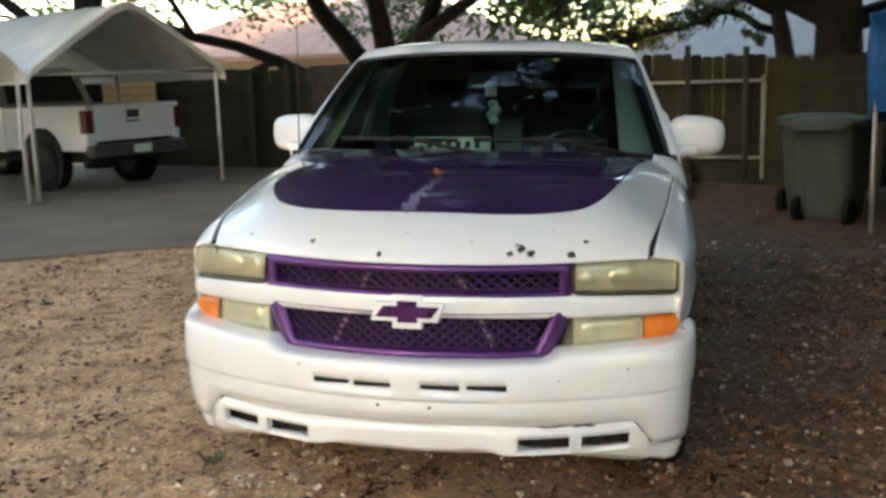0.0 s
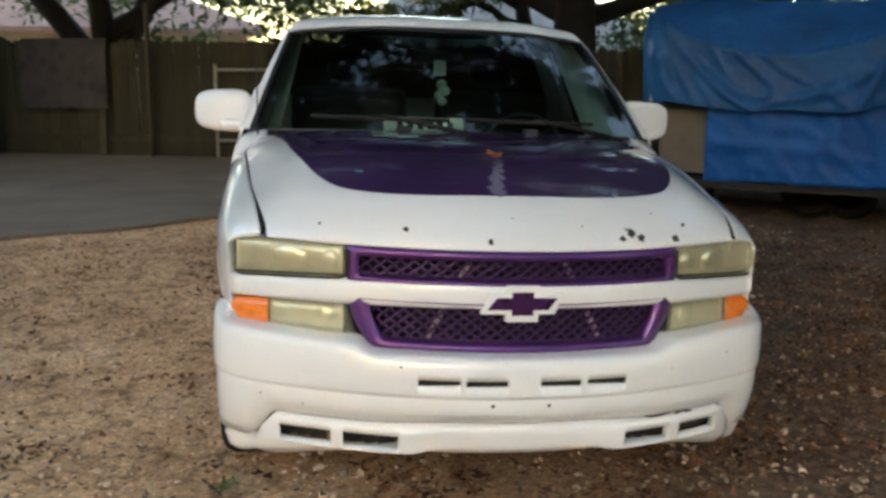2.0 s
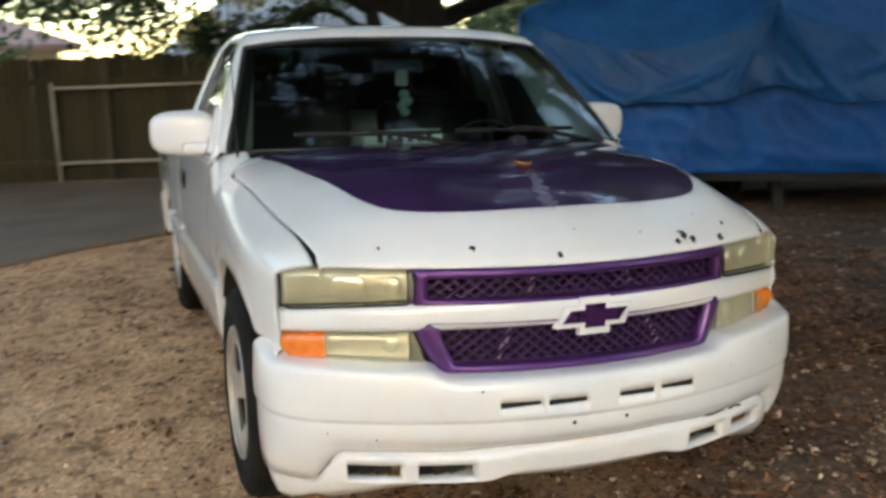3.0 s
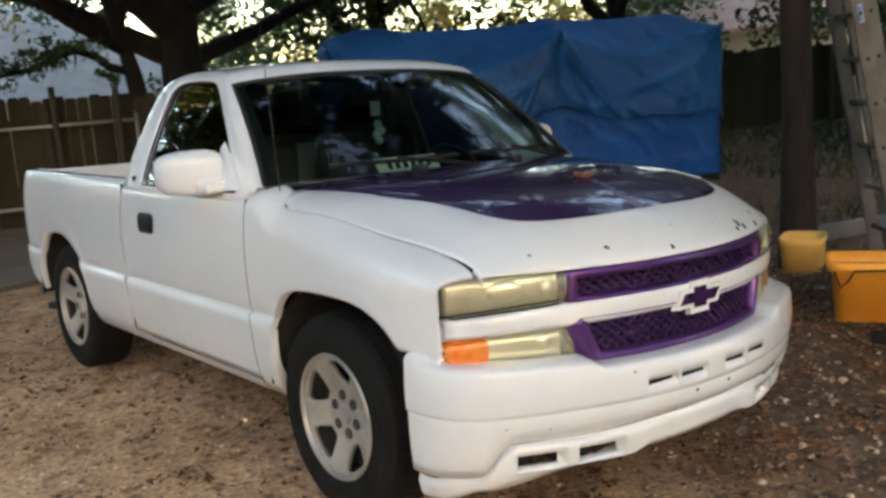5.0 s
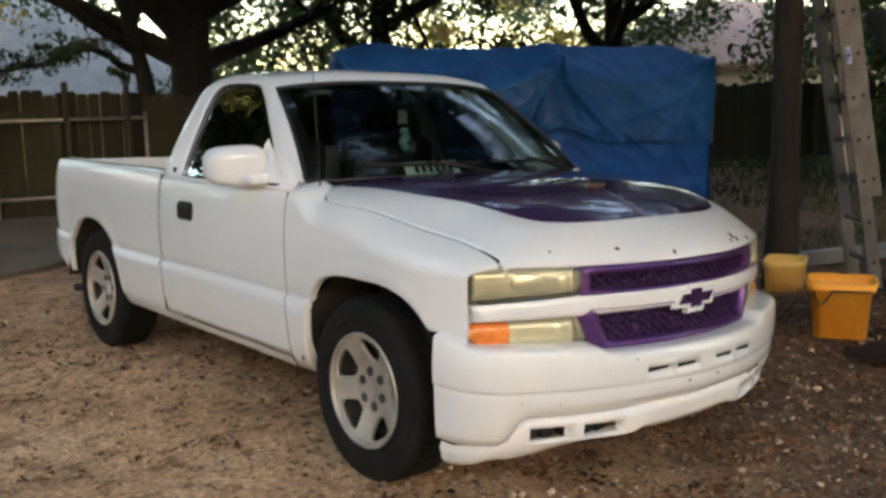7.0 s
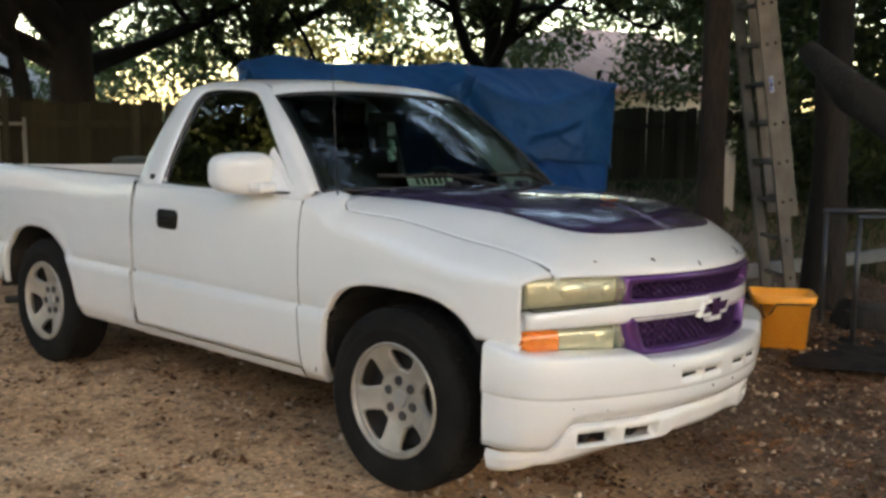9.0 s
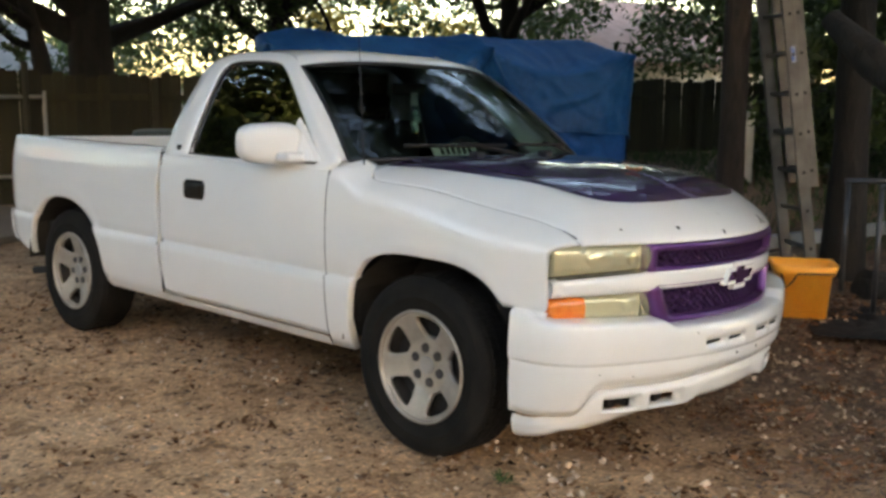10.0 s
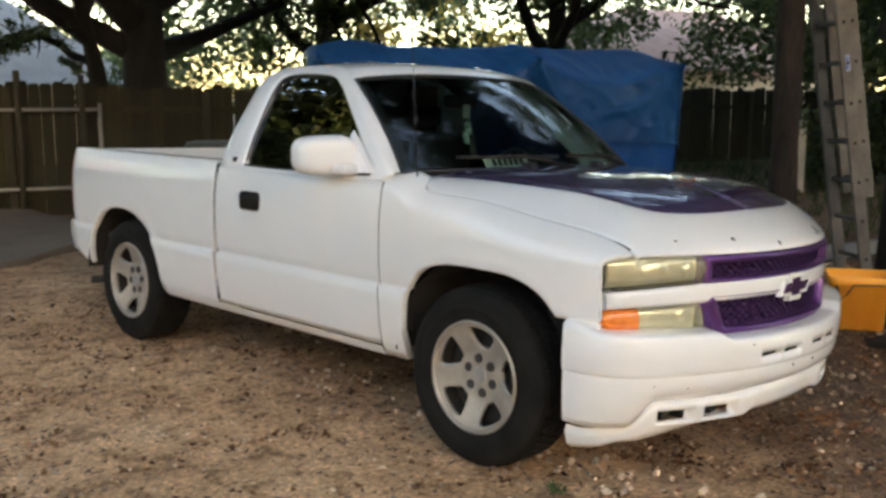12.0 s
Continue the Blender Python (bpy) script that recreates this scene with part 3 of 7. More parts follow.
def grille():
    g = put("grille", *ring_frame(0.527, 0.945, 0.492, 0.915, 0.852, 0.835), PURPLE, pickup, "purple grille surround with woven mesh insert")
    put("lower_frame", *ring_frame(0.523, 0.775, 0.462, 0.79, 0.655, 0.628, low=0.45, low_in=0.415), PURPLE, g)
    # woven wire inserts, one in each opening
    for hw, z0, z1, cut in ((0.50, 0.845, 0.925, 0.0), (0.47, 0.645, 0.785, 0.045)):
        bm = bmesh.new()
        pitch, run = 0.041, 1.25
        h = z1 - z0
        n = int((2 * hw + run * h) / pitch) + 1
        for sgn in (1, -1):
            for k in range(n):
                xa = -hw - run * h + k * pitch if sgn > 0 else -hw + k * pitch
                pts = []
                for t in np.linspace(0, 1, 7):
                    x, z = xa + sgn * run * h * t, z0 + h * t
                    lim = hw - cut * (1 - t)
                    if abs(x) < lim:
                        pts.append((x, float(front_y(x)) + 0.026 + 0.002 * sgn, z))
                # flat strips set on edge
                for (xa1, ya1, za1), (xb1, yb1, zb1) in zip(pts, pts[1:]):
                    q = [bm.verts.new(p) for p in ((xa1, ya1, za1 - 0.0034), (xb1, yb1, zb1 - 0.0034), (xb1, yb1, zb1 + 0.0034), (xa1, ya1, za1 + 0.0034),
                                                   (xa1, ya1 + 0.016, za1 - 0.0034), (xb1, yb1 + 0.016, zb1 - 0.0034), (xb1, yb1 + 0.016, zb1 + 0.0034), (xa1, ya1 + 0.016, za1 + 0.0034))]
                    for f in ((0, 1, 2, 3), (3, 2, 6, 7), (0, 4, 5, 1)):
                        bm.faces.new([q[i] for i in f])
        part("mesh_insert", bm, PURPLE_DIM, g, "purple woven wire mesh")
    # dark radiator and its two slanted braces
    V = []
    for x in np.linspace(-0.53, 0.53, 12):
        V.append([(x, float(front_y(x)) + 0.10, 0.60), (x, float(front_y(x)) + 0.10, 0.95)])
    put("radiator", [p for c in V for p in c], grid_faces(12, 2), DARK, g)
    for s in (-1, 1):
        bm = bmesh.new()
        add_box(bm, -0.008, 0.008, -0.004, 0.004, -0.19, 0.19, 0.002, Matrix.Translation((s * 0.213, -0.885, 0.78)) @ pose(0, 0, 0, 0, -s * 27, 0))
        part("brace", bm, ALLOY, g)
    return g


def ring_frame(w_out, top, w_in, top_in, bot_in, bot, low=None, low_in=None):
    """Verts and faces of a rectangular frame that follows the nose curve, optionally narrower below."""
    lo, li = low or w_out, low_in or w_in

    def loop(wt, wb, zt, zb, off):
        pts = []
        for x in np.linspace(-wt, wt, 25):
            pts.append((x, zt))
        for t in np.linspace(0, 1, 8)[1:-1]:
            e = t ** 1.6
            pts.append((wt + (wb - wt) * e, zt + (zb - zt) * t))
        for x in np.linspace(wb, -wb, 25):
            pts.append((x, zb))
        for t in np.linspace(1, 0, 8)[1:-1]:
            e = t ** 1.6
            pts.append((-(wt + (wb - wt) * e), zt + (zb - zt) * t))
        return [(x, float(front_y(x)) - off, z) for x, z in pts]

    mid = lambda a, b: (a + b) / 2
    L = [loop(w_out, lo, top, bot, -0.05), loop(w_out, lo, top, bot, 0.004),
         loop(mid(w_out, w_in), mid(lo, li), mid(top, top_in) , mid(bot, bot_in), 0.014),
         loop(w_in, li, top_in, bot_in, 0.006), loop(w_in, li, top_in, bot_in, -0.05)]
    n = len(L[0])
    return [p for l in L for p in l], grid_faces(len(L), n, flip=True, closed=True)


PURPLE_DIM = material("dark_purple_wire", (0.050, 0.018, 0.085), (0.078, 0.028, 0.122), scale=30, rough=0.45, metal=0.3)


def bar_top(x):
    return 0.851 - 0.050 * x * x


def bar_low(x):
    return 0.769 - 0.029 * x * x


def grille_bar():
    b = curve_patch("grille_bar", -0.888, 0.888, 0.768, 0.850, 0.008, WHITE, pickup, "white bar across the grille with emblem", n=50, rows=7, thick=0.05, bulge=0.006, shape=lambda x, t: (bar_low(x), bar_top(x)))
    # emblem: a white plate with a purple slanted cross
    def cross(w, h, aw, ah, slant, y0, y1):
        pts = [(-aw, h), (aw, h), (aw, ah), (w + slant, ah), (w - slant, -ah), (aw, -ah), (aw, -h), (-aw, -h), (-aw, -ah), (-w - slant, -ah), (-w + slant, ah), (-aw, ah)]
        V = [(x, y0, z) for x, z in pts] + [(x * 0.96, y1, z * 0.94) for x, z in pts]
        n = len(pts)
        F = [tuple(range(n, 2 * n))] + [(k, (k + 1) % n, n + (k + 1) % n, n + k) for k in range(n)]
        return V, F
    up = [(x, y, z + 0.788) for x, y, z in cross(0.118, 0.060, 0.052, 0.034, 0.012, -0.960, -0.984)[0]]
    f = cross(1, 1, .5, .5, 0, 0, 0)[1]
    put("emblem", up, f, WHITE, b, "white emblem plate with purple cross", smooth=False)
    up = [(x, y, z + 0.788) for x, y, z in cross(0.096, 0.037, 0.034, 0.019, 0.014, -0.9825, -0.9875)[0]]
    put("emblem_inlay", up, f, EMBLEM_PURPLE, b, smooth=False)


def headlights():
    for s in (-1, 1):
        def shape_up(x, t):
            a = abs(x)
            r = 0.030 * float(np.clip((a - 0.850) / 0.034, 0, 1)) ** 2.4
            q = 0.014 * float(np.clip((0.560 - a) / 0.028, 0, 1)) ** 2.2
            return bar_top(x) + 0.007 + 0.6 * r + 0.5 * q, 0.943 - 0.006 * float(smooth01(0.70, 0.85, a)) - r - 0.4 * q
        h = curve_patch("headlight", s * 0.534, s * 0.884, 0.853, 0.944, 0.004, HAZED, pickup, "yellowed plastic headlight lens", shape=shape_up, thick=0.04, rows=9, bulge=0.016, n=44)
        curve_patch("reflector", s * 0.540, s * 0.872, 0.862, 0.935, -0.020, LENS_BACK, h, "dull chrome reflector bowl", thick=0.03, shape=lambda x, t: (bar_top(x) + 0.012, 0.936))
        for cx, r, wide in ((0.578, 0.034, 0.75), (0.70, 0.040, 1.5)):
            bm = bmesh.new()
            bmesh.ops.create_uvsphere(bm, u_segments=20, v_segments=10, radius=r, matrix=Matrix.Translation((s * cx, float(front_y(cx)) + (0.016 if cx < 0.6 else 0.022), 0.889)) @ pose(0, 0, 0, 0, 0, s * 28) @ Matrix.Diagonal((wide, 0.36, 0.95, 1)))
            part("bulb_bowl", bm, BOWL, h, smooth=True)
        l = curve_patch("turn_lamp", s * 0.532, s * 0.766, 0.672, 0.758, 0.000, HAZED, pickup, "yellowed lower lamp lens", thick=0.05, rows=6, bulge=0.008,
                        shape=lambda x, t: (0.648 + 0.010 * max(0, (abs(x) - 0.53)) / 0.36, bar_low(x) - 0.007))
        for v in l.data.vertices:
            k = max(0.0, 1 - (abs(v.co.x) - 0.532) / 0.09)
            v.co.x -= s * 0.036 * k * min(1.0, max(0.0, (0.765 - v.co.z) / 0.11))
        curve_patch("reflector", s * 0.536, s * 0.764, 0.668, 0.75, -0.020, LENS_BACK, l, thick=0.03, shape=lambda x, t: (0.656, bar_low(x) - 0.012))
        bm = bmesh.new()
        bmesh.ops.create_uvsphere(bm, u_segments=18, v_segments=9, radius=0.033, matrix=Matrix.Translation((s * 0.585, float(front_y(0.585)) + 0.028, 0.712)) @ pose(0, 0, 0, 0, 0, s * 25) @ Matrix.Diagonal((0.9, 0.45, 0.9, 1)))
        part("bulb_bowl", bm, BOWL, l, smooth=True)
        curve_patch("amber_marker", s * 0.768, s * 0.888, 0.686, 0.758, 0.000, AMBER, l, "amber side marker lens", thick=0.05, rows=6, bulge=0.006,
                    n=32, shape=lambda x, t: (0.653 + 0.010 * max(0.0, abs(x) - 0.77) / 0.12 + 0.036 * float(np.clip((abs(x) - 0.838) / 0.050, 0, 1)) ** 2.4, bar_low(x) - 0.008 - 0.022 * float(np.clip((abs(x) - 0.855) / 0.033, 0, 1)) ** 2.4))
        # black rubber round the lens
        xs = np.linspace(0.536, 0.872, 24)
        edge = [(s * x, float(front_y(x)) - 0.005, shape_up(x, 0)[0] - 0.0035) for x in xs]
        edge = [(s * 0.531, float(front_y(0.531)) - 0.004, shape_up(0.536, 0)[1] - 0.006), (s * 0.530, float(front_y(0.530)) - 0.008, 0.90)] + edge
        tube("gasket", edge, 0.0042, BLACK, h, "black rubber gasket", sides=6)
        # black backing behind the lamps
        curve_patch("lamp_surround", s * 0.525, s * 0.889, 0.655, 0.946, -0.044, BLACK, pickup, thick=0.02)


def doors():
    for s in (-1, 1):
        d = side_panel("door", np.linspace(0.541, 1.886, 40), s, lambda y: 0.402, lambda y: 1.158, lambda y: 0.0, rows=30, label="white cab door with black handle", top_in=[(0.03, 0.004), (0.06, -0.004)])
        # pull handle in its recess
        bm = bmesh.new()
        add_box(bm, s * 0.90, s * 0.968, 1.462, 1.668, 0.928, 1.046, 0.038, None, 5)
        hnd = part("door_handle", bm, HANDLE, d, "black plastic pull handle")
        bm = bmesh.new()
        add_box(bm, s * 0.955, s * 0.970, 1.500, 1.630, 0.975, 1.015, 0.009, None, 3)
        part("pull", bm, HANDLE, hnd)
        bm = bmesh.new()
        add_box(bm, s * 0.900, s * 0.921, 1.735, 1.775, 1.174, 1.210, 0.004, None)
        part("lock_cap", bm, BLACK, d)
        side_panel("rocker_panel", np.linspace(0.541, 2.50, 30), s, lambda y: 0.348, lambda y: 0.397, lambda y: -0.004, rows=6)


SIDE_TOP_Z = [1.15, 1.185, 1.30, 1.45, 1.60, 1.655, 1.70]
SIDE_TOP_X = [0.932, 0.918, 0.876, 0.812, 0.742, 0.705, 0.655]


def cab_x(z):
    return np.interp(z, SIDE_TOP_Z, SIDE_TOP_X)


CAB_OUT = [(0.490, 1.190), (0.645, 1.315), (0.825, 1.465), (0.955, 1.575), (1.06, 1.655), (1.20, 1.690), (1.42, 1.700), (1.62, 1.690), (1.73, 1.655), (1.790, 1.56), (1.835, 1.44), (1.870, 1.32), (1.892, 1.150), (1.50, 1.150), (1.00, 1.150), (0.541, 1.150)]
CAB_IN = [(0.630, 1.195), (0.735, 1.292), (0.865, 1.408), (0.975, 1.505), (1.085, 1.595), (1.190, 1.640), (1.40, 1.652), (1.545, 1.646), (1.610, 1.612), (1.640, 1.53), (1.652, 1.43), (1.662, 1.32), (1.668, 1.168), (1.45, 1.165), (1.05, 1.167), (0.66, 1.171)]


def cab():
    rail = {}
    for s in (-1, 1):
        n = len(CAB_OUT)
        out, inn = [], []
        for k in range(n):
            for t in (0, 0.25, 0.5, 0.75):
                def cr(P):
                    a, b, c, d = (np.array(P[(k + j) % n]) for j in (-1, 0, 1, 2))
                    if k >= 12 or k == 0 or k == 11:
                        return b + (c - b) * t
                    return 0.5 * (2 * b + (c - a) * t + (2 * a - 5 * b + 4 * c - d) * t * t + (3 * b - a - 3 * c + d) * t ** 3)
                out.append(cr(CAB_OUT))
                inn.append(cr(CAB_IN))
        rows = []
        steps = [(0.0, -0.012), (0.06, 0.0), (0.35, 0.002), (0.7, 0.002), (0.94, 0.0), (1.0, -0.006), (1.0, -0.035)]
        for f, dx in steps:
            rows.append([(s * (cab_x((1 - f) * o[1] + f * i[1]) + dx), (1 - f) * o[0] + f * i[0], (1 - f) * o[1] + f * i[1]) for o, i in zip(out, inn)])
        m = len(out)
        put("cab_side", [p for r in rows for p in r], grid_faces(len(rows), m, flip=(s < 0), closed=True), WHITE, pickup, "white cab side with pillar and window frame")
        c = np.mean(inn, axis=0)
        V = [(s * (cab_x(i[1]) - 0.022), i[0], i[1]) for i in inn] + [(s * (cab_x(c[1]) - 0.018), c[0], c[1])]
        put("side_window", V, [(k, (k + 1) % m, m) if s > 0 else ((k + 1) % m, k, m) for k in range(m)], SIDE_GLASS, pickup, "smoked side window")
        # rubber strip round the glass
        bm = bmesh.new()
        add_tube(bm, [(s * (cab_x(i[1]) - 0.012), i[0], i[1]) for i in inn] + [(s * (cab_x(inn[0][1]) - 0.012), inn[0][0], inn[0][1])], 0.007, 6)
        part("window_seal", bm, BLACK, pickup)
    # roof
    ys = [1.003, 1.018, 1.045, 1.07, 1.12, 1.20, 1.32, 1.45, 1.58, 1.66, 1.72, 1.76]
    zr = [1.612, 1.628, 1.650, 1.668, 1.680, 1.690, 1.697, 1.700, 1.696, 1.683, 1.664, 1.640]
    xr = [0.718, 0.712, 0.702, 0.690, 0.675, 0.664, 0.657, 0.654, 0.658, 0.670, 0.690, 0.705]
    V = []
    us = np.linspace(-1, 1, 31)
    for u in us:
        bow = 0.10 * (1 - u * u)
        f = 1 - abs(u) ** 3.0
        V.append([(x * u, y - bow * max(0, (1.35 - y) / 0.30) + 0.05 * (1 - u * u) * max(0, (y - 1.5) / 0.26), z + 0.036 * f) for y, z, x in zip(ys, zr, xr)])
    put("roof", [p for c in V for p in c], grid_faces(len(V), len(ys), flip=True), WHITE, pickup)
    # windscreen
    V = []
    for u in np.linspace(-1, 1, 31):
        b = np.array((0.868 * u, 0.487 - 0.225 * (1 - u * u), 1.195 + 0.018 * (1 - u * u)))
        t = np.array((0.708 * u, 1.006 - 0.118 * (1 - u * u), 1.618 + 0.038 * (1 - abs(u) ** 3)))
        V.append([tuple(b + (t - b) * v + np.array((0, -0.018, 0.012)) * 4 * v * (1 - v)) for v in np.linspace(0, 1, 12)])
    ws = put("windshield", [p for c in V for p in c], grid_faces(31, 12, flip=True), WINDSHIELD, pickup, "tinted windshield reflecting trees")
    ws.visible_shadow = False
    fr = []
    for s in (-1, 1):
        cols = V[:2] if s < 0 else V[-2:]
        fr = [[(x * 0.996, y + 0.010, z - 0.006) for x, y, z in c] for c in cols]
        put("frit_band", [p for c in fr for p in c], grid_faces(2, 12, flip=True), BLACK, ws)
    for s in (-1, 1):
        g = V[0] if s < 0 else V[-1]
        rows = []
        for x, y, z in g:
            yo = float(np.interp(z, [1.19, 1.315, 1.465, 1.575, 1.655], [0.490, 0.645, 0.825, 0.955, 1.06]))
            rows.append([(x - s * 0.004, y + 0.004, z - 0.004), (x + s * 0.012, y - 0.002, z + 0.002), (s * (float(cab_x(z)) - 0.004), yo + 0.012, z)])
        put("pillar_edge", [p for r in rows for p in r], grid_faces(len(rows), 3, flip=(s < 0)), WHITE, pickup)
    # black band at its edge
    edge = [c[0] for c in V] + V[-1][1:] + [c[-1] for c in V[::-1]][1:] + V[0][::-1][1:]
    bm = bmesh.new()
    add_tube(bm, [(x, y - 0.002, z) for x, y, z in edge], 0.011, 6, caps=False)
    part("windshield_seal", bm, BLACK, pickup)
    # cowl under the glass
    V = []
    for u in np.linspace(-1, 1, 31):
        x = 0.735 * u
        y1 = 0.362 - 0.10 * (1 - u * u)
        V.append([(x, y1 - 0.03, 1.165 - 0.06 * abs(u) ** 4), (x, y1 + 0.012, 1.178 - 0.01 * abs(u) ** 4), (x * 1.06, 0.52 - 0.225 * (1 - u * u), 1.196)])
    put("cowl", [p for c in V for p in c], grid_faces(31, 3, flip=True), BLACK, pickup, "black plastic wiper cowl")
    # back of the cab with its window
    V = []
    for u in np.linspace(-1, 1, 21):
        V.append([(u * 0.90, 1.885, 0.45), (u * 0.915, 1.893, 1.0), (u * 0.90, 1.89, 1.20)])
    put("cab_back", [p for c in V for p in c], grid_faces(21, 3), WHITE, pickup)
    V = []
    for u in np.linspace(-1, 1, 21):
        V.append([(u * (cab_x(z) - 0.005), y + 0.03 * (1 - u * u), z) for y, z in ((1.89, 1.19), (1.872, 1.30))])
    put("back_panel", [p for c in V for p in c], grid_faces(21, 2), WHITE, pickup)
    V = []
    for u in np.linspace(-1, 1, 21):
        V.append([(u * (cab_x(z) - 0.10), y + 0.03 * (1 - u * u), z) for y, z in ((1.872, 1.30), (1.83, 1.45), (1.785, 1.60), (1.76, 1.645))])
    put("rear_window", [p for c in V for p in c], grid_faces(21, 4), SIDE_GLASS, pickup, "smoked rear window").visible_shadow = False
    V = []
    for u in np.linspace(-1, 1, 21):
        V.append([(u * 0.60, 1.758 + 0.03 * (1 - u * u), 1.640), (u * 0.68, 1.765 + 0.05 * (1 - u * u), 1.645 + 0.036 * (1 - abs(u) ** 3))])
    put("back_header", [p for c in V for p in c], grid_faces(21, 2), WHITE, pickup)
    for s in (-1, 1):
        V = []
        for y, z in ((1.872, 1.30), (1.83, 1.45), (1.785, 1.60), (1.76, 1.645)):
            V.append([(s * (cab_x(z) - 0.11), y + 0.008, z), (s * (cab_x(z) - 0.004), y, z)])
        put("rear_pillar", [p for c in V for p in c], grid_faces(4, 2, flip=(s > 0)), WHITE, pickup)


def cabin():
    box("dashboard", -0.70, 0.70, 0.44, 0.74, 0.95, 1.160, INTERIOR, pickup, "grey dashboard", 0.04)
    box("cab_floor", -0.86, 0.86, 0.40, 1.86, 0.48, 0.56, UNDER, pickup, bevel=0.0)
    for s in (-1, 1):
        box("door_trim", s * 0.86, s * 0.895, 0.55, 1.84, 0.50, 1.18, INTERIOR, pickup, bevel=0.01)
        seat = box("seat", s * 0.08, s * 0.70, 1.05, 1.60, 0.62, 0.88, INTERIOR, pickup, "grey bench seat half", 0.06)
        box("backrest", s * 0.08, s * 0.70, 1.52, 1.70, 0.80, 1.36, INTERIOR, seat, "", 0.06, None)
        box("headrest", s * 0.27, s * 0.51, 1.60, 1.70, 1.38, 1.52, INTERIOR, seat, "", 0.05)
        tv = []
        for t in np.linspace(0, 1, 9):
            xe = 0.850 + (0.690 - 0.850) * t
            y, z = 0.50 + (1.05 - 0.50) * t, 1.19 + (1.635 - 1.19) * t
            wd = (0.20 - 0.10 * t) if s > 0 else (0.10 - 0.05 * t)
            tv.append([(s * (xe + 0.01), y + 0.03, z), (s * xe, y + 0.035, z), (s * (xe - wd * 0.45), y + 0.06, z), (s * (xe - wd * 0.85), y + 0.085, z), (s * (xe - wd), y + 0.12, z)])
        put("pillar_trim", [p for c in tv for p in c], grid_faces(9, 5, flip=(s > 0)), TRIM_PALE, pickup, "pale grey pillar trim")
    V = []
    for u in np.linspace(-1, 1, 9):
        V.append([((0.70 if abs(u) == 1 else 0.72 * abs(u) ** 0.9) * (1 if u > 0 else -1 if u < 0 else 0), y, 1.660 + 0.02 * (1 - u * u) - (0.075 if abs(u) == 1 else 0.0)) for y in (1.08, 1.35, 1.70)])
    put("headliner", [p for c in V for p in c], grid_faces(9, 3), INTERIOR, pickup)
    bm = bmesh.new()
    c = Matrix.Translation((0.42, 0.86, 1.10)) @ pose(0, 0, 0, 62, 0, 0)
    ring = [c @ Vector((0.19 * math.cos(a), 0.19 * math.sin(a), 0)) for a in np.linspace(0, 2 * math.pi, 33)]
    add_tube(bm, ring, 0.014, 7, caps=False)
    add_box(bm, -0.18, 0.18, -0.03, 0.03, -0.02, 0.02, 0.008, c)
    add_tube(bm, [c @ Vector((0, 0, 0)), c @ Vector((0, 0, -0.25))], 0.03, 8)
    part("steering_wheel", bm, BLACK, pickup, "black steering wheel")
    # mirror on the glass with things hung from it
    rm = box("rear_view_mirror", -0.12, 0.12, 0.955, 0.985, 1.50, 1.565, BLACK, pickup, "black rear-view mirror with hanging tags", 0.012)
    box("hanging_tag", -0.028, 0.028, 0.925, 0.932, 1.445, 1.515, TAG, rm, "pale hanging tag", 0.002)
    bm = bmesh.new()
    for dx, z, r in ((0.0, 1.405, 0.026), (0.012, 1.372, 0.031), (-0.012, 1.350, 0.024), (0.004, 1.322, 0.026)):
        bmesh.ops.create_icosphere(bm, subdivisions=2, radius=r, matrix=Matrix.Translation((0.01 + dx, 0.928, z)) @ Matrix.Diagonal((1.0, 0.5, 0.8, 1)))
    part("hanging_charm", bm, CHARM, rm, "pale green hanging charm", smooth=True)
    bm = bmesh.new()
    add_tube(bm, [(0, 0.94, 1.52), (0.0, 0.93, 1.31)], 0.004, 6)
    part("cord", bm, BLACK, rm)
    # papers lying on the dash
    pl = box("dash_plate", -0.30, 0.06, 0.40, 0.404, 1.168, 1.25, TRIM_PALE, pickup, "pale paper plate on the dash", 0.001, None)
    pl.matrix_basis = Matrix.Translation((0.0, 0.10, 0.035)) @ Matrix.Translation((-0.1, 0.38, 1.17)) @ pose(0, 0, 0, -30, 0, 4) @ Matrix.Translation((0.1, -0.38, -1.17))
    bm = bmesh.new()
    for k in range(6):
        add_box(bm, -0.24 + k * 0.045, -0.215 + k * 0.045, 0.396, 0.3995, 1.19, 1.225)
    part("plate_bars", bm, INTERIOR, pl)


TAG = material("white_tag", (0.70, 0.70, 0.66), (0.78, 0.78, 0.74), rough=0.6)
CHARM = material("pale_green_charm", (0.42, 0.60, 0.52), (0.50, 0.68, 0.60), rough=0.5)
WIPER = material("faded_wiper", (0.012, 0.0115, 0.011), (0.026, 0.023, 0.021), scale=8, rough=0.75, spec=0.2)


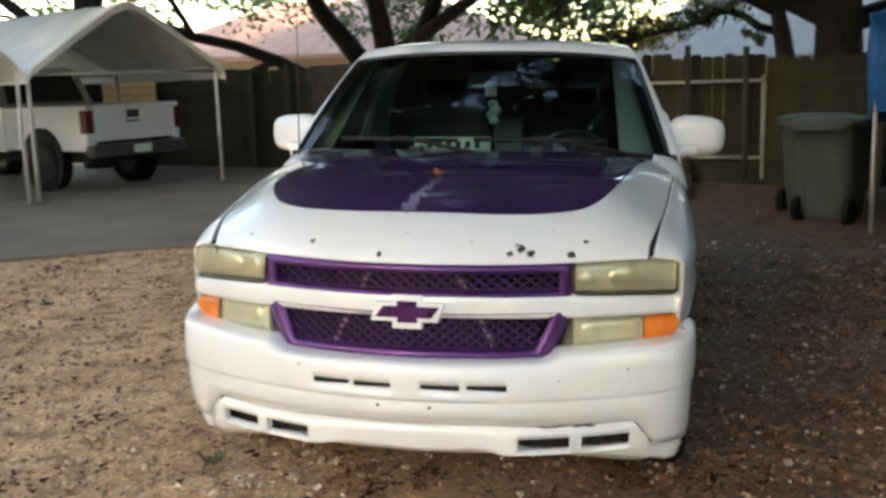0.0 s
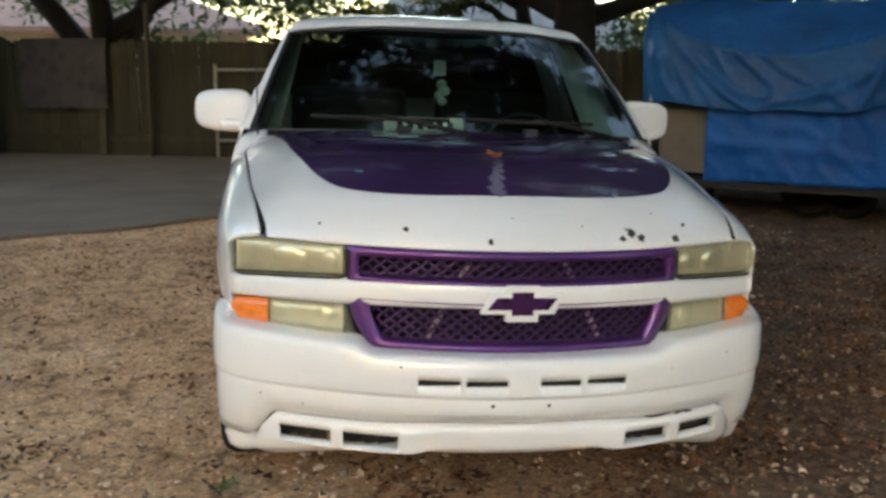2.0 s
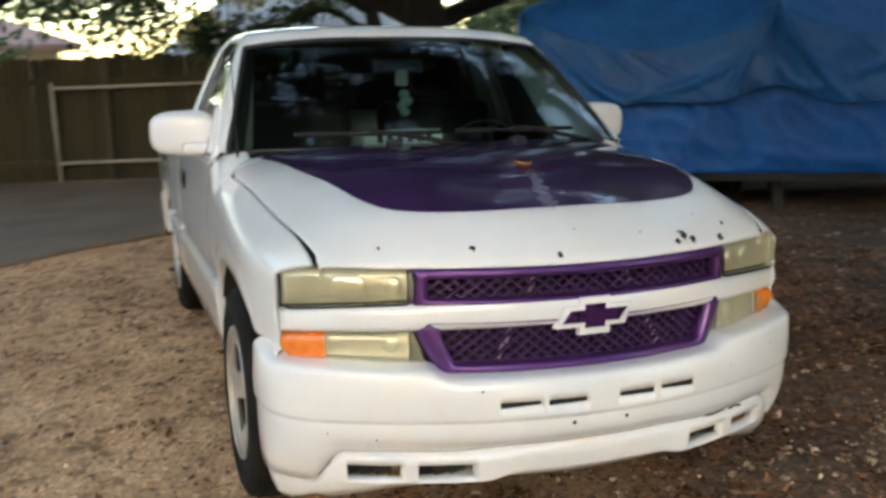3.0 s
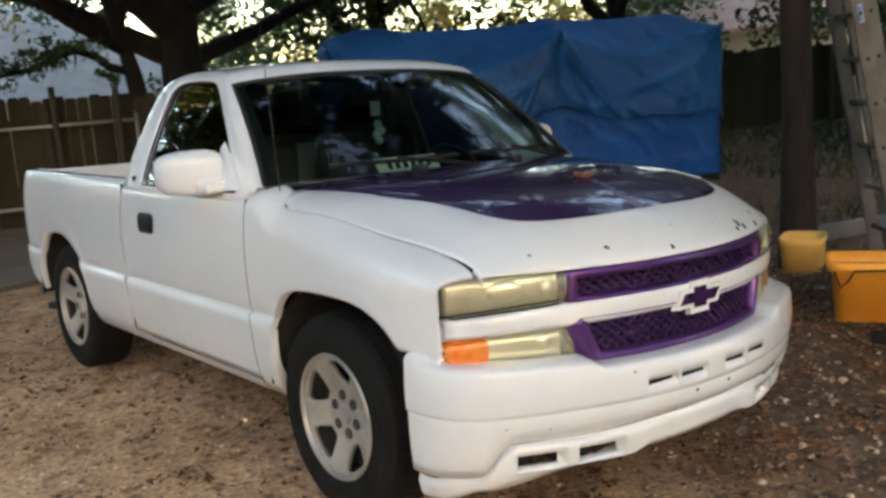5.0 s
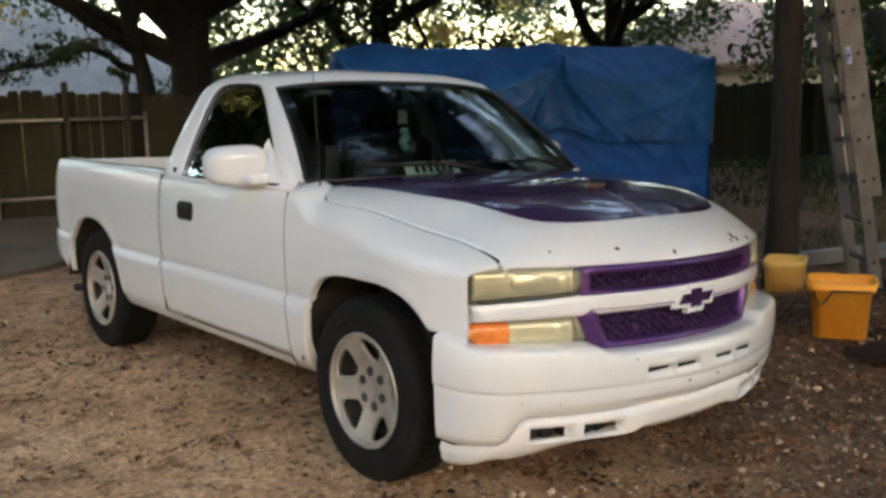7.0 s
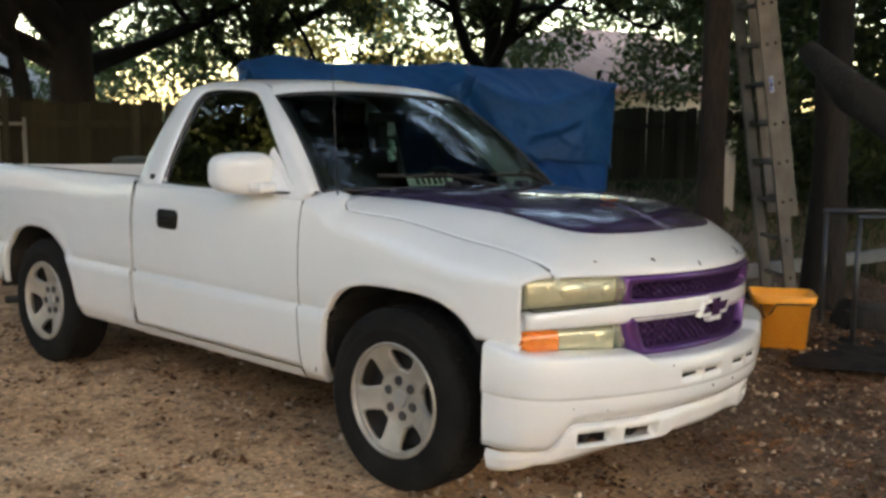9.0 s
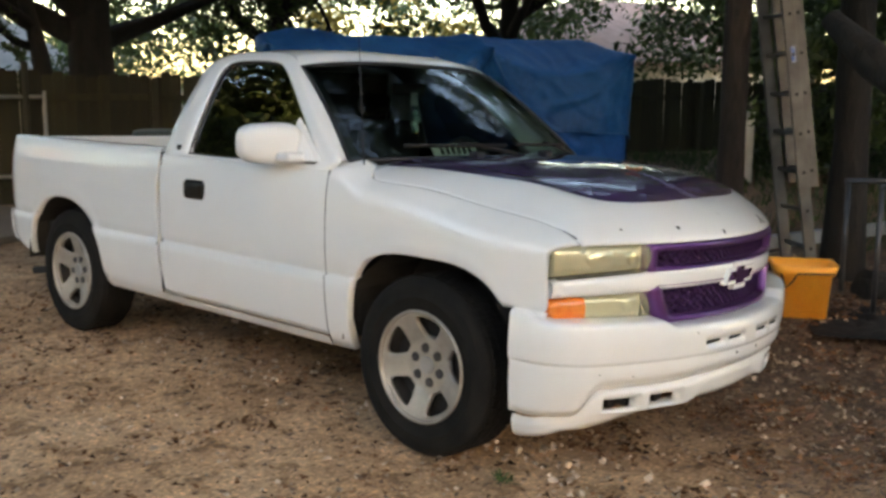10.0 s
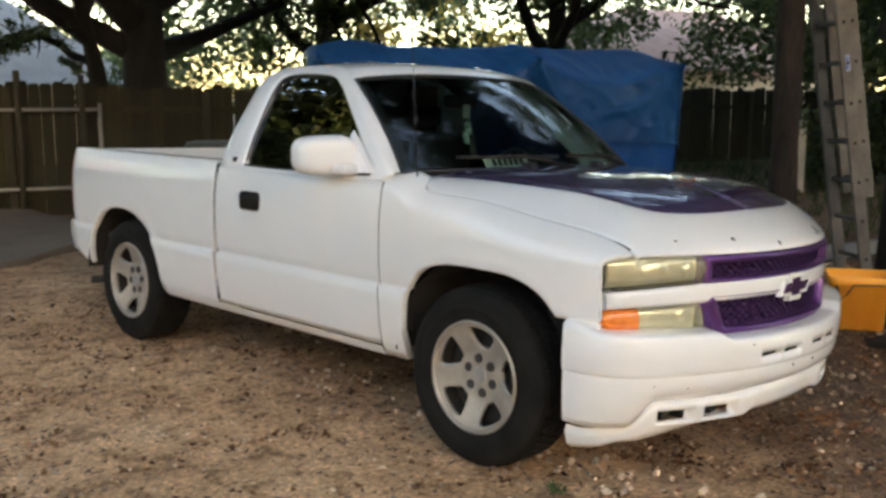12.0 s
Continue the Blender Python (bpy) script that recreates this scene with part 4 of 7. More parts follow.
def wipers():
    for x0, x1, piv in ((-0.62, -0.05, -0.24), (0.02, 0.60, 0.30)):
        bm = bmesh.new()
        def at(x, up=0.0):
            u = x / 0.8
            return Vector((x, 0.452 - 0.225 * (1 - u * u) - 0.002 + up * 0.7, 1.232 + 0.012 * (1 - u * u) + up * 0.8))
        add_tube(bm, [at(x0, 0.035), at((x0 + x1) / 2, 0.030), at(x1, 0.03)], 0.0095, 6)
        add_tube(bm, [at(x1 + 0.08, -0.035), at(x1 - 0.15, 0.02), at((x0 + x1) / 2, 0.045)], [0.012, 0.010, 0.008], 6)
        part("wiper", bm, WIPER, pickup, "faded black wiper arm and blade")
        box("wiper_cap", piv - 0.03, piv + 0.03, 0.24, 0.30, 1.215, 1.24, BLACK, pickup, "", 0.01)


def bed():
    def zb(y):
        if y < RA[0] - RA[1]:
            return 0.352
        if y < RA[0] + RA[1] - 0.001:
            return max(float(arch(y, *RA)), 0.40)
        return 0.44 + 0.14 * float(smooth01(3.5, 3.83, y))

    def cut(y):
        return 0.02 * float(smooth01(2.4, 3.6, y)) + 0.075 * float(np.clip((y - 3.62) / 0.21, 0, 1)) ** 2.2

    def bl(y, z, a):
        return 0.005 * math.exp(-((z - a - 0.05) / 0.05) ** 2) if abs(y - RA[0]) < RA[1] else 0.0

    for s in (-1, 1):
        b = side_panel("bedside", dense(1.918, 3.832, 90, edges=(RA[0] - RA[1], RA[0] + RA[1])), s, zb, lambda y: 1.172, cut, rows=30, bulge=bl,
                       label="white bedside panel", top_in=[(0.006, 0.010), (0.02, 0.015), (0.085, 0.015), (0.095, 0.008), (0.10, -0.03), (0.10, -0.31)])
        # front return of the bedside
        V = [(s * (side_x(z) - d), 1.918, z) for d in (0, 0.12) for z in np.linspace(0.352, 1.18, 12)]
        put("bed_corner", V, grid_faces(2, 12), WHITE, b)
        V = [(s * (side_x(z) - 0.095 - d), 3.832, z) for d in (0, 0.14) for z in np.linspace(0.58, 1.18, 8)]
        put("bed_corner", V, grid_faces(2, 8), WHITE, b)
        # tail lamp wrapped on the rear corner
        V = []
        for y, d in ((3.735, -0.004), (3.79, -0.004), (3.845, -0.012), (3.852, 0.05), (3.852, 0.12)):
            V.append([(s * (side_x(z) - cut(min(y, 3.832)) - d), y, z) for z in np.linspace(0.74, 1.10, 8)])
        put("tail_lamp", [p for c in V for p in c], grid_faces(5, 8, flip=(s < 0)), RED_LENS, pickup, "red wraparound tail lamp")
    box("bed_floor", -0.82, 0.82, 1.93, 3.80, 0.60, 0.64, UNDER, pickup, bevel=0.0)
    box("bed_front", -0.85, 0.85, 1.92, 1.95, 0.60, 1.16, WHITE, pickup, bevel=0.008)
    box("tailgate", -0.74, 0.74, 3.78, 3.83, 0.66, 1.175, WHITE, pickup, "white tailgate", 0.012)
    V = []
    for s, rng in ((1, np.linspace(-0.90, 0.90, 31)),):
        for x in rng:
            c = 0.10 * (abs(x) / 0.9) ** 4
            V.append([(x * (0.98 if z < 0.5 else 1), y - c, z) for y, z in ((3.79, 0.70), (3.90, 0.695), (3.915, 0.66), (3.905, 0.58), (3.86, 0.50), (3.80, 0.48))])
    put("rear_bumper", [p for c in V for p in c], grid_faces(31, 6, flip=True), WHITE, pickup, "white rear bumper")


def underside():
    bm = bmesh.new()
    for s in (-1, 1):
        add_box(bm, s * 0.36, s * 0.48, -0.75, 3.75, 0.42, 0.55)
        # wheel-well liners
        for cy in (-0.06, 3.0):
            for k in range(12):
                a0, a1 = math.pi * k / 12, math.pi * (k + 1) / 12
                r = 0.50
                q = [(s * 0.56, cy + r * math.cos(a0), 0.40 + r * math.sin(a0)), (s * 0.56, cy + r * math.cos(a1), 0.40 + r * math.sin(a1)),
                     (s * 0.93, cy + r * math.cos(a1), 0.40 + r * 0.93 * math.sin(a1)), (s * 0.93, cy + r * math.cos(a0), 0.40 + r * 0.93 * math.sin(a0))]
                bm.faces.new([bm.verts.new(p) for p in q])
    add_box(bm, -0.55, 0.55, -0.55, 0.6, 0.32, 0.62)
    add_box(bm, -0.62, 0.62, 0.55, 2.5, 0.38, 0.50)
    add_box(bm, -0.86, 0.86, 0.48, 1.88, 0.40, 0.47)
    add_box(bm, -0.57, 0.57, -0.72, 0.35, 0.55, 0.92)
    add_tube(bm, [(-0.8, -0.06, 0.375), (0.8, -0.06, 0.375)], 0.06, 10)
    add_tube(bm, [(-0.76, 3.0, 0.375), (0.76, 3.0, 0.375)], 0.06, 10)
    part("chassis", bm, UNDER, pickup, "dark dirty chassis under the body")
    # near-black boxes and tubes that stand in for the shade in panel gaps
    for s in (-1, 1):
        box("gap_shade_box", s * 0.86, s * 0.885, 0.50, 1.90, 0.42, 1.16, DARK, pickup, bevel=0)
        box("gap_shade_box", s * 0.87, s * 0.93, 1.889, 1.915, 0.42, 1.165, DARK, pickup, bevel=0)
        box("gap_shade_box", s * 0.70, s * 0.765, -0.56, 0.34, 0.84, 0.985, DARK, pickup, bevel=0)
        tube("shut_gap_shade", [(s * shut_x(y), y, hood_z(shut_x(y), y) - 0.024) for y in np.linspace(-0.69, 0.335, 40)], 0.014, DARK, pickup, sides=6)
    tube("tailpipe", [(-0.62, 2.6, 0.36), (-0.72, 3.3, 0.33), (-0.87, 3.56, 0.30)], 0.026, UNDER, pickup)


def road_wheel(name, m, s):
    """An alloy wheel with its tyre; the hub face looks along s * x."""
    w = new(name)
    w.parent = pickup
    w.matrix_basis = m
    tagged(w, "five-spoke alloy wheel with dusty black tyre")
    # tyre: a lathe
    prof = [(-0.118, 0.238), (-0.124, 0.255), (-0.129, 0.30), (-0.125, 0.345), (-0.112, 0.369), (-0.098, 0.376), (-0.05, 0.380), (0.05, 0.380), (0.098, 0.376), (0.112, 0.369),
            (0.119, 0.358), (0.1235, 0.347), (0.1265, 0.344), (0.1285, 0.325), (0.1295, 0.300), (0.131, 0.297), (0.131, 0.290), (0.128, 0.287), (0.125, 0.258), (0.118, 0.238)]
    n = 72
    V = [(s * o, r * math.cos(2 * math.pi * k / n), r * math.sin(2 * math.pi * k / n)) for o, r in prof for k in range(n)]
    put("tyre", V, grid_faces(len(prof), n, closed=True, flip=(s > 0)), RUBBER, w, "dusty black road tyre")
    bm = bmesh.new()
    for o in (-0.07, -0.025, 0.025, 0.07):
        for k in range(60):
            a = 2 * math.pi * (k + (0.5 if o in (-0.025, 0.07) else 0)) / 60
            add_box(bm, s * (o - 0.018), s * (o + 0.018), -0.0135, 0.0135, 0.377, 0.384, 0, pose(0, 0, 0, math.degrees(a), 0, 0))
    part("tread", bm, RUBBER, w)
    # rim barrel and lip
    prof = [(0.118, 0.241), (0.126, 0.239), (0.129, 0.231), (0.121, 0.226), (0.100, 0.222)]
    V = [(s * o, r * math.cos(2 * math.pi * k / n), r * math.sin(2 * math.pi * k / n)) for o, r in prof for k in range(n)]
    rim = put("rim", V, grid_faces(len(prof), n, closed=True, flip=(s < 0)), ALLOY, w, "dull cast-alloy rim with five broad spokes")
    # spoke face with five openings
    rs = [0.0, 0.03, 0.05, 0.075, 0.100, 0.113, 0.118, 0.124, 0.143, 0.166, 0.189, 0.204, 0.210, 0.215, 0.224]
    dep = [0.072, 0.072, 0.072, 0.071, 0.070, 0.072, 0.074, 0.077, 0.084, 0.092, 0.100, 0.104, 0.106, 0.108, 0.112]
    half = [10, 10, 10, 10, 10, 10, 9, 12.5, 16.5, 19.5, 21, 20.5, 17, 15, 15]
    per = 18
    na = 5 * per
    V = []
    for r, d, hw in zip(rs, dep, half):
        for k in range(na):
            sec, j = divmod(k, per)
            t = np.interp(j, [0, 5, 13, per], [-36, -hw, hw, 36])
            a = math.radians(sec * 72 + t + 90)
            V.append((s * d, r * math.cos(a), r * math.sin(a)))
    F = []
    for r in range(len(rs) - 1):
        for k in range(na):
            if 6 <= r <= 11 and 5 <= k % per < 13:
                continue
            d = (k + 1) % na
            q = (r * na + k, r * na + d, (r + 1) * na + d, (r + 1) * na + k)
            F.append(q if s < 0 else q[::-1])
    f = put("spokes", V, F, ALLOY, rim)
    so = f.modifiers.new("thickness", "SOLIDIFY")
    so.thickness, so.offset = 0.022, -1.0
    # barrel coloured near-black to stand in for shade inside the spoke openings
    prof = [(0.100, 0.222), (0.05, 0.218), (-0.10, 0.216)]
    V = [(s * o, r * math.cos(2 * math.pi * k / n), r * math.sin(2 * math.pi * k / n)) for o, r in prof for k in range(n)]
    put("barrel", V, grid_faces(len(prof), n, closed=True, flip=(s < 0)), UNDER, rim)
    # brake drum behind
    bm = bmesh.new()
    bmesh.ops.create_cone(bm, cap_ends=True, segments=40, radius1=0.205, radius2=0.205, depth=0.03, matrix=Matrix.Translation((s * 0.015, 0, 0)) @ pose(0, 0, 0, 0, 90, 0))
    part("brake_disc", bm, UNDER, rim)
    # six dark discs for lug nuts with the shade of their wells, and a cap
    for k in range(6):
        a = 2 * math.pi * k / 6 + 0.2
        bm = bmesh.new()
        bmesh.ops.create_cone(bm, cap_ends=True, segments=12, radius1=0.0225, radius2=0.0195, depth=0.010, matrix=Matrix.Translation((s * 0.072, 0.073 * math.cos(a), 0.073 * math.sin(a))) @ pose(0, 0, 0, 0, s * 90, 0))
        part("lug_nut", bm, LUG, rim)
    bm = bmesh.new()
    bmesh.ops.create_cone(bm, cap_ends=True, segments=24, radius1=0.040, radius2=0.034, depth=0.014, matrix=Matrix.Translation((s * 0.075, 0, 0)) @ pose(0, 0, 0, 0, s * 90, 0))
    part("centre_cap", bm, CAP, rim)
    return w


LUG = material("dark_steel", (0.05, 0.05, 0.055), (0.09, 0.09, 0.095), rough=0.4, metal=0.6)
CAP = material("grey_cap", (0.36, 0.36, 0.36), (0.42, 0.42, 0.42), rough=0.35, metal=0.5)


def side_mirror(s):
    bm = bmesh.new()
    bmesh.ops.create_cube(bm, size=2)
    bmesh.ops.subdivide_edges(bm, edges=bm.edges, cuts=9, use_grid_fill=True)
    for v in bm.verts:
        p = v.co
        n = 3.4
        r = (abs(p.x) ** n + abs(p.y) ** n + abs(p.z) ** n) ** (1 / n)
        q = p / r
        taper = 1 - 0.10 * q.x
        v.co = Vector((s * (1.010 + 0.134 * q.x), 0.880 + 0.078 * q.y * taper + 0.035 * q.x, 1.256 + 0.096 * q.z * (1 - 0.08 * q.x)))
    if s < 0:
        bmesh.ops.reverse_faces(bm, faces=bm.faces)
    m = part("side_mirror", bm, WHITE, pickup, "white door mirror housing", smooth=True)
    bm = bmesh.new()
    add_box(bm, s * 0.86, s * 1.02, 0.72, 0.885, 1.172, 1.222, 0.022, None, 3)
    part("mirror_arm", bm, WHITE, m)
    bm = bmesh.new()
    add_box(bm, -0.09, 0.09, -0.003, 0.003, -0.07, 0.07, 0.01, Matrix.Translation((s * 1.0, 0.957, 1.268)))
    part("mirror_glass", bm, CHROME, m)
    # triangular foot at the window corner
    V = [(s * 0.90, 0.60, 1.185), (s * 0.90, 0.86, 1.185), (s * 0.845, 0.85, 1.38), (s * 0.935, 0.63, 1.185), (s * 0.935, 0.85, 1.185), (s * 0.868, 0.845, 1.36)]
    put("mirror_foot", V, [(3, 4, 5), (0, 3, 5, 2), (1, 2, 5, 4), (0, 1, 4, 3)], WHITE, m, smooth=False)


fender(-1)
fender(1)
hood_ob, hood_panel = hood()
hood_wear(hood_ob)
hood_leaf()
front_bumper()
grille()
grille_bar()
headlights()
doors()
cab()
cabin()
wipers()
bed()
underside()
for s in (-1, 1):
    side_mirror(s)
    road_wheel("wheel", Matrix.Translation((s * 0.822, -0.052, 0.372)) @ pose(0, 0, 0, 8 if s < 0 else 30, 0, 0), s)
    road_wheel("wheel", Matrix.Translation((s * 0.775, 3.0, 0.372)) @ pose(0, 0, 0, 40, 0, 0), s)
tube("antenna", [(-0.84, 0.41, 1.15), (-0.845, 0.43, 1.45), (-0.85, 0.46, 1.88)], [0.004, 0.0025, 0.0018], BLACK, pickup, "thin radio antenna", sides=6)


# ---- the yard ----
DIRT = None


def dirt_material():
    m = bpy.data.materials.new("dirt_yard")
    m.use_nodes = True
    n, l = m.node_tree.nodes, m.node_tree.links
    b = n["Principled BSDF"]
    geo = n.new("ShaderNodeNewGeometry")

    def noise_tex(scale, detail=6, rough=0.6):
        t = n.new("ShaderNodeTexNoise")
        t.inputs["Scale"].default_value, t.inputs["Detail"].default_value, t.inputs["Roughness"].default_value = scale, detail, rough
        l.new(geo.outputs["Position"], t.inputs["Vector"])
        return t

    def ramp(src, stops):
        r = n.new("ShaderNodeValToRGB")
        e = r.color_ramp.elements
        while len(e) < len(stops):
            e.new(0.5)
        for k, (p, c) in enumerate(stops):
            e[k].position, e[k].color = p, (*c, 1)
        l.new(src, r.inputs["Fac"])
        return r

    def mix(a, b2, fac, mode="MIX"):
        x = n.new("ShaderNodeMix")
        x.data_type, x.blend_type = "RGBA", mode
        if isinstance(fac, float):
            x.inputs["Factor"].default_value = fac
        else:
            l.new(fac, x.inputs["Factor"])
        l.new(a, x.inputs["A"])
        l.new(b2, x.inputs["B"])
        return x.outputs["Result"]

    base = ramp(noise_tex(1.3, 8, 0.68).outputs["Fac"], [(0.30, (0.31, 0.178, 0.092)), (0.5, (0.53, 0.330, 0.182)), (0.68, (0.65, 0.430, 0.255))])
    speck = ramp(noise_tex(30, 3, 0.5).outputs["Fac"], [(0.34, (0.78, 0.74, 0.70)), (0.5, (1, 1, 1)), (0.68, (1.12, 1.11, 1.09))])
    col = mix(base.outputs["Color"], speck.outputs["Color"], 1.0, "MULTIPLY")
    patch = ramp(noise_tex(6.5, 4, 0.6).outputs["Fac"], [(0.38, (0.60, 0.55, 0.48)), (0.46, (1, 1, 1)), (0.62, (1.12, 1.11, 1.10))])
    col = mix(col, patch.outputs["Color"], 1.0, "MULTIPLY")
    # single grains of sand and fine gravel
    vor = n.new("ShaderNodeTexVoronoi")
    vor.inputs["Scale"].default_value = 75
    l.new(geo.outputs["Position"], vor.inputs["Vector"])
    bw = n.new("ShaderNodeSeparateColor")
    l.new(vor.outputs["Color"], bw.inputs["Color"])
    grains = ramp(bw.outputs["Red"], [(0.0, (0.62, 0.58, 0.54)), (0.3, (0.96, 0.96, 0.96)), (0.8, (1.05, 1.05, 1.04)), (0.97, (1.55, 1.5, 1.42))])
    col = mix(col, grains.outputs["Color"], 1.0, "MULTIPLY")
    # leaf-mould, browner and darker, towards the trees
    litter = ramp(noise_tex(17, 8, 0.8).outputs["Fac"], [(0.34, (0.050, 0.031, 0.019)), (0.5, (0.150, 0.096, 0.060)), (0.66, (0.30, 0.200, 0.130))])
    sep = n.new("ShaderNodeSeparateXYZ")
    l.new(geo.outputs["Position"], sep.inputs["Vector"])
    wob = noise_tex(1.6, 5)
    add = n.new("ShaderNodeMath")
    add.operation = "MULTIPLY_ADD"
    l.new(wob.outputs["Fac"], add.inputs[0])
    add.inputs[1].default_value = 3.0
    l.new(sep.outputs["X"], add.inputs[2])
    mr = n.new("ShaderNodeMapRange")
    mr.inputs["From Min"].default_value, mr.inputs["From Max"].default_value = 1.0, 2.7
    l.new(add.outputs["Value"], mr.inputs["Value"])
    col = mix(col, litter.outputs["Color"], mr.outputs["Result"])
    l.new(col, b.inputs["Base Color"])
    b.inputs["Roughness"].default_value = 0.95
    bp = n.new("ShaderNodeBump")
    bp.inputs["Strength"].default_value, bp.inputs["Distance"].default_value = 0.40, 0.02
    l.new(noise_tex(42, 4, 0.6).outputs["Fac"], bp.inputs["Height"])
    l.new(bp.outputs["Normal"], b.inputs["Normal"])
    return m


DIRT = dirt_material()
CONCRETE = material("old_concrete", (0.125, 0.100, 0.074), (0.185, 0.152, 0.115), scale=1.1, rough=0.9, bump=0.25, bump_scale=45, grain=0.16)
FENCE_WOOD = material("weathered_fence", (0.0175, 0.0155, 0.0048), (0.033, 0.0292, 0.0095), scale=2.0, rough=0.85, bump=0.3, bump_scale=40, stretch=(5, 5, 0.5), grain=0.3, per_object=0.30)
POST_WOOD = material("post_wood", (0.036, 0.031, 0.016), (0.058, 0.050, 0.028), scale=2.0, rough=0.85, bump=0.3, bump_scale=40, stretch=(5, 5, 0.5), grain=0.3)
NEW_WOOD = material("raw_pine", (0.52, 0.32, 0.13), (0.62, 0.40, 0.18), scale=3.0, rough=0.7, bump=0.1, bump_scale=40, stretch=(0.5, 5, 5), grain=0.15)
GALV = material("galvanised_pipe", (0.34, 0.32, 0.28), (0.45, 0.43, 0.38), scale=6, rough=0.5, metal=0.4, bump=0.05)
CANVAS = material("white_canopy_cloth", (0.62, 0.60, 0.55), (0.74, 0.72, 0.68), scale=1.5, rough=0.75, bump=0.1, bump_scale=18, grain=0.05)
TARP = material("blue_tarp", (0.003, 0.058, 0.23), (0.006, 0.088, 0.31), scale=2.2, rough=0.52, bump=0.14, bump_scale=24, grain=0.14, spec=0.20)
TARP_TOP = material("faded_blue_tarp", (0.006, 0.066, 0.205), (0.010, 0.098, 0.285), scale=1.6, rough=0.48, bump=0.12, bump_scale=20, grain=0.12, spec=0.28)
def tarp_folds(m):
    """Sharp crossing creases, as in a sheet that was kept folded."""
    n, l = m.node_tree.nodes, m.node_tree.links
    b = n["Principled BSDF"]
    ns = n.new("ShaderNodeTexNoise")
    ns.noise_type = "RIDGED_MULTIFRACTAL"
    ns.inputs["Scale"].default_value, ns.inputs["Detail"].default_value = 1.5, 3.0
    tc = n.new("ShaderNodeTexCoord")
    mp = n.new("ShaderNodeMapping")
    mp.inputs["Rotation"].default_value = (0.3, 0.5, 0.6)
    mp.inputs["Scale"].default_value = (1.0, 1.0, 0.6)
    l.new(tc.outputs["Object"], mp.inputs["Vector"])
    l.new(mp.outputs["Vector"], ns.inputs["Vector"])
    bp = n.new("ShaderNodeBump")
    bp.inputs["Strength"].default_value, bp.inputs["Distance"].default_value = 0.5, 0.06
    l.new(ns.outputs["Fac"], bp.inputs["Height"])
    old = b.inputs["Normal"].links[0].from_socket
    l.new(old, bp.inputs["Normal"])
    l.new(bp.outputs["Normal"], b.inputs["Normal"])


tarp_folds(TARP)
tarp_folds(TARP_TOP)
BIN = material("green_bin_plastic", (0.036, 0.045, 0.034), (0.055, 0.067, 0.051), scale=3, rough=0.5, bump=0.06, bump_scale=90)
ORANGE = material("orange_crate_plastic", (0.88, 0.34, 0.03), (0.92, 0.42, 0.05), scale=5, rough=0.45, bump=0.03, bump_scale=80, grain=0.06)
YELLOW = material("yellow_bucket_plastic", (0.74, 0.42, 0.10), (0.80, 0.50, 0.14), scale=5, rough=0.45, grain=0.06)
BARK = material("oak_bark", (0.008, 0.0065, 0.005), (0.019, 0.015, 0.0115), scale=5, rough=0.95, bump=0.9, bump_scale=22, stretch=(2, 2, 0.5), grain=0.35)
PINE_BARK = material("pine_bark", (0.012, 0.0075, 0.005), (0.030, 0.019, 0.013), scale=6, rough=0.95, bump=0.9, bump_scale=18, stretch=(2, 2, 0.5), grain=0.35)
ALU = material("ladder_aluminium", (0.085, 0.080, 0.073), (0.15, 0.142, 0.13), scale=5, rough=0.5, metal=0.3, bump=0.04)
LEAF = leaf_material("oak_leaves", (0.040, 0.065, 0.018), (0.085, 0.115, 0.035))
# oak leaves again, with the low sun's gold put into the colour
LEAF_SUNLIT = leaf_material("sunlit_leaves", (0.38, 0.26, 0.04), (0.52, 0.36, 0.08))
DRY_LEAF = material("dry_leaves", (0.085, 0.048, 0.027), (0.27, 0.165, 0.102), scale=2.5, rough=0.8, grain=0.2, per_island=0.6)
STONE = material("pebbles", (0.32, 0.225, 0.15), (0.66, 0.51, 0.37), scale=3, rough=0.9, grain=0.2, per_island=0.5, spec=0.1)
SCRAP = material("leaf_scraps", (0.055, 0.027, 0.011), (0.34, 0.165, 0.080), scale=3, rough=0.9, per_island=0.7, spec=0.08)
PALE_SCRAP = material("pale_leaf_scraps", (0.36, 0.225, 0.145), (0.66, 0.49, 0.35), scale=3, rough=0.9, per_island=0.6, spec=0.1)
ROOF_GREY = material("pale_shingles", (0.60, 0.52, 0.47), (0.70, 0.62, 0.56), scale=3, rough=0.9, bump=0.2, bump_scale=14)
ROOF_RED = material("red_brown_shingles", (0.38, 0.22, 0.17), (0.47, 0.29, 0.23), scale=3, rough=0.9, bump=0.2, bump_scale=14)
STUCCO = material("cream_wall", (0.62, 0.55, 0.42), (0.70, 0.63, 0.50), scale=2, rough=0.9, bump=0.05)
GRASS = material("grass_blades", (0.030, 0.050, 0.014), (0.06, 0.085, 0.022), scale=2, rough=0.8, per_island=0.4)


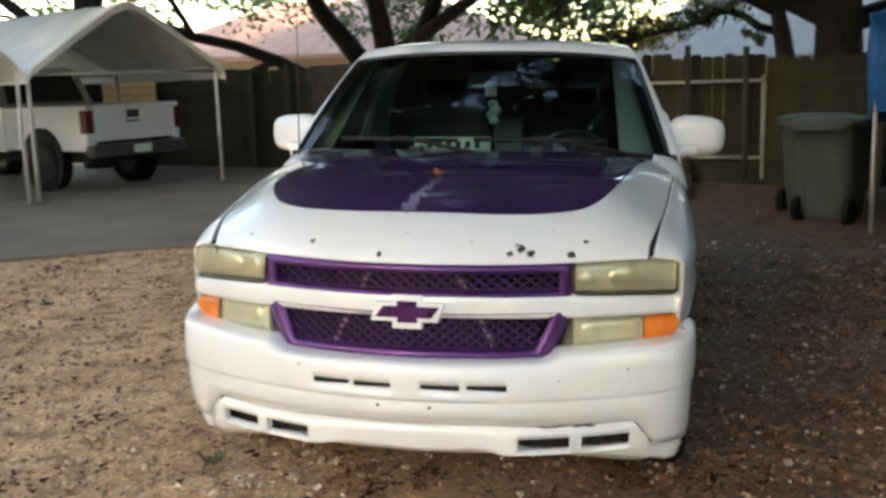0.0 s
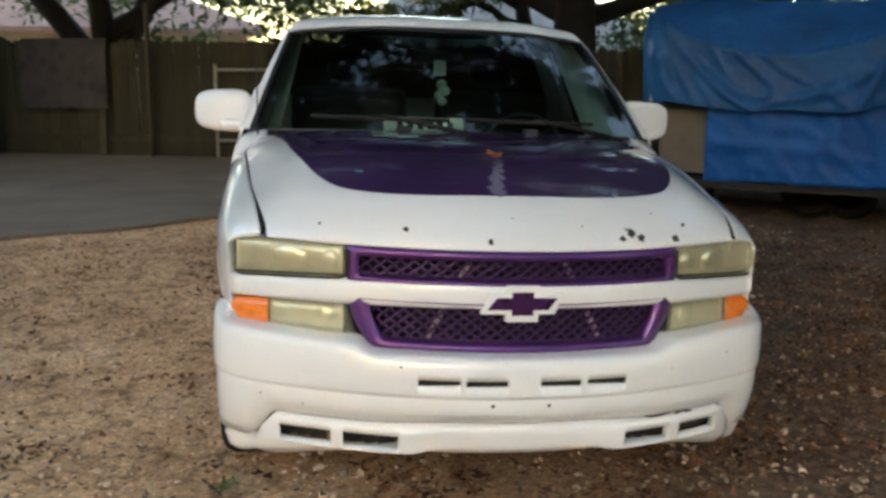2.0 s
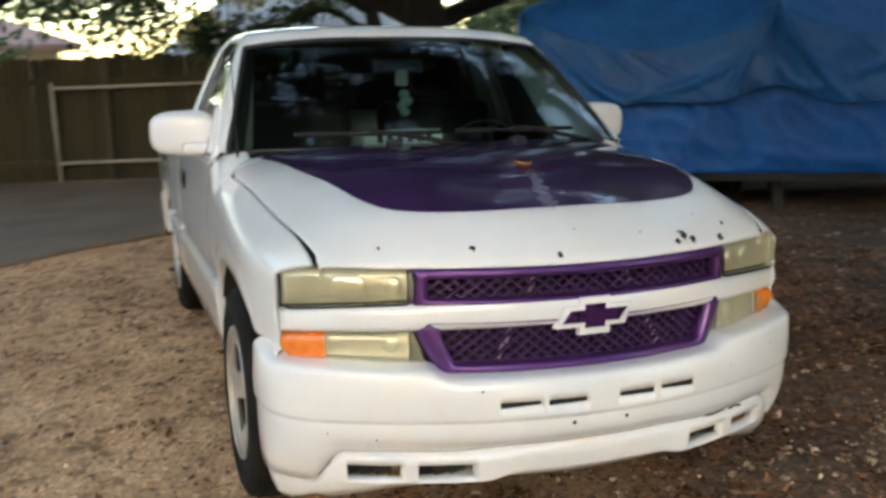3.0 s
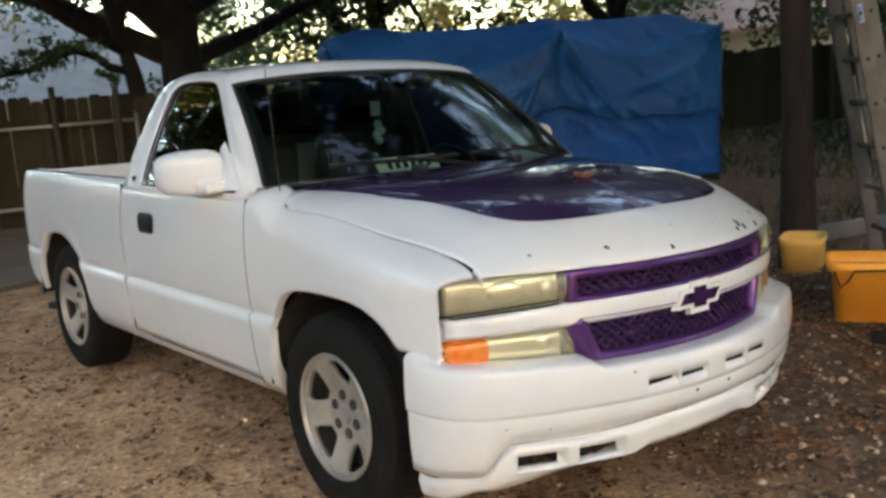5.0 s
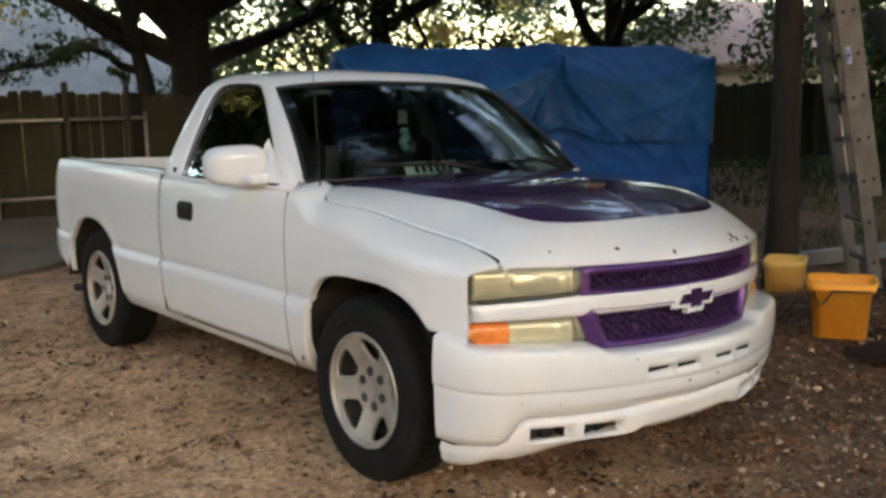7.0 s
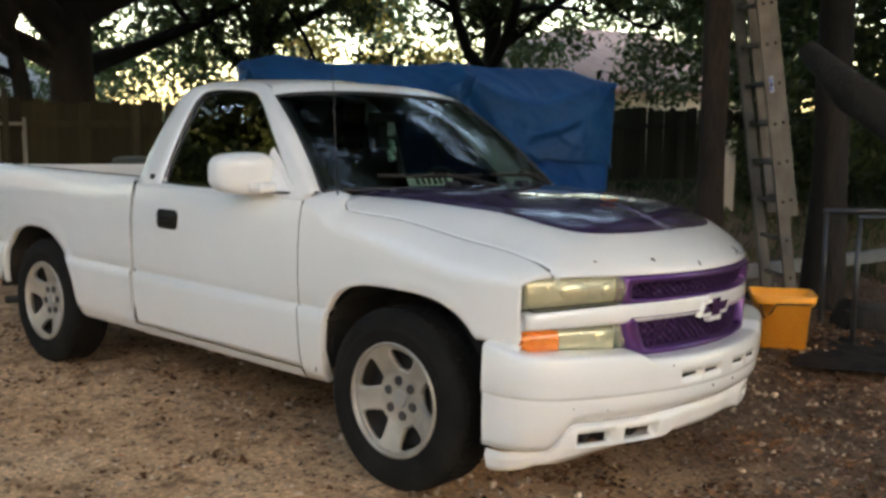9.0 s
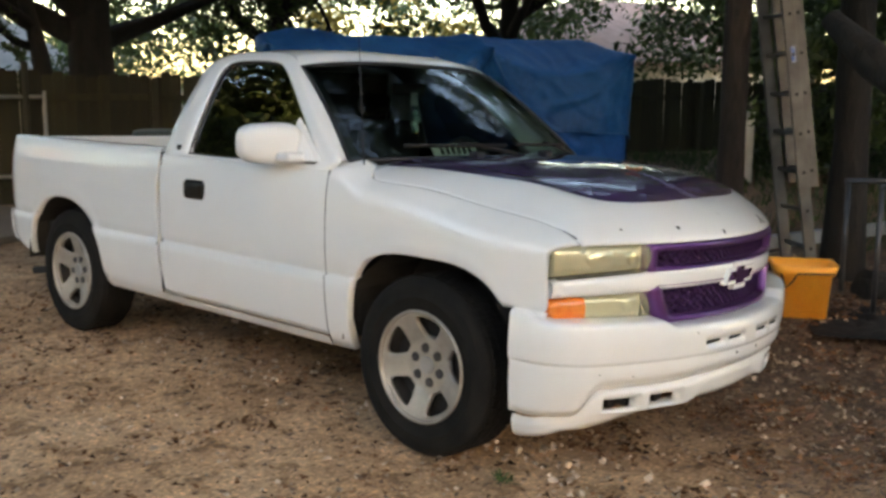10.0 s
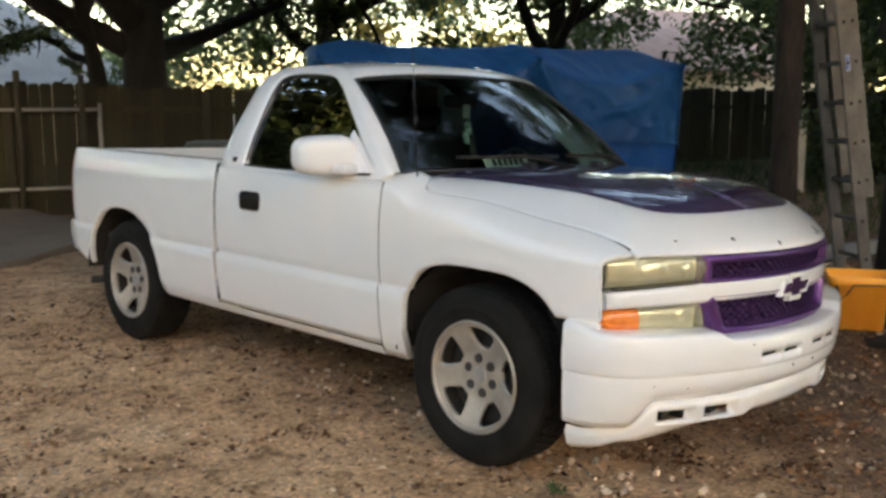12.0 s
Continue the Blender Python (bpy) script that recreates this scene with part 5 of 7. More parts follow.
def ground():
    xs = np.concatenate([[-400, -150, -60, -30], np.linspace(-14, 16, 121), [30, 60, 150, 400]])
    ys = np.concatenate([[-400, -150, -60, -25], np.linspace(-8, 14, 89), [22, 40, 90, 180, 400]])
    V = []
    for x in xs:
        for y in ys:
            z = terrain(x, y)
            if abs(x) < 30 and abs(y) < 30:
                z += 0.018 * noise.noise((x * 0.8, y * 0.8, 0)) + 0.006 * noise.noise((x * 4, y * 4, 3))
                k = max(0.0, 1 - min(math.hypot(x + 0.8, y), math.hypot(x + 0.8, y - 3.02)) / 0.6)
                z = z * (1 - k) + k * (terrain(x, y) - 0.004)
            V.append((x, y, z))
    ob = put("ground", V, grid_faces(len(xs), len(ys), flip=True), DIRT)
    tagged(ob, "brown dirt yard with gravel and fallen leaves", "ground", kind="structure")


ground()


def slab():
    """The old concrete pad behind and beside the pickup, with a ragged edge."""
    edge = [(-30, -12.0), (-14.0, -1.6), (-9.0, 1.6), (-4.6, 4.05), (-3.4, 4.65), (-2.05, 5.25), (-0.9, 6.05), (0.5, 6.9), (1.3, 8.2), (1.5, 10.5)]
    e = spline(edge, 120)
    V = []
    for i, (x, y) in enumerate(e):
        j = 0.05 * noise.noise((x * 1.7, y * 1.7, 1)) + 0.03 * noise.noise((x * 6, y * 6, 2))
        x, y = x + j, y - j
        top = 11.05 - 0.32 * x
        z = 0.030
        V.append([(x, y, -0.06), (x, y, z - 0.01), (x - 0.01, y + 0.012, z)] + [(x - 0.35 * k * 0 , y + (max(top, y + 0.2) - y) * t, z) for k, t in ((1, 0.3), (2, 0.6), (3, 1.0))])
    n = len(V[0])
    ob = put("concrete_pad", [p for c in V for p in c], grid_faces(len(V), n, flip=True), CONCRETE, smooth=False)
    tagged(ob, "old grey concrete pad with a broken edge", "pavement", kind="structure")


slab()

# fence line: x * 0.32 + y = 11.1
F_DIR = Vector((1, -0.32, 0)).normalized()
F_NOR = Vector((0.32, 1, 0)).normalized()
F_ORG = F_NOR * (11.1 / math.hypot(1, 0.32))


def fence():
    fe = thing("wooden_fence", Matrix.Identity(4), "weathered brown board fence with dog-eared tops", "fence", kind="structure")
    rnd = random.Random(5)
    boards = []
    w = 0.145
    shapes = []
    for v in range(6):
        h = 1.80 + 0.03 * (v - 2.5) / 2.5
        bm = bmesh.new()
        pts = [(-w / 2, 0), (w / 2, 0), (w / 2, h - 0.042), (w / 2 - 0.020, h), (-w / 2 + 0.020, h), (-w / 2, h - 0.042)]
        f0 = [bm.verts.new((x, -0.008, z)) for x, z in pts]
        f1 = [bm.verts.new((x, 0.008, z)) for x, z in pts]
        bm.faces.new(f0)
        bm.faces.new(f1[::-1])
        for k in range(6):
            bm.faces.new((f0[k], f1[k], f1[(k + 1) % 6], f0[(k + 1) % 6]))
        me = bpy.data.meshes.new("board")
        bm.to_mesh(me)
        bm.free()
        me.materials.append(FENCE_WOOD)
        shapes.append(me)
    yaw = math.degrees(math.atan2(F_DIR.y, F_DIR.x))
    s = -14.0
    while s < 23.0:
        p = F_ORG + F_DIR * s
        b = new("board", shapes[rnd.randrange(6)])
        b.parent = fe
        b.matrix_basis = Matrix.Translation((p.x, p.y, float(ground_z(p.x)) - 0.02 + rnd.uniform(-0.012, 0.012))) @ pose(0, 0, 0, rnd.uniform(-0.6, 0.6), rnd.uniform(-0.35, 0.35), yaw)
        s += w + rnd.choice((-0.003, -0.002, -0.001, -0.001, 0.001, 0.007))
    # rails and posts on the yard side
    for k in range(-5, 9):
        p = F_ORG + F_DIR * (k * 2.6 + 0.7) - F_NOR * 0.075
        bm = bmesh.new()
        add_box(bm, -0.05, 0.05, -0.05, 0.05, -0.1, 1.72, 0.006, Matrix.Translation((p.x, p.y, float(ground_z(p.x)))) @ pose(0, 0, 0, 0, rnd.uniform(-1, 1), yaw))
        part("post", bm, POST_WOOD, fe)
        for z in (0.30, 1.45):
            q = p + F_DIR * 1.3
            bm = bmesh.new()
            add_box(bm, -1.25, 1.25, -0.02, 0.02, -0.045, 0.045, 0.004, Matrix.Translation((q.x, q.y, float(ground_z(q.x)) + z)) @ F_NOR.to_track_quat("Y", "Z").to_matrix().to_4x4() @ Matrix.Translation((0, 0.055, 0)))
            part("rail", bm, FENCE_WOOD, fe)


fence()


def carport():
    """Frame canopy; the open gable looks at the yard."""
    p1, p2 = Vector((-7.10, 7.89, 0)), Vector((-5.55, 10.40, 0))
    u = (p2 - p1).normalized()
    w = (p2 - p1).length
    ax = Vector((-u.y, u.x, 0))
    c = thing("canopy_carport", Matrix.Identity(4), "white cloth carport canopy on slim metal posts", "carport")
    L = 6.0
    at = lambda a, b, z: p1 + u * a + ax * b + Vector((0, 0, z))
    for a in (0.0, w):
        for b in (0.05, L / 2, L):
            tube("post", [at(a, b, 0.0), at(a, b, 1.75)], 0.028, GALV_WHITE, c, sides=8)
            box("foot_plate", -0.09, 0.09, -0.09, 0.09, 0, 0.03, CONCRETE, c, bevel=0.004, m=Matrix.Translation(at(a, b, 0.03)))
    V = []
    prof = [(-0.06, 1.62), (-0.05, 1.76), (0.0, 1.82), (0.35, 2.06), (0.8, 2.36), (1.25, 2.64), (w / 2, 2.72)]
    prof = prof + [(w - a, z) for a, z in prof[-2::-1]]
    for b in np.linspace(-0.12, L + 0.1, 22):
        sag = 0.025 * math.sin(b * 3.1) ** 2
        V.append([tuple(at(a, b, z - sag * (1 - abs(a - w / 2) / w))) for a, z in prof])
    n = len(prof)
    cloth = put("canopy_cloth", [p for r in V for p in r], grid_faces(len(V), n), CANVAS, c, "white canopy cloth with hanging valance")
    so = cloth.modifiers.new("thickness", "SOLIDIFY")
    so.thickness = 0.006
    # gable edge: hanging strip and frame tubes
    V = [tuple(at(a, -0.12, z)) for a, z in prof] + [tuple(at(a, -0.115, z - 0.10)) for a, z in prof]
    put("gable_valance", V, grid_faces(2, n), CANVAS, c)
    for b in (0.05, L / 2, L):
        tube("rafter", [at(0, b, 1.76), at(w / 2, b, 2.66), at(w, b, 1.76)], 0.022, GALV_WHITE, c, sides=8)
        tube("tie_bar", [at(0, b, 1.74), at(w, b, 1.74)], 0.02, GALV_WHITE, c, sides=8)
    for a, z in ((0, 1.76), (w / 2, 2.66), (w, 1.76)):
        tube("purlin", [at(a, 0, z), at(a, L, z)], 0.022, GALV_WHITE, c, sides=8)
    # the neighbouring canopy, its edge just in view
    V = []
    prof2 = [(-0.05, 1.62), (-0.03, 1.72), (-0.2, 1.95), (-0.6, 2.25), (-1.1, 2.5), (-1.55, 2.6), (-2.0, 2.5), (-2.5, 2.25), (-2.9, 1.95), (-3.05, 1.72), (-3.03, 1.62)]
    for b in np.linspace(-0.1, 5.5, 14):
        V.append([tuple(at(a - 0.06, b, z)) for a, z in prof2])
    c2 = thing("canopy_carport", Matrix.Identity(4), "second white cloth canopy beside the first", "carport")
    put("canopy_cloth", [p for r in V for p in r], grid_faces(len(V), len(prof2), flip=True), CANVAS, c2)
    for a in (-0.12, -3.05):
        tube("post", [at(a, 0.1, 0), at(a, 0.1, 1.75)], 0.026, GALV_WHITE, c2, sides=8)
        tube("post", [at(a, 5.3, 0), at(a, 5.3, 1.75)], 0.026, GALV_WHITE, c2, sides=8)
    return p1, u, ax


GALV_WHITE = material("white_painted_tube", (0.50, 0.48, 0.44), (0.60, 0.58, 0.54), scale=8, rough=0.5)
carport_o, carport_u, carport_ax = carport()


def parked_truck():
    """A second, newer white pickup under the canopy, tail towards the yard."""
    m = Matrix.Identity(4)
    m = pose(-6.97, 8.95, 0.03, 0, 0, 67.0)
    t = thing("parked_pickup", m, "white crew-cab pickup parked under the canopy, tail outward", "truck")
    W = 1.72
    # local: x across (0..W), y forward, z up
    box("tailgate", 0.17, W - 0.14, 0.0, 0.06, 0.74, 1.27, WHITE, t, "white tailgate with dark handle", 0.015)
    box("tailgate_handle", 0.72, 0.94, -0.012, 0.01, 1.06, 1.18, BLACK, t, "", 0.008)
    box("tailgate_badge", 0.70, 0.96, -0.010, 0.01, 1.0, 1.03, GREY_BUMPER, t, "", 0.004)
    for x0, x1 in ((0.0, 0.17), (W - 0.14, W)):
        bm = bmesh.new()
        add_box(bm, x0, x1, 0.0, 2.0, 0.60, 1.27, 0.03)
        part("bedside", bm, WHITE, t)
    for x0, x1 in ((-0.012, 0.13), (W - 0.11, W + 0.012)):
        box("tail_lamp", x0, x1, -0.012, 0.14, 0.86, 1.20, DARK_RED, t, "dark red tail lamp", 0.02)
    box("bed_floor", 0.1, W - 0.1, 0.05, 2.0, 0.70, 0.76, UNDER, t, bevel=0)
    bp = box("rear_bumper", 0.0, W, -0.14, 0.10, 0.52, 0.70, GREY_BUMPER, t, "grey painted rear bumper", 0.03)
    box("licence_plate", 0.70, 1.02, -0.15, -0.135, 0.55, 0.67, TRIM_PALE, bp, bevel=0.003)
    # cab
    V = []
    prof = [(2.0, 0.60), (2.0, 1.27), (2.12, 1.30), (2.35, 1.80), (2.6, 1.88), (3.6, 1.88), (4.2, 1.35), (5.4, 1.22), (5.6, 1.0), (5.6, 0.6)]
    for x, k in ((0.0, 0), (0.02, 0), (0.10, 1), (W - 0.10, 1), (W - 0.02, 0), (W, 0)):
        V.append([(x + (0.08 if z > 1.4 else 0) * (1 if x < W / 2 else -1), y, z - (0.02 if k == 0 else 0)) for y, z in prof])
    n = len(prof)
    f = grid_faces(len(V), n)
    f += [tuple(range(n)), tuple(5 * n + k for k in range(n))[::-1]]
    put("cab", [p for c in V for p in c], f, WHITE, t, smooth=False)
    for x, s in ((-0.004, -1), (W + 0.004, 1)):
        for y0, y1 in ((2.45, 3.15), (3.22, 3.85)):
            d = 0.075 if s < 0 else -0.075
            V = [(x, y0, 1.30), (x, y1, 1.30), (x + d, y1 - 0.12, 1.78), (x + d, y0, 1.78)]
            put("side_window", V, [(0, 1, 2, 3)], DARK_GLASS, t, smooth=False)
    V = [(0.16, 2.105, 1.31), (W - 0.16, 2.105, 1.31), (W - 0.22, 2.325, 1.77), (0.22, 2.325, 1.77)]
    put("rear_window", V, [(0, 1, 2, 3)], DARK_GLASS, t, smooth=False)
    for y in (1.08, 4.6):
        for x, s in ((0.10, -1), (W - 0.10, 1)):
            w = new("wheel")
            w.parent = t
            w.matrix_basis = Matrix.Translation((x, y, 0.40))
            n = 40
            prof = [(-0.13, 0.26), (-0.14, 0.33), (-0.12, 0.39), (-0.09, 0.40), (0.09, 0.40), (0.12, 0.39), (0.14, 0.33), (0.13, 0.26)]
            V = [(o, r * math.cos(2 * math.pi * k / n), r * math.sin(2 * math.pi * k / n)) for o, r in prof for k in range(n)]
            put("tyre", V, grid_faces(len(prof), n, closed=True), RUBBER, w)
            bm = bmesh.new()
            bmesh.ops.create_cone(bm, cap_ends=True, segments=30, radius1=0.26, radius2=0.24, depth=0.2, matrix=pose(0, 0, 0, 0, 90, 0))
            part("rim", bm, LUG, w)
            # black disc on the body side in place of the shaded wheel opening
            bm = bmesh.new()
            bmesh.ops.create_cone(bm, cap_ends=True, segments=36, radius1=0.49, radius2=0.49, depth=0.02, matrix=Matrix.Translation((-0.112 if s < 0 else 0.112, 0, 0.06)) @ pose(0, 0, 0, 0, 90, 0))
            part("wheel_well_shade", bm, DARK, w)
    box("underbody", 0.2, W - 0.2, 0.2, 5.3, 0.42, 0.62, UNDER, t, bevel=0)


GREY_BUMPER = material("grey_bumper", (0.09, 0.09, 0.09), (0.14, 0.14, 0.14), rough=0.35, metal=0.6)
DARK_GLASS = material("dark_glass", (0.01, 0.011, 0.012), (0.014, 0.015, 0.016), rough=0.08, coat=0.6, rough_var=0.02)
parked_truck()


# ---- covered trailer ----
T_A, T_B = Vector((2.89, 6.07, 0)), Vector((6.40, 3.503, 0))
T_U = (T_B - T_A).normalized()
T_N = Vector((-T_U.y, T_U.x, 0))


def tarp_trailer():
    t = thing("covered_trailer", Matrix.Identity(4), "trailer wrapped in two creased blue tarps, on blocks", "trailer")
    L = (T_B - T_A).length
    D = 2.1
    props = (0.12, 2.58, L - 0.1)
    at = lambda s, d, z: T_A + T_U * s + T_N * d + Vector((0, 0, z))

    def crease(s, v, seed):
        """Fine folds: sharp ridges where a slow noise crosses nought."""
        a = noise.noise((s * 1.3, v * 1.7, seed))
        b = noise.noise((s * 2.9 + v * 1.8, v * 2.3, seed + 4))
        c = noise.noise((s * 4.5 - v * 3.0, v * 4.0 + s, seed + 11))
        return 0.055 * a + 0.065 * (0.5 - min(abs(b) * 3.0, 0.5)) + 0.014 * (0.5 - min(abs(c) * 3.5, 0.5)) + 0.006 * noise.noise((s * 9, v * 8, seed + 8))

    def pull(s, v):
        """Folds that fan out below each prop."""
        r = 0.0
        for p in props:
            for k, sl in enumerate((-0.75, -0.45, -0.2, 0.15, 0.4, 0.7)):
                q = (s - p - sl * v) / (0.035 + 0.05 * v)
                r += 0.045 * math.exp(-q * q) * math.exp(-v * 1.0)
        # long slack folds across the face
        for s0, v0, s1, v1, am in ((2.5, 0.05, 3.35, 0.75, 0.05), (2.62, 0.1, 3.0, 0.85, 0.04), (2.4, 0.1, 2.05, 0.8, 0.045), (1.3, 0.45, 2.3, 0.3, 0.04), (0.4, 0.15, 1.2, 0.6, 0.05), (3.3, 0.35, 4.1, 0.25, 0.04), (3.95, 0.3, 4.2, 0.9, 0.045)):
            dx, dv = s1 - s0, v1 - v0
            t = max(0.0, min(1.0, ((s - s0) * dx + (v - v0) * dv) / (dx * dx + dv * dv)))
            dd = math.hypot(s - s0 - t * dx, v - v0 - t * dv)
            r += 1.3 * am * max(0.0, 1 - dd / 0.075) * math.sin(math.pi * (0.1 + 0.8 * t))
        return r

    def knee(s):
        for a, b in zip(props, props[1:]):
            if a <= s <= b:
                u = (s - a) / (b - a)
                return 1.97 - (0.42 if a < 1 else 0.32) * (4 * u * (1 - u)) ** 0.8
        return 1.97

    def ridge(s):
        return 2.09 + 0.10 * math.exp(-((s - 0.5) / 0.35) ** 2) - 0.004 * s + 0.05 * math.exp(-((s - 2.5) / 0.25) ** 2)

    def upper_low(s):
        return 1.06 + 0.16 * math.exp(-((s - 2.62) / 0.35) ** 2) + 0.05 * noise.noise((s * 1.5, 0, 0)) - 0.02 * s

    V = []
    S = sorted(set(np.round(np.concatenate([np.linspace(0, L, 130), [p + d for p in props for d in (-0.04, -0.02, 0.02, 0.04)]]), 4)))
    for s in S:
        zb, zk, zr = upper_low(s), knee(s), ridge(s)
        end = max(0.0, 1 - min(s, L - s) / 0.10)
        drop = max(0.0, 1 - (L - s) / 0.38) ** 2.2 * 0.16
        col = []
        for k in range(26):
            z = zb + (zk - zb) * k / 25
            v = zk - z
            col.append((0.02 + 0.10 * end ** 2 - crease(s, z, 1.0) - pull(s, v) + 0.02 * math.sin(3 * z), z))
        for k in range(1, 13):
            u = k / 12
            col.append((0.02 + 0.10 * end ** 2 + 0.80 * u - 0.6 * crease(s, zk + u * 0.5, 1.0), zk + (zr - zk) * u ** 0.85 + 0.4 * crease(s, zk + u * 0.5, 1.0)))
        for k in range(1, 9):
            col.append((0.82 + (D - 0.84) * k / 8, zr - 0.06 * (k / 8) ** 2 + 0.5 * crease(s, 3 + k * 0.2, 2.0)))
        V.append([tuple(at(s, d, z - 0.05 * end ** 2 - drop * float(smooth01(1.45, 1.95, z)))) for d, z in col])
    up = put("upper_tarp", [p for c in V for p in c], grid_faces(len(V), len(V[0])), TARP_TOP, t, "creased blue upper tarp draped over the ridge")
    so = up.modifiers.new("thickness", "SOLIDIFY")
    so.thickness = 0.004
    # hem of the upper tarp
    bm = bmesh.new()
    add_tube(bm, [tuple(Vector(c[0]) - T_N * 0.006) for c in V], 0.010, 5)
    part("hem", bm, TARP_TOP, up)
    V = []
    for s in np.linspace(0.66, L - 0.03, 110):
        end = max(0.0, 1 - (L - 0.03 - s) / 0.10)
        zb = 0.30 + 0.02 * noise.noise((s * 2, 1, 0))
        col = []
        for k in range(24):
            z = zb + (1.28 - zb) * k / 23
            sag = 0.022 * math.exp(-((z - 0.55 - 0.12 * math.sin(s * 1.4)) / 0.05) ** 2)
            col.append(tuple(at(s, 0.085 + 0.08 * end ** 2 - crease(s, z, 7.0) - sag, z)))
        V.append(col)
    lo = put("lower_tarp", [p for c in V for p in c], grid_faces(len(V), 24), TARP, t, "blue lower tarp hanging to the deck")
    so = lo.modifiers.new("thickness", "SOLIDIFY")
    so.thickness = 0.004
    for s, sg, z0 in ((0.012, -1, 0.95), (L - 0.012, 1, 0.30)):
        E = []
        for j in range(24):
            u = j / 23
            row = []
            for k in range(16):
                d = 0.11 + (D - 0.15) * k / 15
                zt = (1.78 if sg > 0 else 1.91) + (0.10 if sg > 0 else 0.16) * min(1, d / 0.46)
                z = z0 + (zt - z0) * u
                row.append(tuple(at(s + sg * (0.03 * noise.noise((d * 1.8, z * 2, 3.0)) - 0.02), d, z)))
            E.append(row)
        put("tarp_end", [p for c in E for p in c], grid_faces(24, 16, flip=(sg > 0)), TARP, t)
    rot = Matrix((T_U.to_4d(), T_N.to_4d(), (0, 0, 1, 0), (0, 0, 0, 1))).transposed()
    rot[0][3], rot[1][3], rot[2][3] = T_A.x, T_A.y, 0
    rot[3] = (0, 0, 0, 1)
    box("trailer_body", 0.14, L - 0.16, 0.24, D - 0.1, 0.34, 1.45, PANEL, t, "dull grey-brown trailer body", 0.03, rot)
    box("deck", 0.02, L - 0.05, 0.10, D, 0.22, 0.30, UNDER, t, bevel=0.01, m=rot)
    for s in (0.35, 2.62, 4.1):
        for d in (0.3, D - 0.3):
            box("block", s - 0.05, s + 0.05, d - 0.05, d + 0.05, -0.125, 0.22, UNDER, t, bevel=0.008, m=rot)
    tube("pole", [at(0.10, 0.03, -0.12), at(0.10, 0.03, 1.3)], 0.022, GALV, t, sides=8)
    for s in (1.6, 2.0):
        w = new("wheel")
        w.parent = t
        w.matrix_basis = rot @ Matrix.Translation((s, 0.9, 0.18)) @ pose(0, 0, 0, 0, 0, 90)
        n = 32
        prof = [(-0.09, 0.18), (-0.10, 0.24), (-0.08, 0.29), (0.08, 0.29), (0.10, 0.24), (0.09, 0.18), (0.03, 0.1), (0.03, 0.0)]
        V = [(o, r * math.cos(2 * math.pi * i / n), r * math.sin(2 * math.pi * i / n)) for o, r in prof for i in range(n)]
        put("tyre", V, grid_faces(len(prof), n, closed=True), RUBBER, w)


PANEL = material("dull_panel", (0.10, 0.085, 0.065), (0.14, 0.12, 0.09), scale=2, rough=0.8, bump=0.1)
tarp_trailer()


def wheelie_bin(x, y, turn, label):
    b = thing("wheelie_bin", pose(x, y, float(ground_z(x)), 0, 0, turn), label, "bin", group="rubbish bins")
    V = []
    for z, hw, hd in ((0.04, 0.24, 0.27), (0.10, 0.255, 0.29), (0.5, 0.285, 0.335), (0.80, 0.305, 0.365), (0.82, 0.315, 0.375), (0.98, 0.325, 0.39), (1.0, 0.345, 0.41), (1.03, 0.345, 0.41), (1.03, 0.31, 0.37)):
        ring = []
        for k in range(40):
            a = 2 * math.pi * k / 40
            c, s = math.cos(a), math.sin(a)
            n = 5.0
            r = (abs(c) ** n + abs(s) ** n) ** (-1 / n)
            ring.append((hw * c * r, hd * s * r, z))
        V.append(ring)
    put("body", [p for r in V for p in r], grid_faces(len(V), 40, closed=True), BIN, b, "dark green plastic bin body")
    V = []
    for z, k2 in ((1.035, 1.02), (1.06, 1.03), (1.085, 0.97), (1.10, 0.8), (1.108, 0.4), (1.11, 0.0)):
        ring = []
        for k in range(40):
            a = 2 * math.pi * k / 40
            c, s = math.cos(a), math.sin(a)
            r = (abs(c) ** 5 + abs(s) ** 5) ** (-1 / 5)
            ring.append((0.35 * c * r * k2, 0.42 * s * r * k2 - 0.01, z))
        V.append(ring)
    put("lid", [p for r in V for p in r], grid_faces(len(V), 40, closed=True), BIN, b, "domed green lid")
    tube("handle", [(-0.24, 0.42, 0.98), (-0.24, 0.50, 1.0), (0.24, 0.50, 1.0), (0.24, 0.42, 0.98)], 0.016, BIN, b)
    for s in (-1, 1):
        bm = bmesh.new()
        bmesh.ops.create_cone(bm, cap_ends=True, segments=24, radius1=0.14, radius2=0.14, depth=0.06, matrix=Matrix.Translation((s * 0.27, 0.24, 0.14)) @ pose(0, 0, 0, 0, 90, 0))
        part("bin_wheel", bm, RUBBER, b)
    return b


wheelie_bin(2.80, 6.98, 148, "dark green wheelie bin with closed lid beside the tarp")
wheelie_bin(2.75, 7.75, 150, "second green wheelie bin standing behind the first")


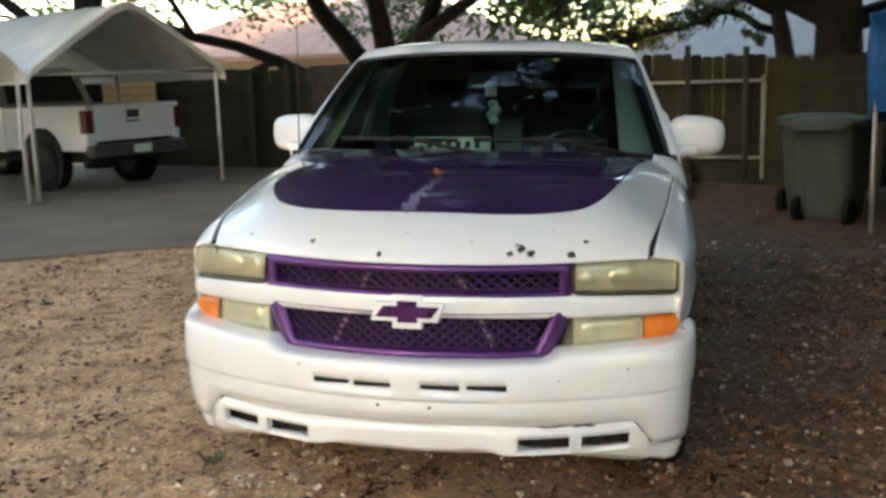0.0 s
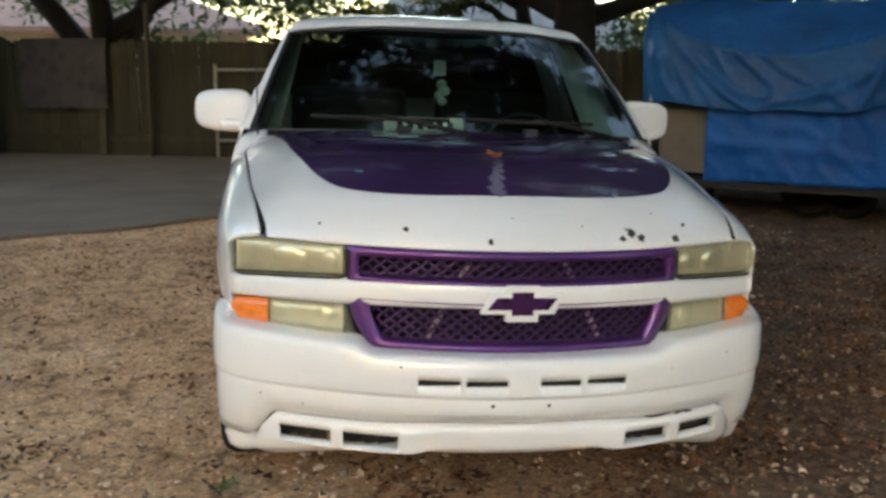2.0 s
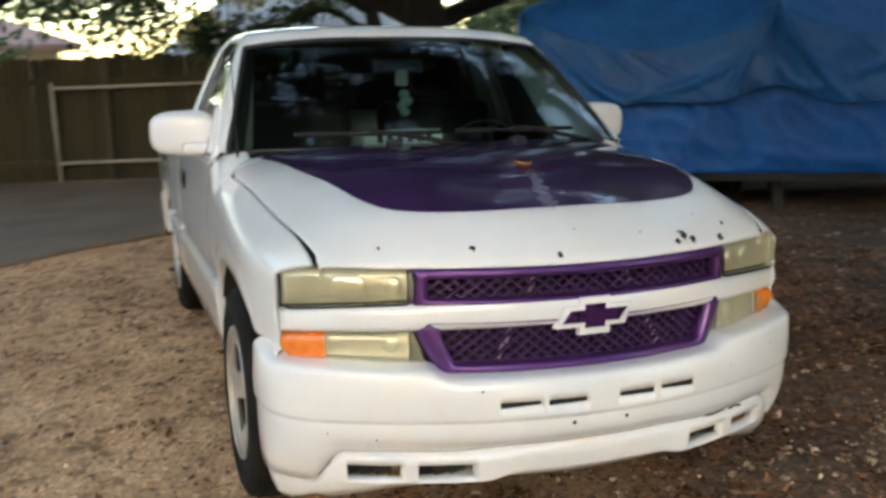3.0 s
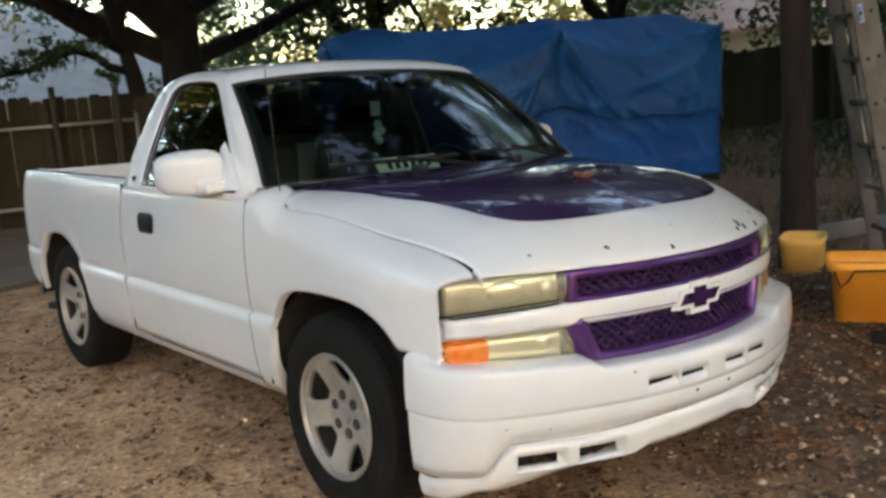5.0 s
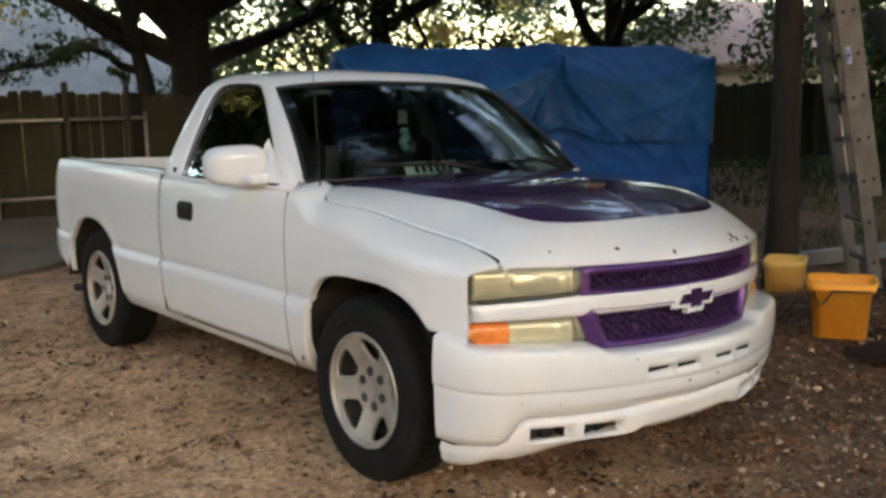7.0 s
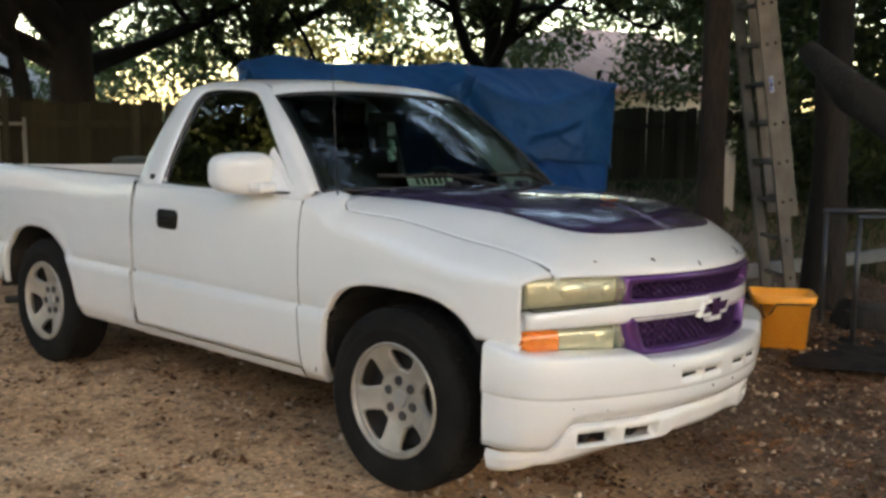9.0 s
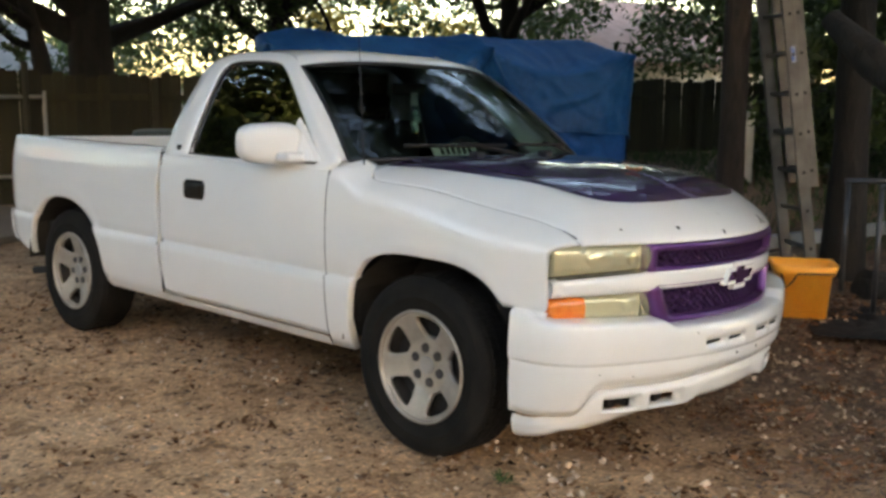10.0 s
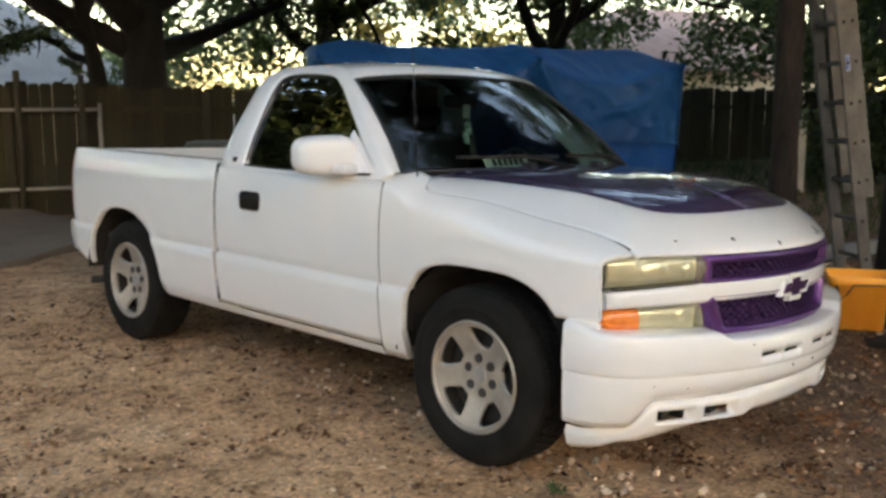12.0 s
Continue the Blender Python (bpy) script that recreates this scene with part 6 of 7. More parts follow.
# ---- things by the trees ----
def crate():
    c = thing("plastic_crate", pose(2.37, -0.29, terrain(2.37, -0.29) - 0.006, 0, 0, 30), "open orange plastic crate on the ground", "crate")
    V = []
    for z, hw, hd in ((0.0, 0.130, 0.150), (0.275, 0.148, 0.168), (0.28, 0.163, 0.185), (0.34, 0.176, 0.203), (0.342, 0.160, 0.183), (0.27, 0.145, 0.165), (0.015, 0.125, 0.145)):
        ring = []
        for k in range(32):
            a = 2 * math.pi * k / 32
            co, s = math.cos(a), math.sin(a)
            r = (abs(co) ** 9 + abs(s) ** 9) ** (-1 / 9)
            ring.append((hw * co * r, hd * s * r, z))
        V.append(ring)
    verts = [p for r in V for p in r]
    f = grid_faces(7, 32, closed=True)
    f.append(tuple(range(32))[::-1])
    f.append(tuple(6 * 32 + k for k in range(32)))
    put("box", verts, f, ORANGE, c, "orange crate body with a thick rim")
    tube("rope_handle", [(-0.17, 0.15, 0.29), (-0.175, 0.12, 0.20), (-0.175, 0.08, 0.24), (-0.17, 0.05, 0.29), (-0.172, -0.12, 0.297), (-0.17, -0.17, 0.297)], 0.006, BLACK, c, "black rope handle", sides=6)
    b = thing("plastic_bucket", pose(2.98, 0.46, terrain(2.98, 0.46) - 0.045, 0, 0, 24), "square yellow plastic bucket beside the crate", "bucket")
    V = []
    for z, r0 in ((0.0, 0.14), (0.24, 0.165), (0.245, 0.172), (0.285, 0.172), (0.285, 0.16), (0.02, 0.13)):
        ring = []
        for k in range(28):
            a = 2 * math.pi * k / 28
            r = r0 * (abs(math.cos(a)) ** 6 + abs(math.sin(a)) ** 6) ** (-1 / 6)
            ring.append((r * math.cos(a), 0.8 * r * math.sin(a), z))
        V.append(ring)
    f = grid_faces(6, 28, closed=True)
    f.append(tuple(range(28))[::-1])
    f.append(tuple(5 * 28 + k for k in range(28)))
    put("pail", [p for r in V for p in r], f, YELLOW, b)


crate()


def ladder():
    base = Vector((3.90, 0.35, 0.02))
    l = thing("extension_ladder", look(base, base + Vector((0, 0, -1))), "aluminium extension ladder leaning on a tree", "ladder")
    l.matrix_world = Matrix.Translation(base) @ pose(0, 0, 0, 0, 0, 51) @ pose(0, 0, 0, -9.5, 0, 0)
    for x in (-0.20, 0.20):
        box("stile", x - 0.014, x + 0.014, -0.045, 0.050, 0, 5.2, ALU, l, bevel=0.006)
    for x in (-0.165, 0.165):
        box("fly_stile", x - 0.014, x + 0.014, -0.135, -0.052, 0.75, 5.8, ALU, l, bevel=0.006)
    for k in range(17):
        tube("rung", [(-0.20, 0, 0.28 + k * 0.3), (0.20, 0, 0.28 + k * 0.3)], 0.017, ALU, l, sides=8)
    for k in range(16):
        tube("fly_rung", [(-0.16, -0.085, 0.88 + k * 0.3), (0.16, -0.085, 0.88 + k * 0.3)], 0.017, ALU, l, sides=8)
    for k in range(17):
        for y in (0.0,):
            bm = bmesh.new()
            bmesh.ops.create_cone(bm, cap_ends=True, segments=10, radius1=0.013, radius2=0.013, depth=0.006, matrix=Matrix.Translation((-0.216, y, 0.28 + k * 0.3)) @ pose(0, 0, 0, 0, 90, 0))
            part("rung_end", bm, DARK, l)
    for k in range(16):
        bm = bmesh.new()
        bmesh.ops.create_cone(bm, cap_ends=True, segments=10, radius1=0.013, radius2=0.013, depth=0.006, matrix=Matrix.Translation((-0.181, -0.085, 0.88 + k * 0.3)) @ pose(0, 0, 0, 0, 90, 0))
        part("rung_end", bm, DARK, l)
    box("sticker", -0.2165, -0.2145, -0.02, 0.015, 1.72, 1.84, STICKER, l, "blue and white warning sticker", 0.0)


STICKER = material("blue_sticker", (0.04, 0.12, 0.45), (0.5, 0.5, 0.5), scale=20, rough=0.5)
ladder()


# ---- trees ----
def leaf_cloud(rng, centres, radii, per, size, flat=0.75):
    """Arrays of small folded leaves gathered in clumps round the centres."""
    V, F = [], []
    C = np.repeat(np.array(centres), per, axis=0)
    R = np.repeat(np.array(radii), per)
    n = len(C)
    d = rng.normal(size=(n, 3))
    d /= np.linalg.norm(d, axis=1)[:, None]
    rr = R * rng.random(n) ** 0.45
    P = C + d * rr[:, None] * np.array([1, 1, flat])
    a = rng.normal(size=(n, 3))
    a /= np.linalg.norm(a, axis=1)[:, None]
    b = np.cross(a, rng.normal(size=(n, 3)))
    b /= np.linalg.norm(b, axis=1)[:, None]
    s = size * (0.6 + 0.8 * rng.random(n))[:, None]
    v0, v1, v2, v3 = P - a * s, P + b * s * 0.42, P + a * s, P - b * s * 0.42
    verts = np.stack([v0, v1, v2, v3], axis=1).reshape(-1, 3)
    return verts


def clearings(C, rng):
    """Thin the leaves where the neighbours' houses show above the fence and where the open sky is seen from the yard."""
    out = []
    for c in C:
        x, y, z = c
        a, b = (x + 0.5) / (y + 4.0), (x + 3.4) / (y + 3.2)
        if y > 12.0 and -0.46 < a < -0.04 and (z - 1.5) / (y + 4) < 0.080 and rng.random() < 0.72:
            continue
        if y > 9.5 and 0.28 < b < 0.43 and (z - 1.5) / (y + 3.2) < 0.07 and rng.random() < 0.85:
            continue
        e = (x + 3.8) / (y + 2.8)
        up = (z - 1.45) / math.hypot(x + 3.8, y + 2.8)
        if y > 7.5 and 0.012 < up < 0.20 and ((0.36 < e < 0.86 and rng.random() < 0.46) or (0.86 <= e < 1.9 and rng.random() < 0.26)):
            continue
        if -1.0 < x < 6.0 and 17.0 < y < 26.0 and z > 6.2 and rng.random() < 0.7:
            continue
        # unseen gap left in the boughs so sky reflects in the near flank
        d = Vector((x + 1.0, y, z - 1.0)).normalized()
        if d.dot(Vector((-0.66, 0.50, 0.55)).normalized()) > 0.965 + 0.02 * noise.noise((x * 0.5, y * 0.5, z * 0.5)):
            continue
        out.append(c)
    return out


def leaf_object(name, verts, mat, parent=None, label=""):
    n = len(verts) // 4
    me = bpy.data.meshes.new(name)
    me.vertices.add(len(verts))
    me.vertices.foreach_set("co", verts.astype(np.float32).ravel())
    me.loops.add(n * 4)
    me.loops.foreach_set("vertex_index", np.arange(n * 4, dtype=np.int32))
    me.polygons.add(n)
    me.polygons.foreach_set("loop_start", np.arange(n, dtype=np.int32) * 4)
    me.materials.append(mat)
    me.update(calc_edges=True)
    ob = new(name, me)
    if parent is not None:
        ob.parent = parent
    if label:
        tagged(ob, label)
    return ob


def grow(rng, bm, start, direction, length, radius, depth, tips, gnarl=0.35, up=0.1, sides=8):
    """A limb that bends as it goes and forks into thinner ones."""
    pts, rad = [Vector(start)], [radius]
    d = Vector(direction).normalized()
    steps = 6
    for k in range(steps):
        d = (d + Vector(rng.normal(size=3)) * gnarl * 0.35 + Vector((0, 0, up * 0.3))).normalized()
        pts.append(pts[-1] + d * length / steps)
        rad.append(radius * (1 - 0.55 * (k + 1) / steps))
    add_tube(bm, pts, rad, sides=max(5, sides - (2 if depth < 2 else 0)), caps=False)
    if depth == 0:
        tips.append(pts[-1])
        tips.append(pts[-3])
        return
    forks = 3 if depth > 1 else 2
    for k in range(forks):
        i = steps - (0 if k == 0 else rng.integers(1, 4))
        nd = (d + Vector(rng.normal(size=3)) * 0.75 + Vector((0, 0, up))).normalized()
        grow(rng, bm, pts[i], nd, length * rng.uniform(0.55, 0.8), rad[i] * 0.75, depth - 1, tips, gnarl, up, sides - 1)


def tree(x, y, height, r, seed, label, limbs, leaf=LEAF, bark=None, trunk_top=None, clump=(0.5, 0.9), per=110, size=0.07, lean=(0, 0), depth=2, category="tree", extra=(), cut_below=None):
    rng = np.random.default_rng(seed)
    z0 = min(float(ground_z(x)), terrain(x, y))
    t = thing("tree", pose(x, y, z0 - 0.05), label, category)
    bm = bmesh.new()
    top = trunk_top or height * 0.45
    pts = [(0, 0, 0), (0.02 + lean[0] * 0.15, lean[1] * 0.15, top * 0.15), (lean[0] * 0.5, lean[1] * 0.5, top * 0.5), (lean[0], lean[1], top)]
    pts = [tuple(p) for p in spline(pts, 12)]
    add_tube(bm, pts, [r * (1.35 if i == 0 else 1.12 if i == 1 else 1 - 0.25 * i / 11) for i in range(12)], sides=16)
    # rough up the trunk
    for v in bm.verts:
        k = 1 + 0.10 * noise.noise((v.co.x * 4 / max(r, 0.1) * 0.2, v.co.y * 4, v.co.z * 1.5))
        v.co.x, v.co.y = v.co.x * k, v.co.y * k
    tips = []
    for h, dirx, diry, dirz, length, rad in limbs:
        f = min(h / top, 1.0)
        base = Vector(pts[int(f * 11)])
        grow(rng, bm, base, (dirx, diry, dirz), length, rad, depth, tips)
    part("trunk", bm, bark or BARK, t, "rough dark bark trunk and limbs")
    C = [tuple(p) for p in tips] + list(extra)
    if cut_below is not None:
        C = [c for c in C if c[2] > cut_below]
    if y > 9:
        C = [c for c in C if not (0.02 < (x + c[0] - 0.3) / (y + c[1] + 4) < 0.14 and c[2] < 4.6)]
    C = [c for c in C if not (x > 7 and 0.61 < (y + c[1] + 2.8) / (x + c[0] + 3.8) < 0.70 and c[2] < 3.4)]
    C = [(px - x, py - y, pz) for px, py, pz in clearings([(x + c[0], y + c[1], c[2]) for c in C], rng)]
    if C and per:
        R = [rng.uniform(*clump) for _ in C]
        leaf_object("crown", leaf_cloud(rng, C, R, per, size), leaf, t, "uneven crown of small leaves")
    return t


OAK_LOW = [(1.2 + 2.6 * math.sin(k * 2.4), 1.6 + 1.9 * math.cos(k * 1.7), 3.3 + 0.75 * math.sin(k * 4.1)) for k in range(20)]
OAK_LIMBS = [(3.0, -0.9, -0.4, 0.55, 3.6, 0.26), (3.2, 0.9, -0.3, 0.5, 3.4, 0.26), (3.6, 0.1, -0.9, 0.5, 3.6, 0.24), (3.4, 0.2, 0.9, 0.6, 3.2, 0.22), (4.0, -0.4, 0.1, 1.0, 3.4, 0.22), (2.4, -0.95, 0.25, 0.28, 3.4, 0.20), (2.6, 0.8, 0.5, 0.3, 3.2, 0.18)]
tree(3.52, 10.85, 9.5, 0.36, 11, "large live oak with a dark trunk behind the fence", OAK_LIMBS, trunk_top=4.2, per=260, size=0.075, extra=OAK_LOW)
stem = tree(3.24, 10.95, 8.0, 0.145, 14, "leaning dark oak stem with an arching limb behind the fence", [(2.6, -0.8, -0.2, 0.5, 3.0, 0.10), (3.0, 0.4, -0.3, 0.8, 2.6, 0.09)], trunk_top=3.4, lean=(-0.75, -0.1), per=200, size=0.075)
ARCH_LIMB = [(2.72, 2.0), (2.45, 2.08), (2.28, 2.22), (2.01, 2.33), (1.75, 2.25), (1.39, 2.10), (1.09, 2.06), (0.80, 2.0), (0.50, 1.92)]
bm = bmesh.new()
add_tube(bm, [(x - stem.location.x, -0.05 + 0.03 * math.sin(5 * x), z - stem.location.z) for x, z in ARCH_LIMB], [0.065, 0.06, 0.056, 0.052, 0.048, 0.042, 0.034, 0.026, 0.014], 10)
for x, z, dx, dz in ((1.75, 2.25, -0.30, 0.22), (1.39, 2.10, -0.35, -0.13), (1.09, 2.06, -0.25, 0.24), (2.01, 2.33, -0.08, -0.30), (0.80, 2.0, -0.3, 0.10)):
    add_tube(bm, [(x - stem.location.x, -0.05, z - stem.location.z), (x + 0.5 * dx - stem.location.x, -0.1, z + 0.6 * dz - stem.location.z), (x + dx - stem.location.x, -0.12, z + dz - stem.location.z)], [0.018, 0.012, 0.006], 6)
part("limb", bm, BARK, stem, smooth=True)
tree(-3.9, 14.7, 8.0, 0.26, 12, "spreading oak with several stems behind the fence", [(1.2, -0.7, -0.2, 0.8, 4.2, 0.24), (1.3, 0.6, 0.1, 0.9, 4.2, 0.22), (1.6, 0.1, -0.4, 1.0, 4.5, 0.22), (1.4, -1.0, -0.3, 0.35, 4.6, 0.16), (2.0, 0.9, -0.2, 0.5, 4.0, 0.16)], trunk_top=2.2, per=330, size=0.09, clump=(0.7, 1.2))
tree(3.39, 0.76, 12.0, 0.108, 21, "straight slender tree trunk with reddish bark", [(5.5, 0.7, 0.2, 0.6, 2.6, 0.07), (6.2, -0.7, 0.4, 0.6, 2.6, 0.07), (6.8, 0.1, -0.8, 0.6, 2.4, 0.06)], bark=PINE_BARK, trunk_top=7.5, lean=(0.12, 0.05), per=190)
tree(4.42, 0.22, 12.0, 0.15, 22, "dark trunk behind the leaning ladder", [(5.0, 0.8, -0.2, 0.6, 2.8, 0.09), (5.6, -0.5, 0.7, 0.6, 2.6, 0.08)], trunk_top=7.0, lean=(0.15, 0.1), per=190)
tree(5.0, -0.35, 11.0, 0.13, 23, "dark crooked trunk near the rail", [(3.2, -0.2, -0.9, 0.5, 2.6, 0.07), (4.8, 0.6, -0.4, 0.6, 2.6, 0.07)], trunk_top=6.5, lean=(0.2, 0.0), per=190)
tree(11.5, 9.5, 9.0, 0.22, 24, "oak beyond the fence past the tarp", [(2.6, -0.9, -0.2, 0.5, 3.4, 0.14), (3.0, 0.8, -0.4, 0.6, 3.2, 0.14), (3.4, 0.1, 0.6, 0.8, 3.0, 0.12), (2.8, -0.4, -0.8, 0.5, 3.0, 0.12)], trunk_top=3.6, per=260, size=0.08)
tree(8.2, 12.5, 9.0, 0.22, 25, "oak behind the fence and the tarp", [(2.6, -0.9, -0.2, 0.5, 3.4, 0.14), (3.0, 0.8, -0.4, 0.6, 3.2, 0.14), (3.4, 0.1, 0.6, 0.8, 3.0, 0.12), (2.8, -0.4, -0.8, 0.5, 3.0, 0.12)], trunk_top=3.6, per=260, size=0.08, leaf=LEAF)
tree(-9.5, 13.5, 9.0, 0.22, 26, "oak behind the canopy", [(2.6, -0.9, -0.2, 0.5, 3.4, 0.14), (3.0, 0.8, -0.4, 0.6, 3.2, 0.14), (3.4, 0.1, 0.6, 0.8, 3.0, 0.12), (2.8, 0.6, -0.8, 0.4, 3.4, 0.12)], trunk_top=3.6, per=300, size=0.08)


# ---- neighbours' houses beyond the fence ----
def house(name_label, x, y, turn, w, d, eave, ridge, roof, wall):
    h = thing("house", pose(x, y, -0.1, 0, 0, turn), name_label, "house")
    box("wall", -w / 2 + 0.3, w / 2 - 0.3, -d / 2 + 0.3, d / 2 - 0.3, 0, eave + 0.1, wall, h, bevel=0)
    o = 0.25
    V = [(-w / 2 - o, -d / 2 - o, eave), (w / 2 + o, -d / 2 - o, eave), (w / 2 + o, d / 2 + o, eave), (-w / 2 - o, d / 2 + o, eave),
         (-w / 2 + d / 2, 0, ridge), (w / 2 - d / 2, 0, ridge)]
    V += [(a, b, c - 0.14) for a, b, c in V[:4]]
    put("roof", V, [(0, 1, 5, 4), (1, 2, 5), (2, 3, 4, 5), (3, 0, 4), (0, 6, 7, 1), (1, 7, 8, 2), (2, 8, 9, 3), (3, 9, 6, 0), (6, 9, 8, 7)], roof, h, smooth=False)
    return h


house("pale-roofed single-storey house beyond the fence", 4.4, 22.5, 0, 7.6, 5.0, 1.86, 4.2, ROOF_GREY, STUCCO)
house("cream house with a red-brown roof beyond the fence", -8.6, 29.0, 8, 13, 8, 2.45, 4.3, ROOF_RED, STUCCO)
house("house with a red-brown roof past the trees", 27.0, 17.0, -20, 12, 8, 2.4, 4.6, ROOF_RED, STUCCO)


# ---- woods all round ----
def woods():
    rng = np.random.default_rng(77)
    C, R = [], []
    for k in range(330):
        a = rng.uniform(0, 2 * math.pi)
        r = rng.uniform(34, 60)
        if (-0.01 < math.tan(a) < 0.13 and math.cos(a) > 0) or radians(53.5) < a < radians(58.5):
            continue
        C.append((r * math.sin(a), r * math.cos(a) + 4, rng.uniform(0.5, 11) * (0.6 + 0.4 * rng.random())))
        R.append(rng.uniform(1.2, 2.6))
    ob = leaf_object("woods", leaf_cloud(rng, C, R, 260, 0.20), LEAF)
    tagged(ob, "belt of green trees round the yard", "woods", kind="stuff")


woods()


def sun_block_trees():
    """An unseen dense stand added behind the camera, tall enough to keep the low sun off the yard."""
    rng = np.random.default_rng(78)
    C, R = [], []
    for k in range(1250):
        a = radians(rng.uniform(140, 275))
        r = rng.uniform(56, 64)
        C.append((r * math.sin(a), r * math.cos(a), rng.uniform(0.5, 13.2 + 0.8 * math.sin(a * 23))))
        R.append(rng.uniform(1.6, 2.6))
    tagged(leaf_object("sun_block_trees", leaf_cloud(rng, C, R, 130, 0.5, flat=0.9), LEAF), "unseen dense tree line added to block the low sun", "woods", kind="stuff")


sun_block_trees()
# two oaks out of view, added to fill the reflections in glass and paint
tree(-7.5, -7.5, 10, 0.28, 41, "unseen tall oak on the near side, added for reflections", [(3.0, -0.9, -0.3, 0.55, 3.6, 0.18), (3.2, 0.9, -0.3, 0.5, 3.6, 0.18), (3.6, 0.1, -0.9, 0.6, 3.4, 0.16), (3.6, 0.5, 0.9, 0.6, 4.2, 0.16), (4.2, 0.0, 0.1, 1.0, 3.6, 0.16)], trunk_top=4.4, per=240, size=0.11, clump=(0.7, 1.2))
tree(4.5, -8.5, 10, 0.28, 42, "second unseen oak on the near side, added for reflections", [(3.0, -0.9, -0.3, 0.55, 3.6, 0.18), (3.2, 0.9, -0.3, 0.5, 3.6, 0.18), (3.6, 0.1, -0.9, 0.6, 3.4, 0.16), (3.6, -0.4, 0.9, 0.6, 4.2, 0.16), (4.2, 0.0, 0.1, 1.0, 3.6, 0.16)], trunk_top=4.4, per=240, size=0.11, clump=(0.7, 1.2))


def overhang():
    """Boughs of the oaks over the back of the yard, and unseen clumps added overhead and round behind the camera."""
    rng = np.random.default_rng(91)
    # the high and rear clumps only dim the sky and darken reflections
    groups = [("bough", LEAF, [(rng.uniform(-6.5, 16), rng.uniform(8.2, 15), rng.uniform(4.0, 8.5)) for _ in range(330)], 210, 0.075, (0.5, 0.9)),
              ("bough", LEAF, [c for c in [(rng.uniform(2.5, 12), rng.uniform(-6, 8.5), rng.uniform(4.2, 9.0)) for _ in range(330)] if not (c[0] < 8.5 and c[1] > 2.5)], 210, 0.085, (0.5, 0.9)),
              ("bough", LEAF, [c for c in [(rng.uniform(-6, 5), rng.uniform(-8, 7), rng.uniform(6.0, 10.5)) for _ in range(420)] if not (c[0] > 2.6 and c[1] > 3.2)], 210, 0.14, (0.5, 0.95)),
              ("bough", LEAF, [(rng.uniform(-0.5, 5.0), rng.uniform(-1.5, 5.0), rng.uniform(5.6, 8.5)) for _ in range(45)], 190, 0.10, (0.5, 0.9)),
              ("bough", LEAF, [(rng.uniform(2.8, 9.5), rng.uniform(3.0, 9.5), rng.uniform(4.6, 9.5)) for _ in range(85)], 170, 0.075, (0.45, 0.85)),
              ("bough", LEAF, [(rng.uniform(-14, 26), rng.uniform(15, 30), rng.uniform(1.8, 9.0)) for _ in range(520)], 170, 0.10, (0.7, 1.5)),
              ("sunlit_bough", LEAF_SUNLIT, [(rng.uniform(12.0, 17.5), rng.uniform(15, 18), rng.uniform(2.8, 6.5)) for _ in range(40)] + [(rng.uniform(0.6, 3.4), rng.uniform(17, 20), rng.uniform(1.9, 3.6)) for _ in range(12)], 150, 0.08, (0.4, 0.9)),
              ("bough", LEAF, [(rng.uniform(-16, -2.5), rng.uniform(5, 15), rng.uniform(4.4, 11.5)) for _ in range(430)], 210, 0.14, (0.6, 1.1)),
              ("bough", LEAF, [(rng.uniform(-6, 14), rng.uniform(9, 17), rng.uniform(5.0, 13.0)) for _ in range(330)], 190, 0.16, (0.7, 1.2)),
              ("thicket", LEAF, [(rng.uniform(9.0, 22), rng.uniform(-7, 3.6), rng.uniform(0.5, 8.5)) for _ in range(620)], 190, 0.10, (0.6, 1.1)),
              ("thicket", LEAF, [(rng.uniform(5.0, 12), rng.uniform(11.0, 21), rng.uniform(1.5, 4.6)) for _ in range(62)], 170, 0.085, (0.5, 0.9)),
              ("thicket", LEAF, [(rng.uniform(14, 26), rng.uniform(4.5, 15), rng.uniform(2.0, 9.0)) for _ in range(360)], 190, 0.10, (0.6, 1.1)),
              ("bough", LEAF, [(rng.uniform(-17, -10), rng.uniform(-6, 8), rng.uniform(1.5, 8.0)) for _ in range(150)], 210, 0.10, (0.6, 1.1))]
    for name, mat, C, per, size, clump in groups:
        if mat is LEAF:
            # a gap towards the street beyond the neighbours lets the bright sky in
            C = [c for c in C if not (c[1] > 13 and 0.01 < (c[0] - 0.3) / (c[1] + 4) < 0.15 and c[2] < 7)
                 and not (0.5 < c[0] < 4.6 and 12 < c[1] < 19 and c[2] < 3.3)
                 and not (c[0] > 7 and 0.60 < (c[1] + 2.8) / (c[0] + 3.8) < 0.70 and c[2] < 3.3)]
        C = clearings(C, rng)
        R = [rng.uniform(*clump) for _ in C]
        ob = leaf_object(name, leaf_cloud(rng, C, R, per, size), mat)
        tagged(ob, "overhanging leafy oak boughs", "foliage", kind="stuff")


overhang()


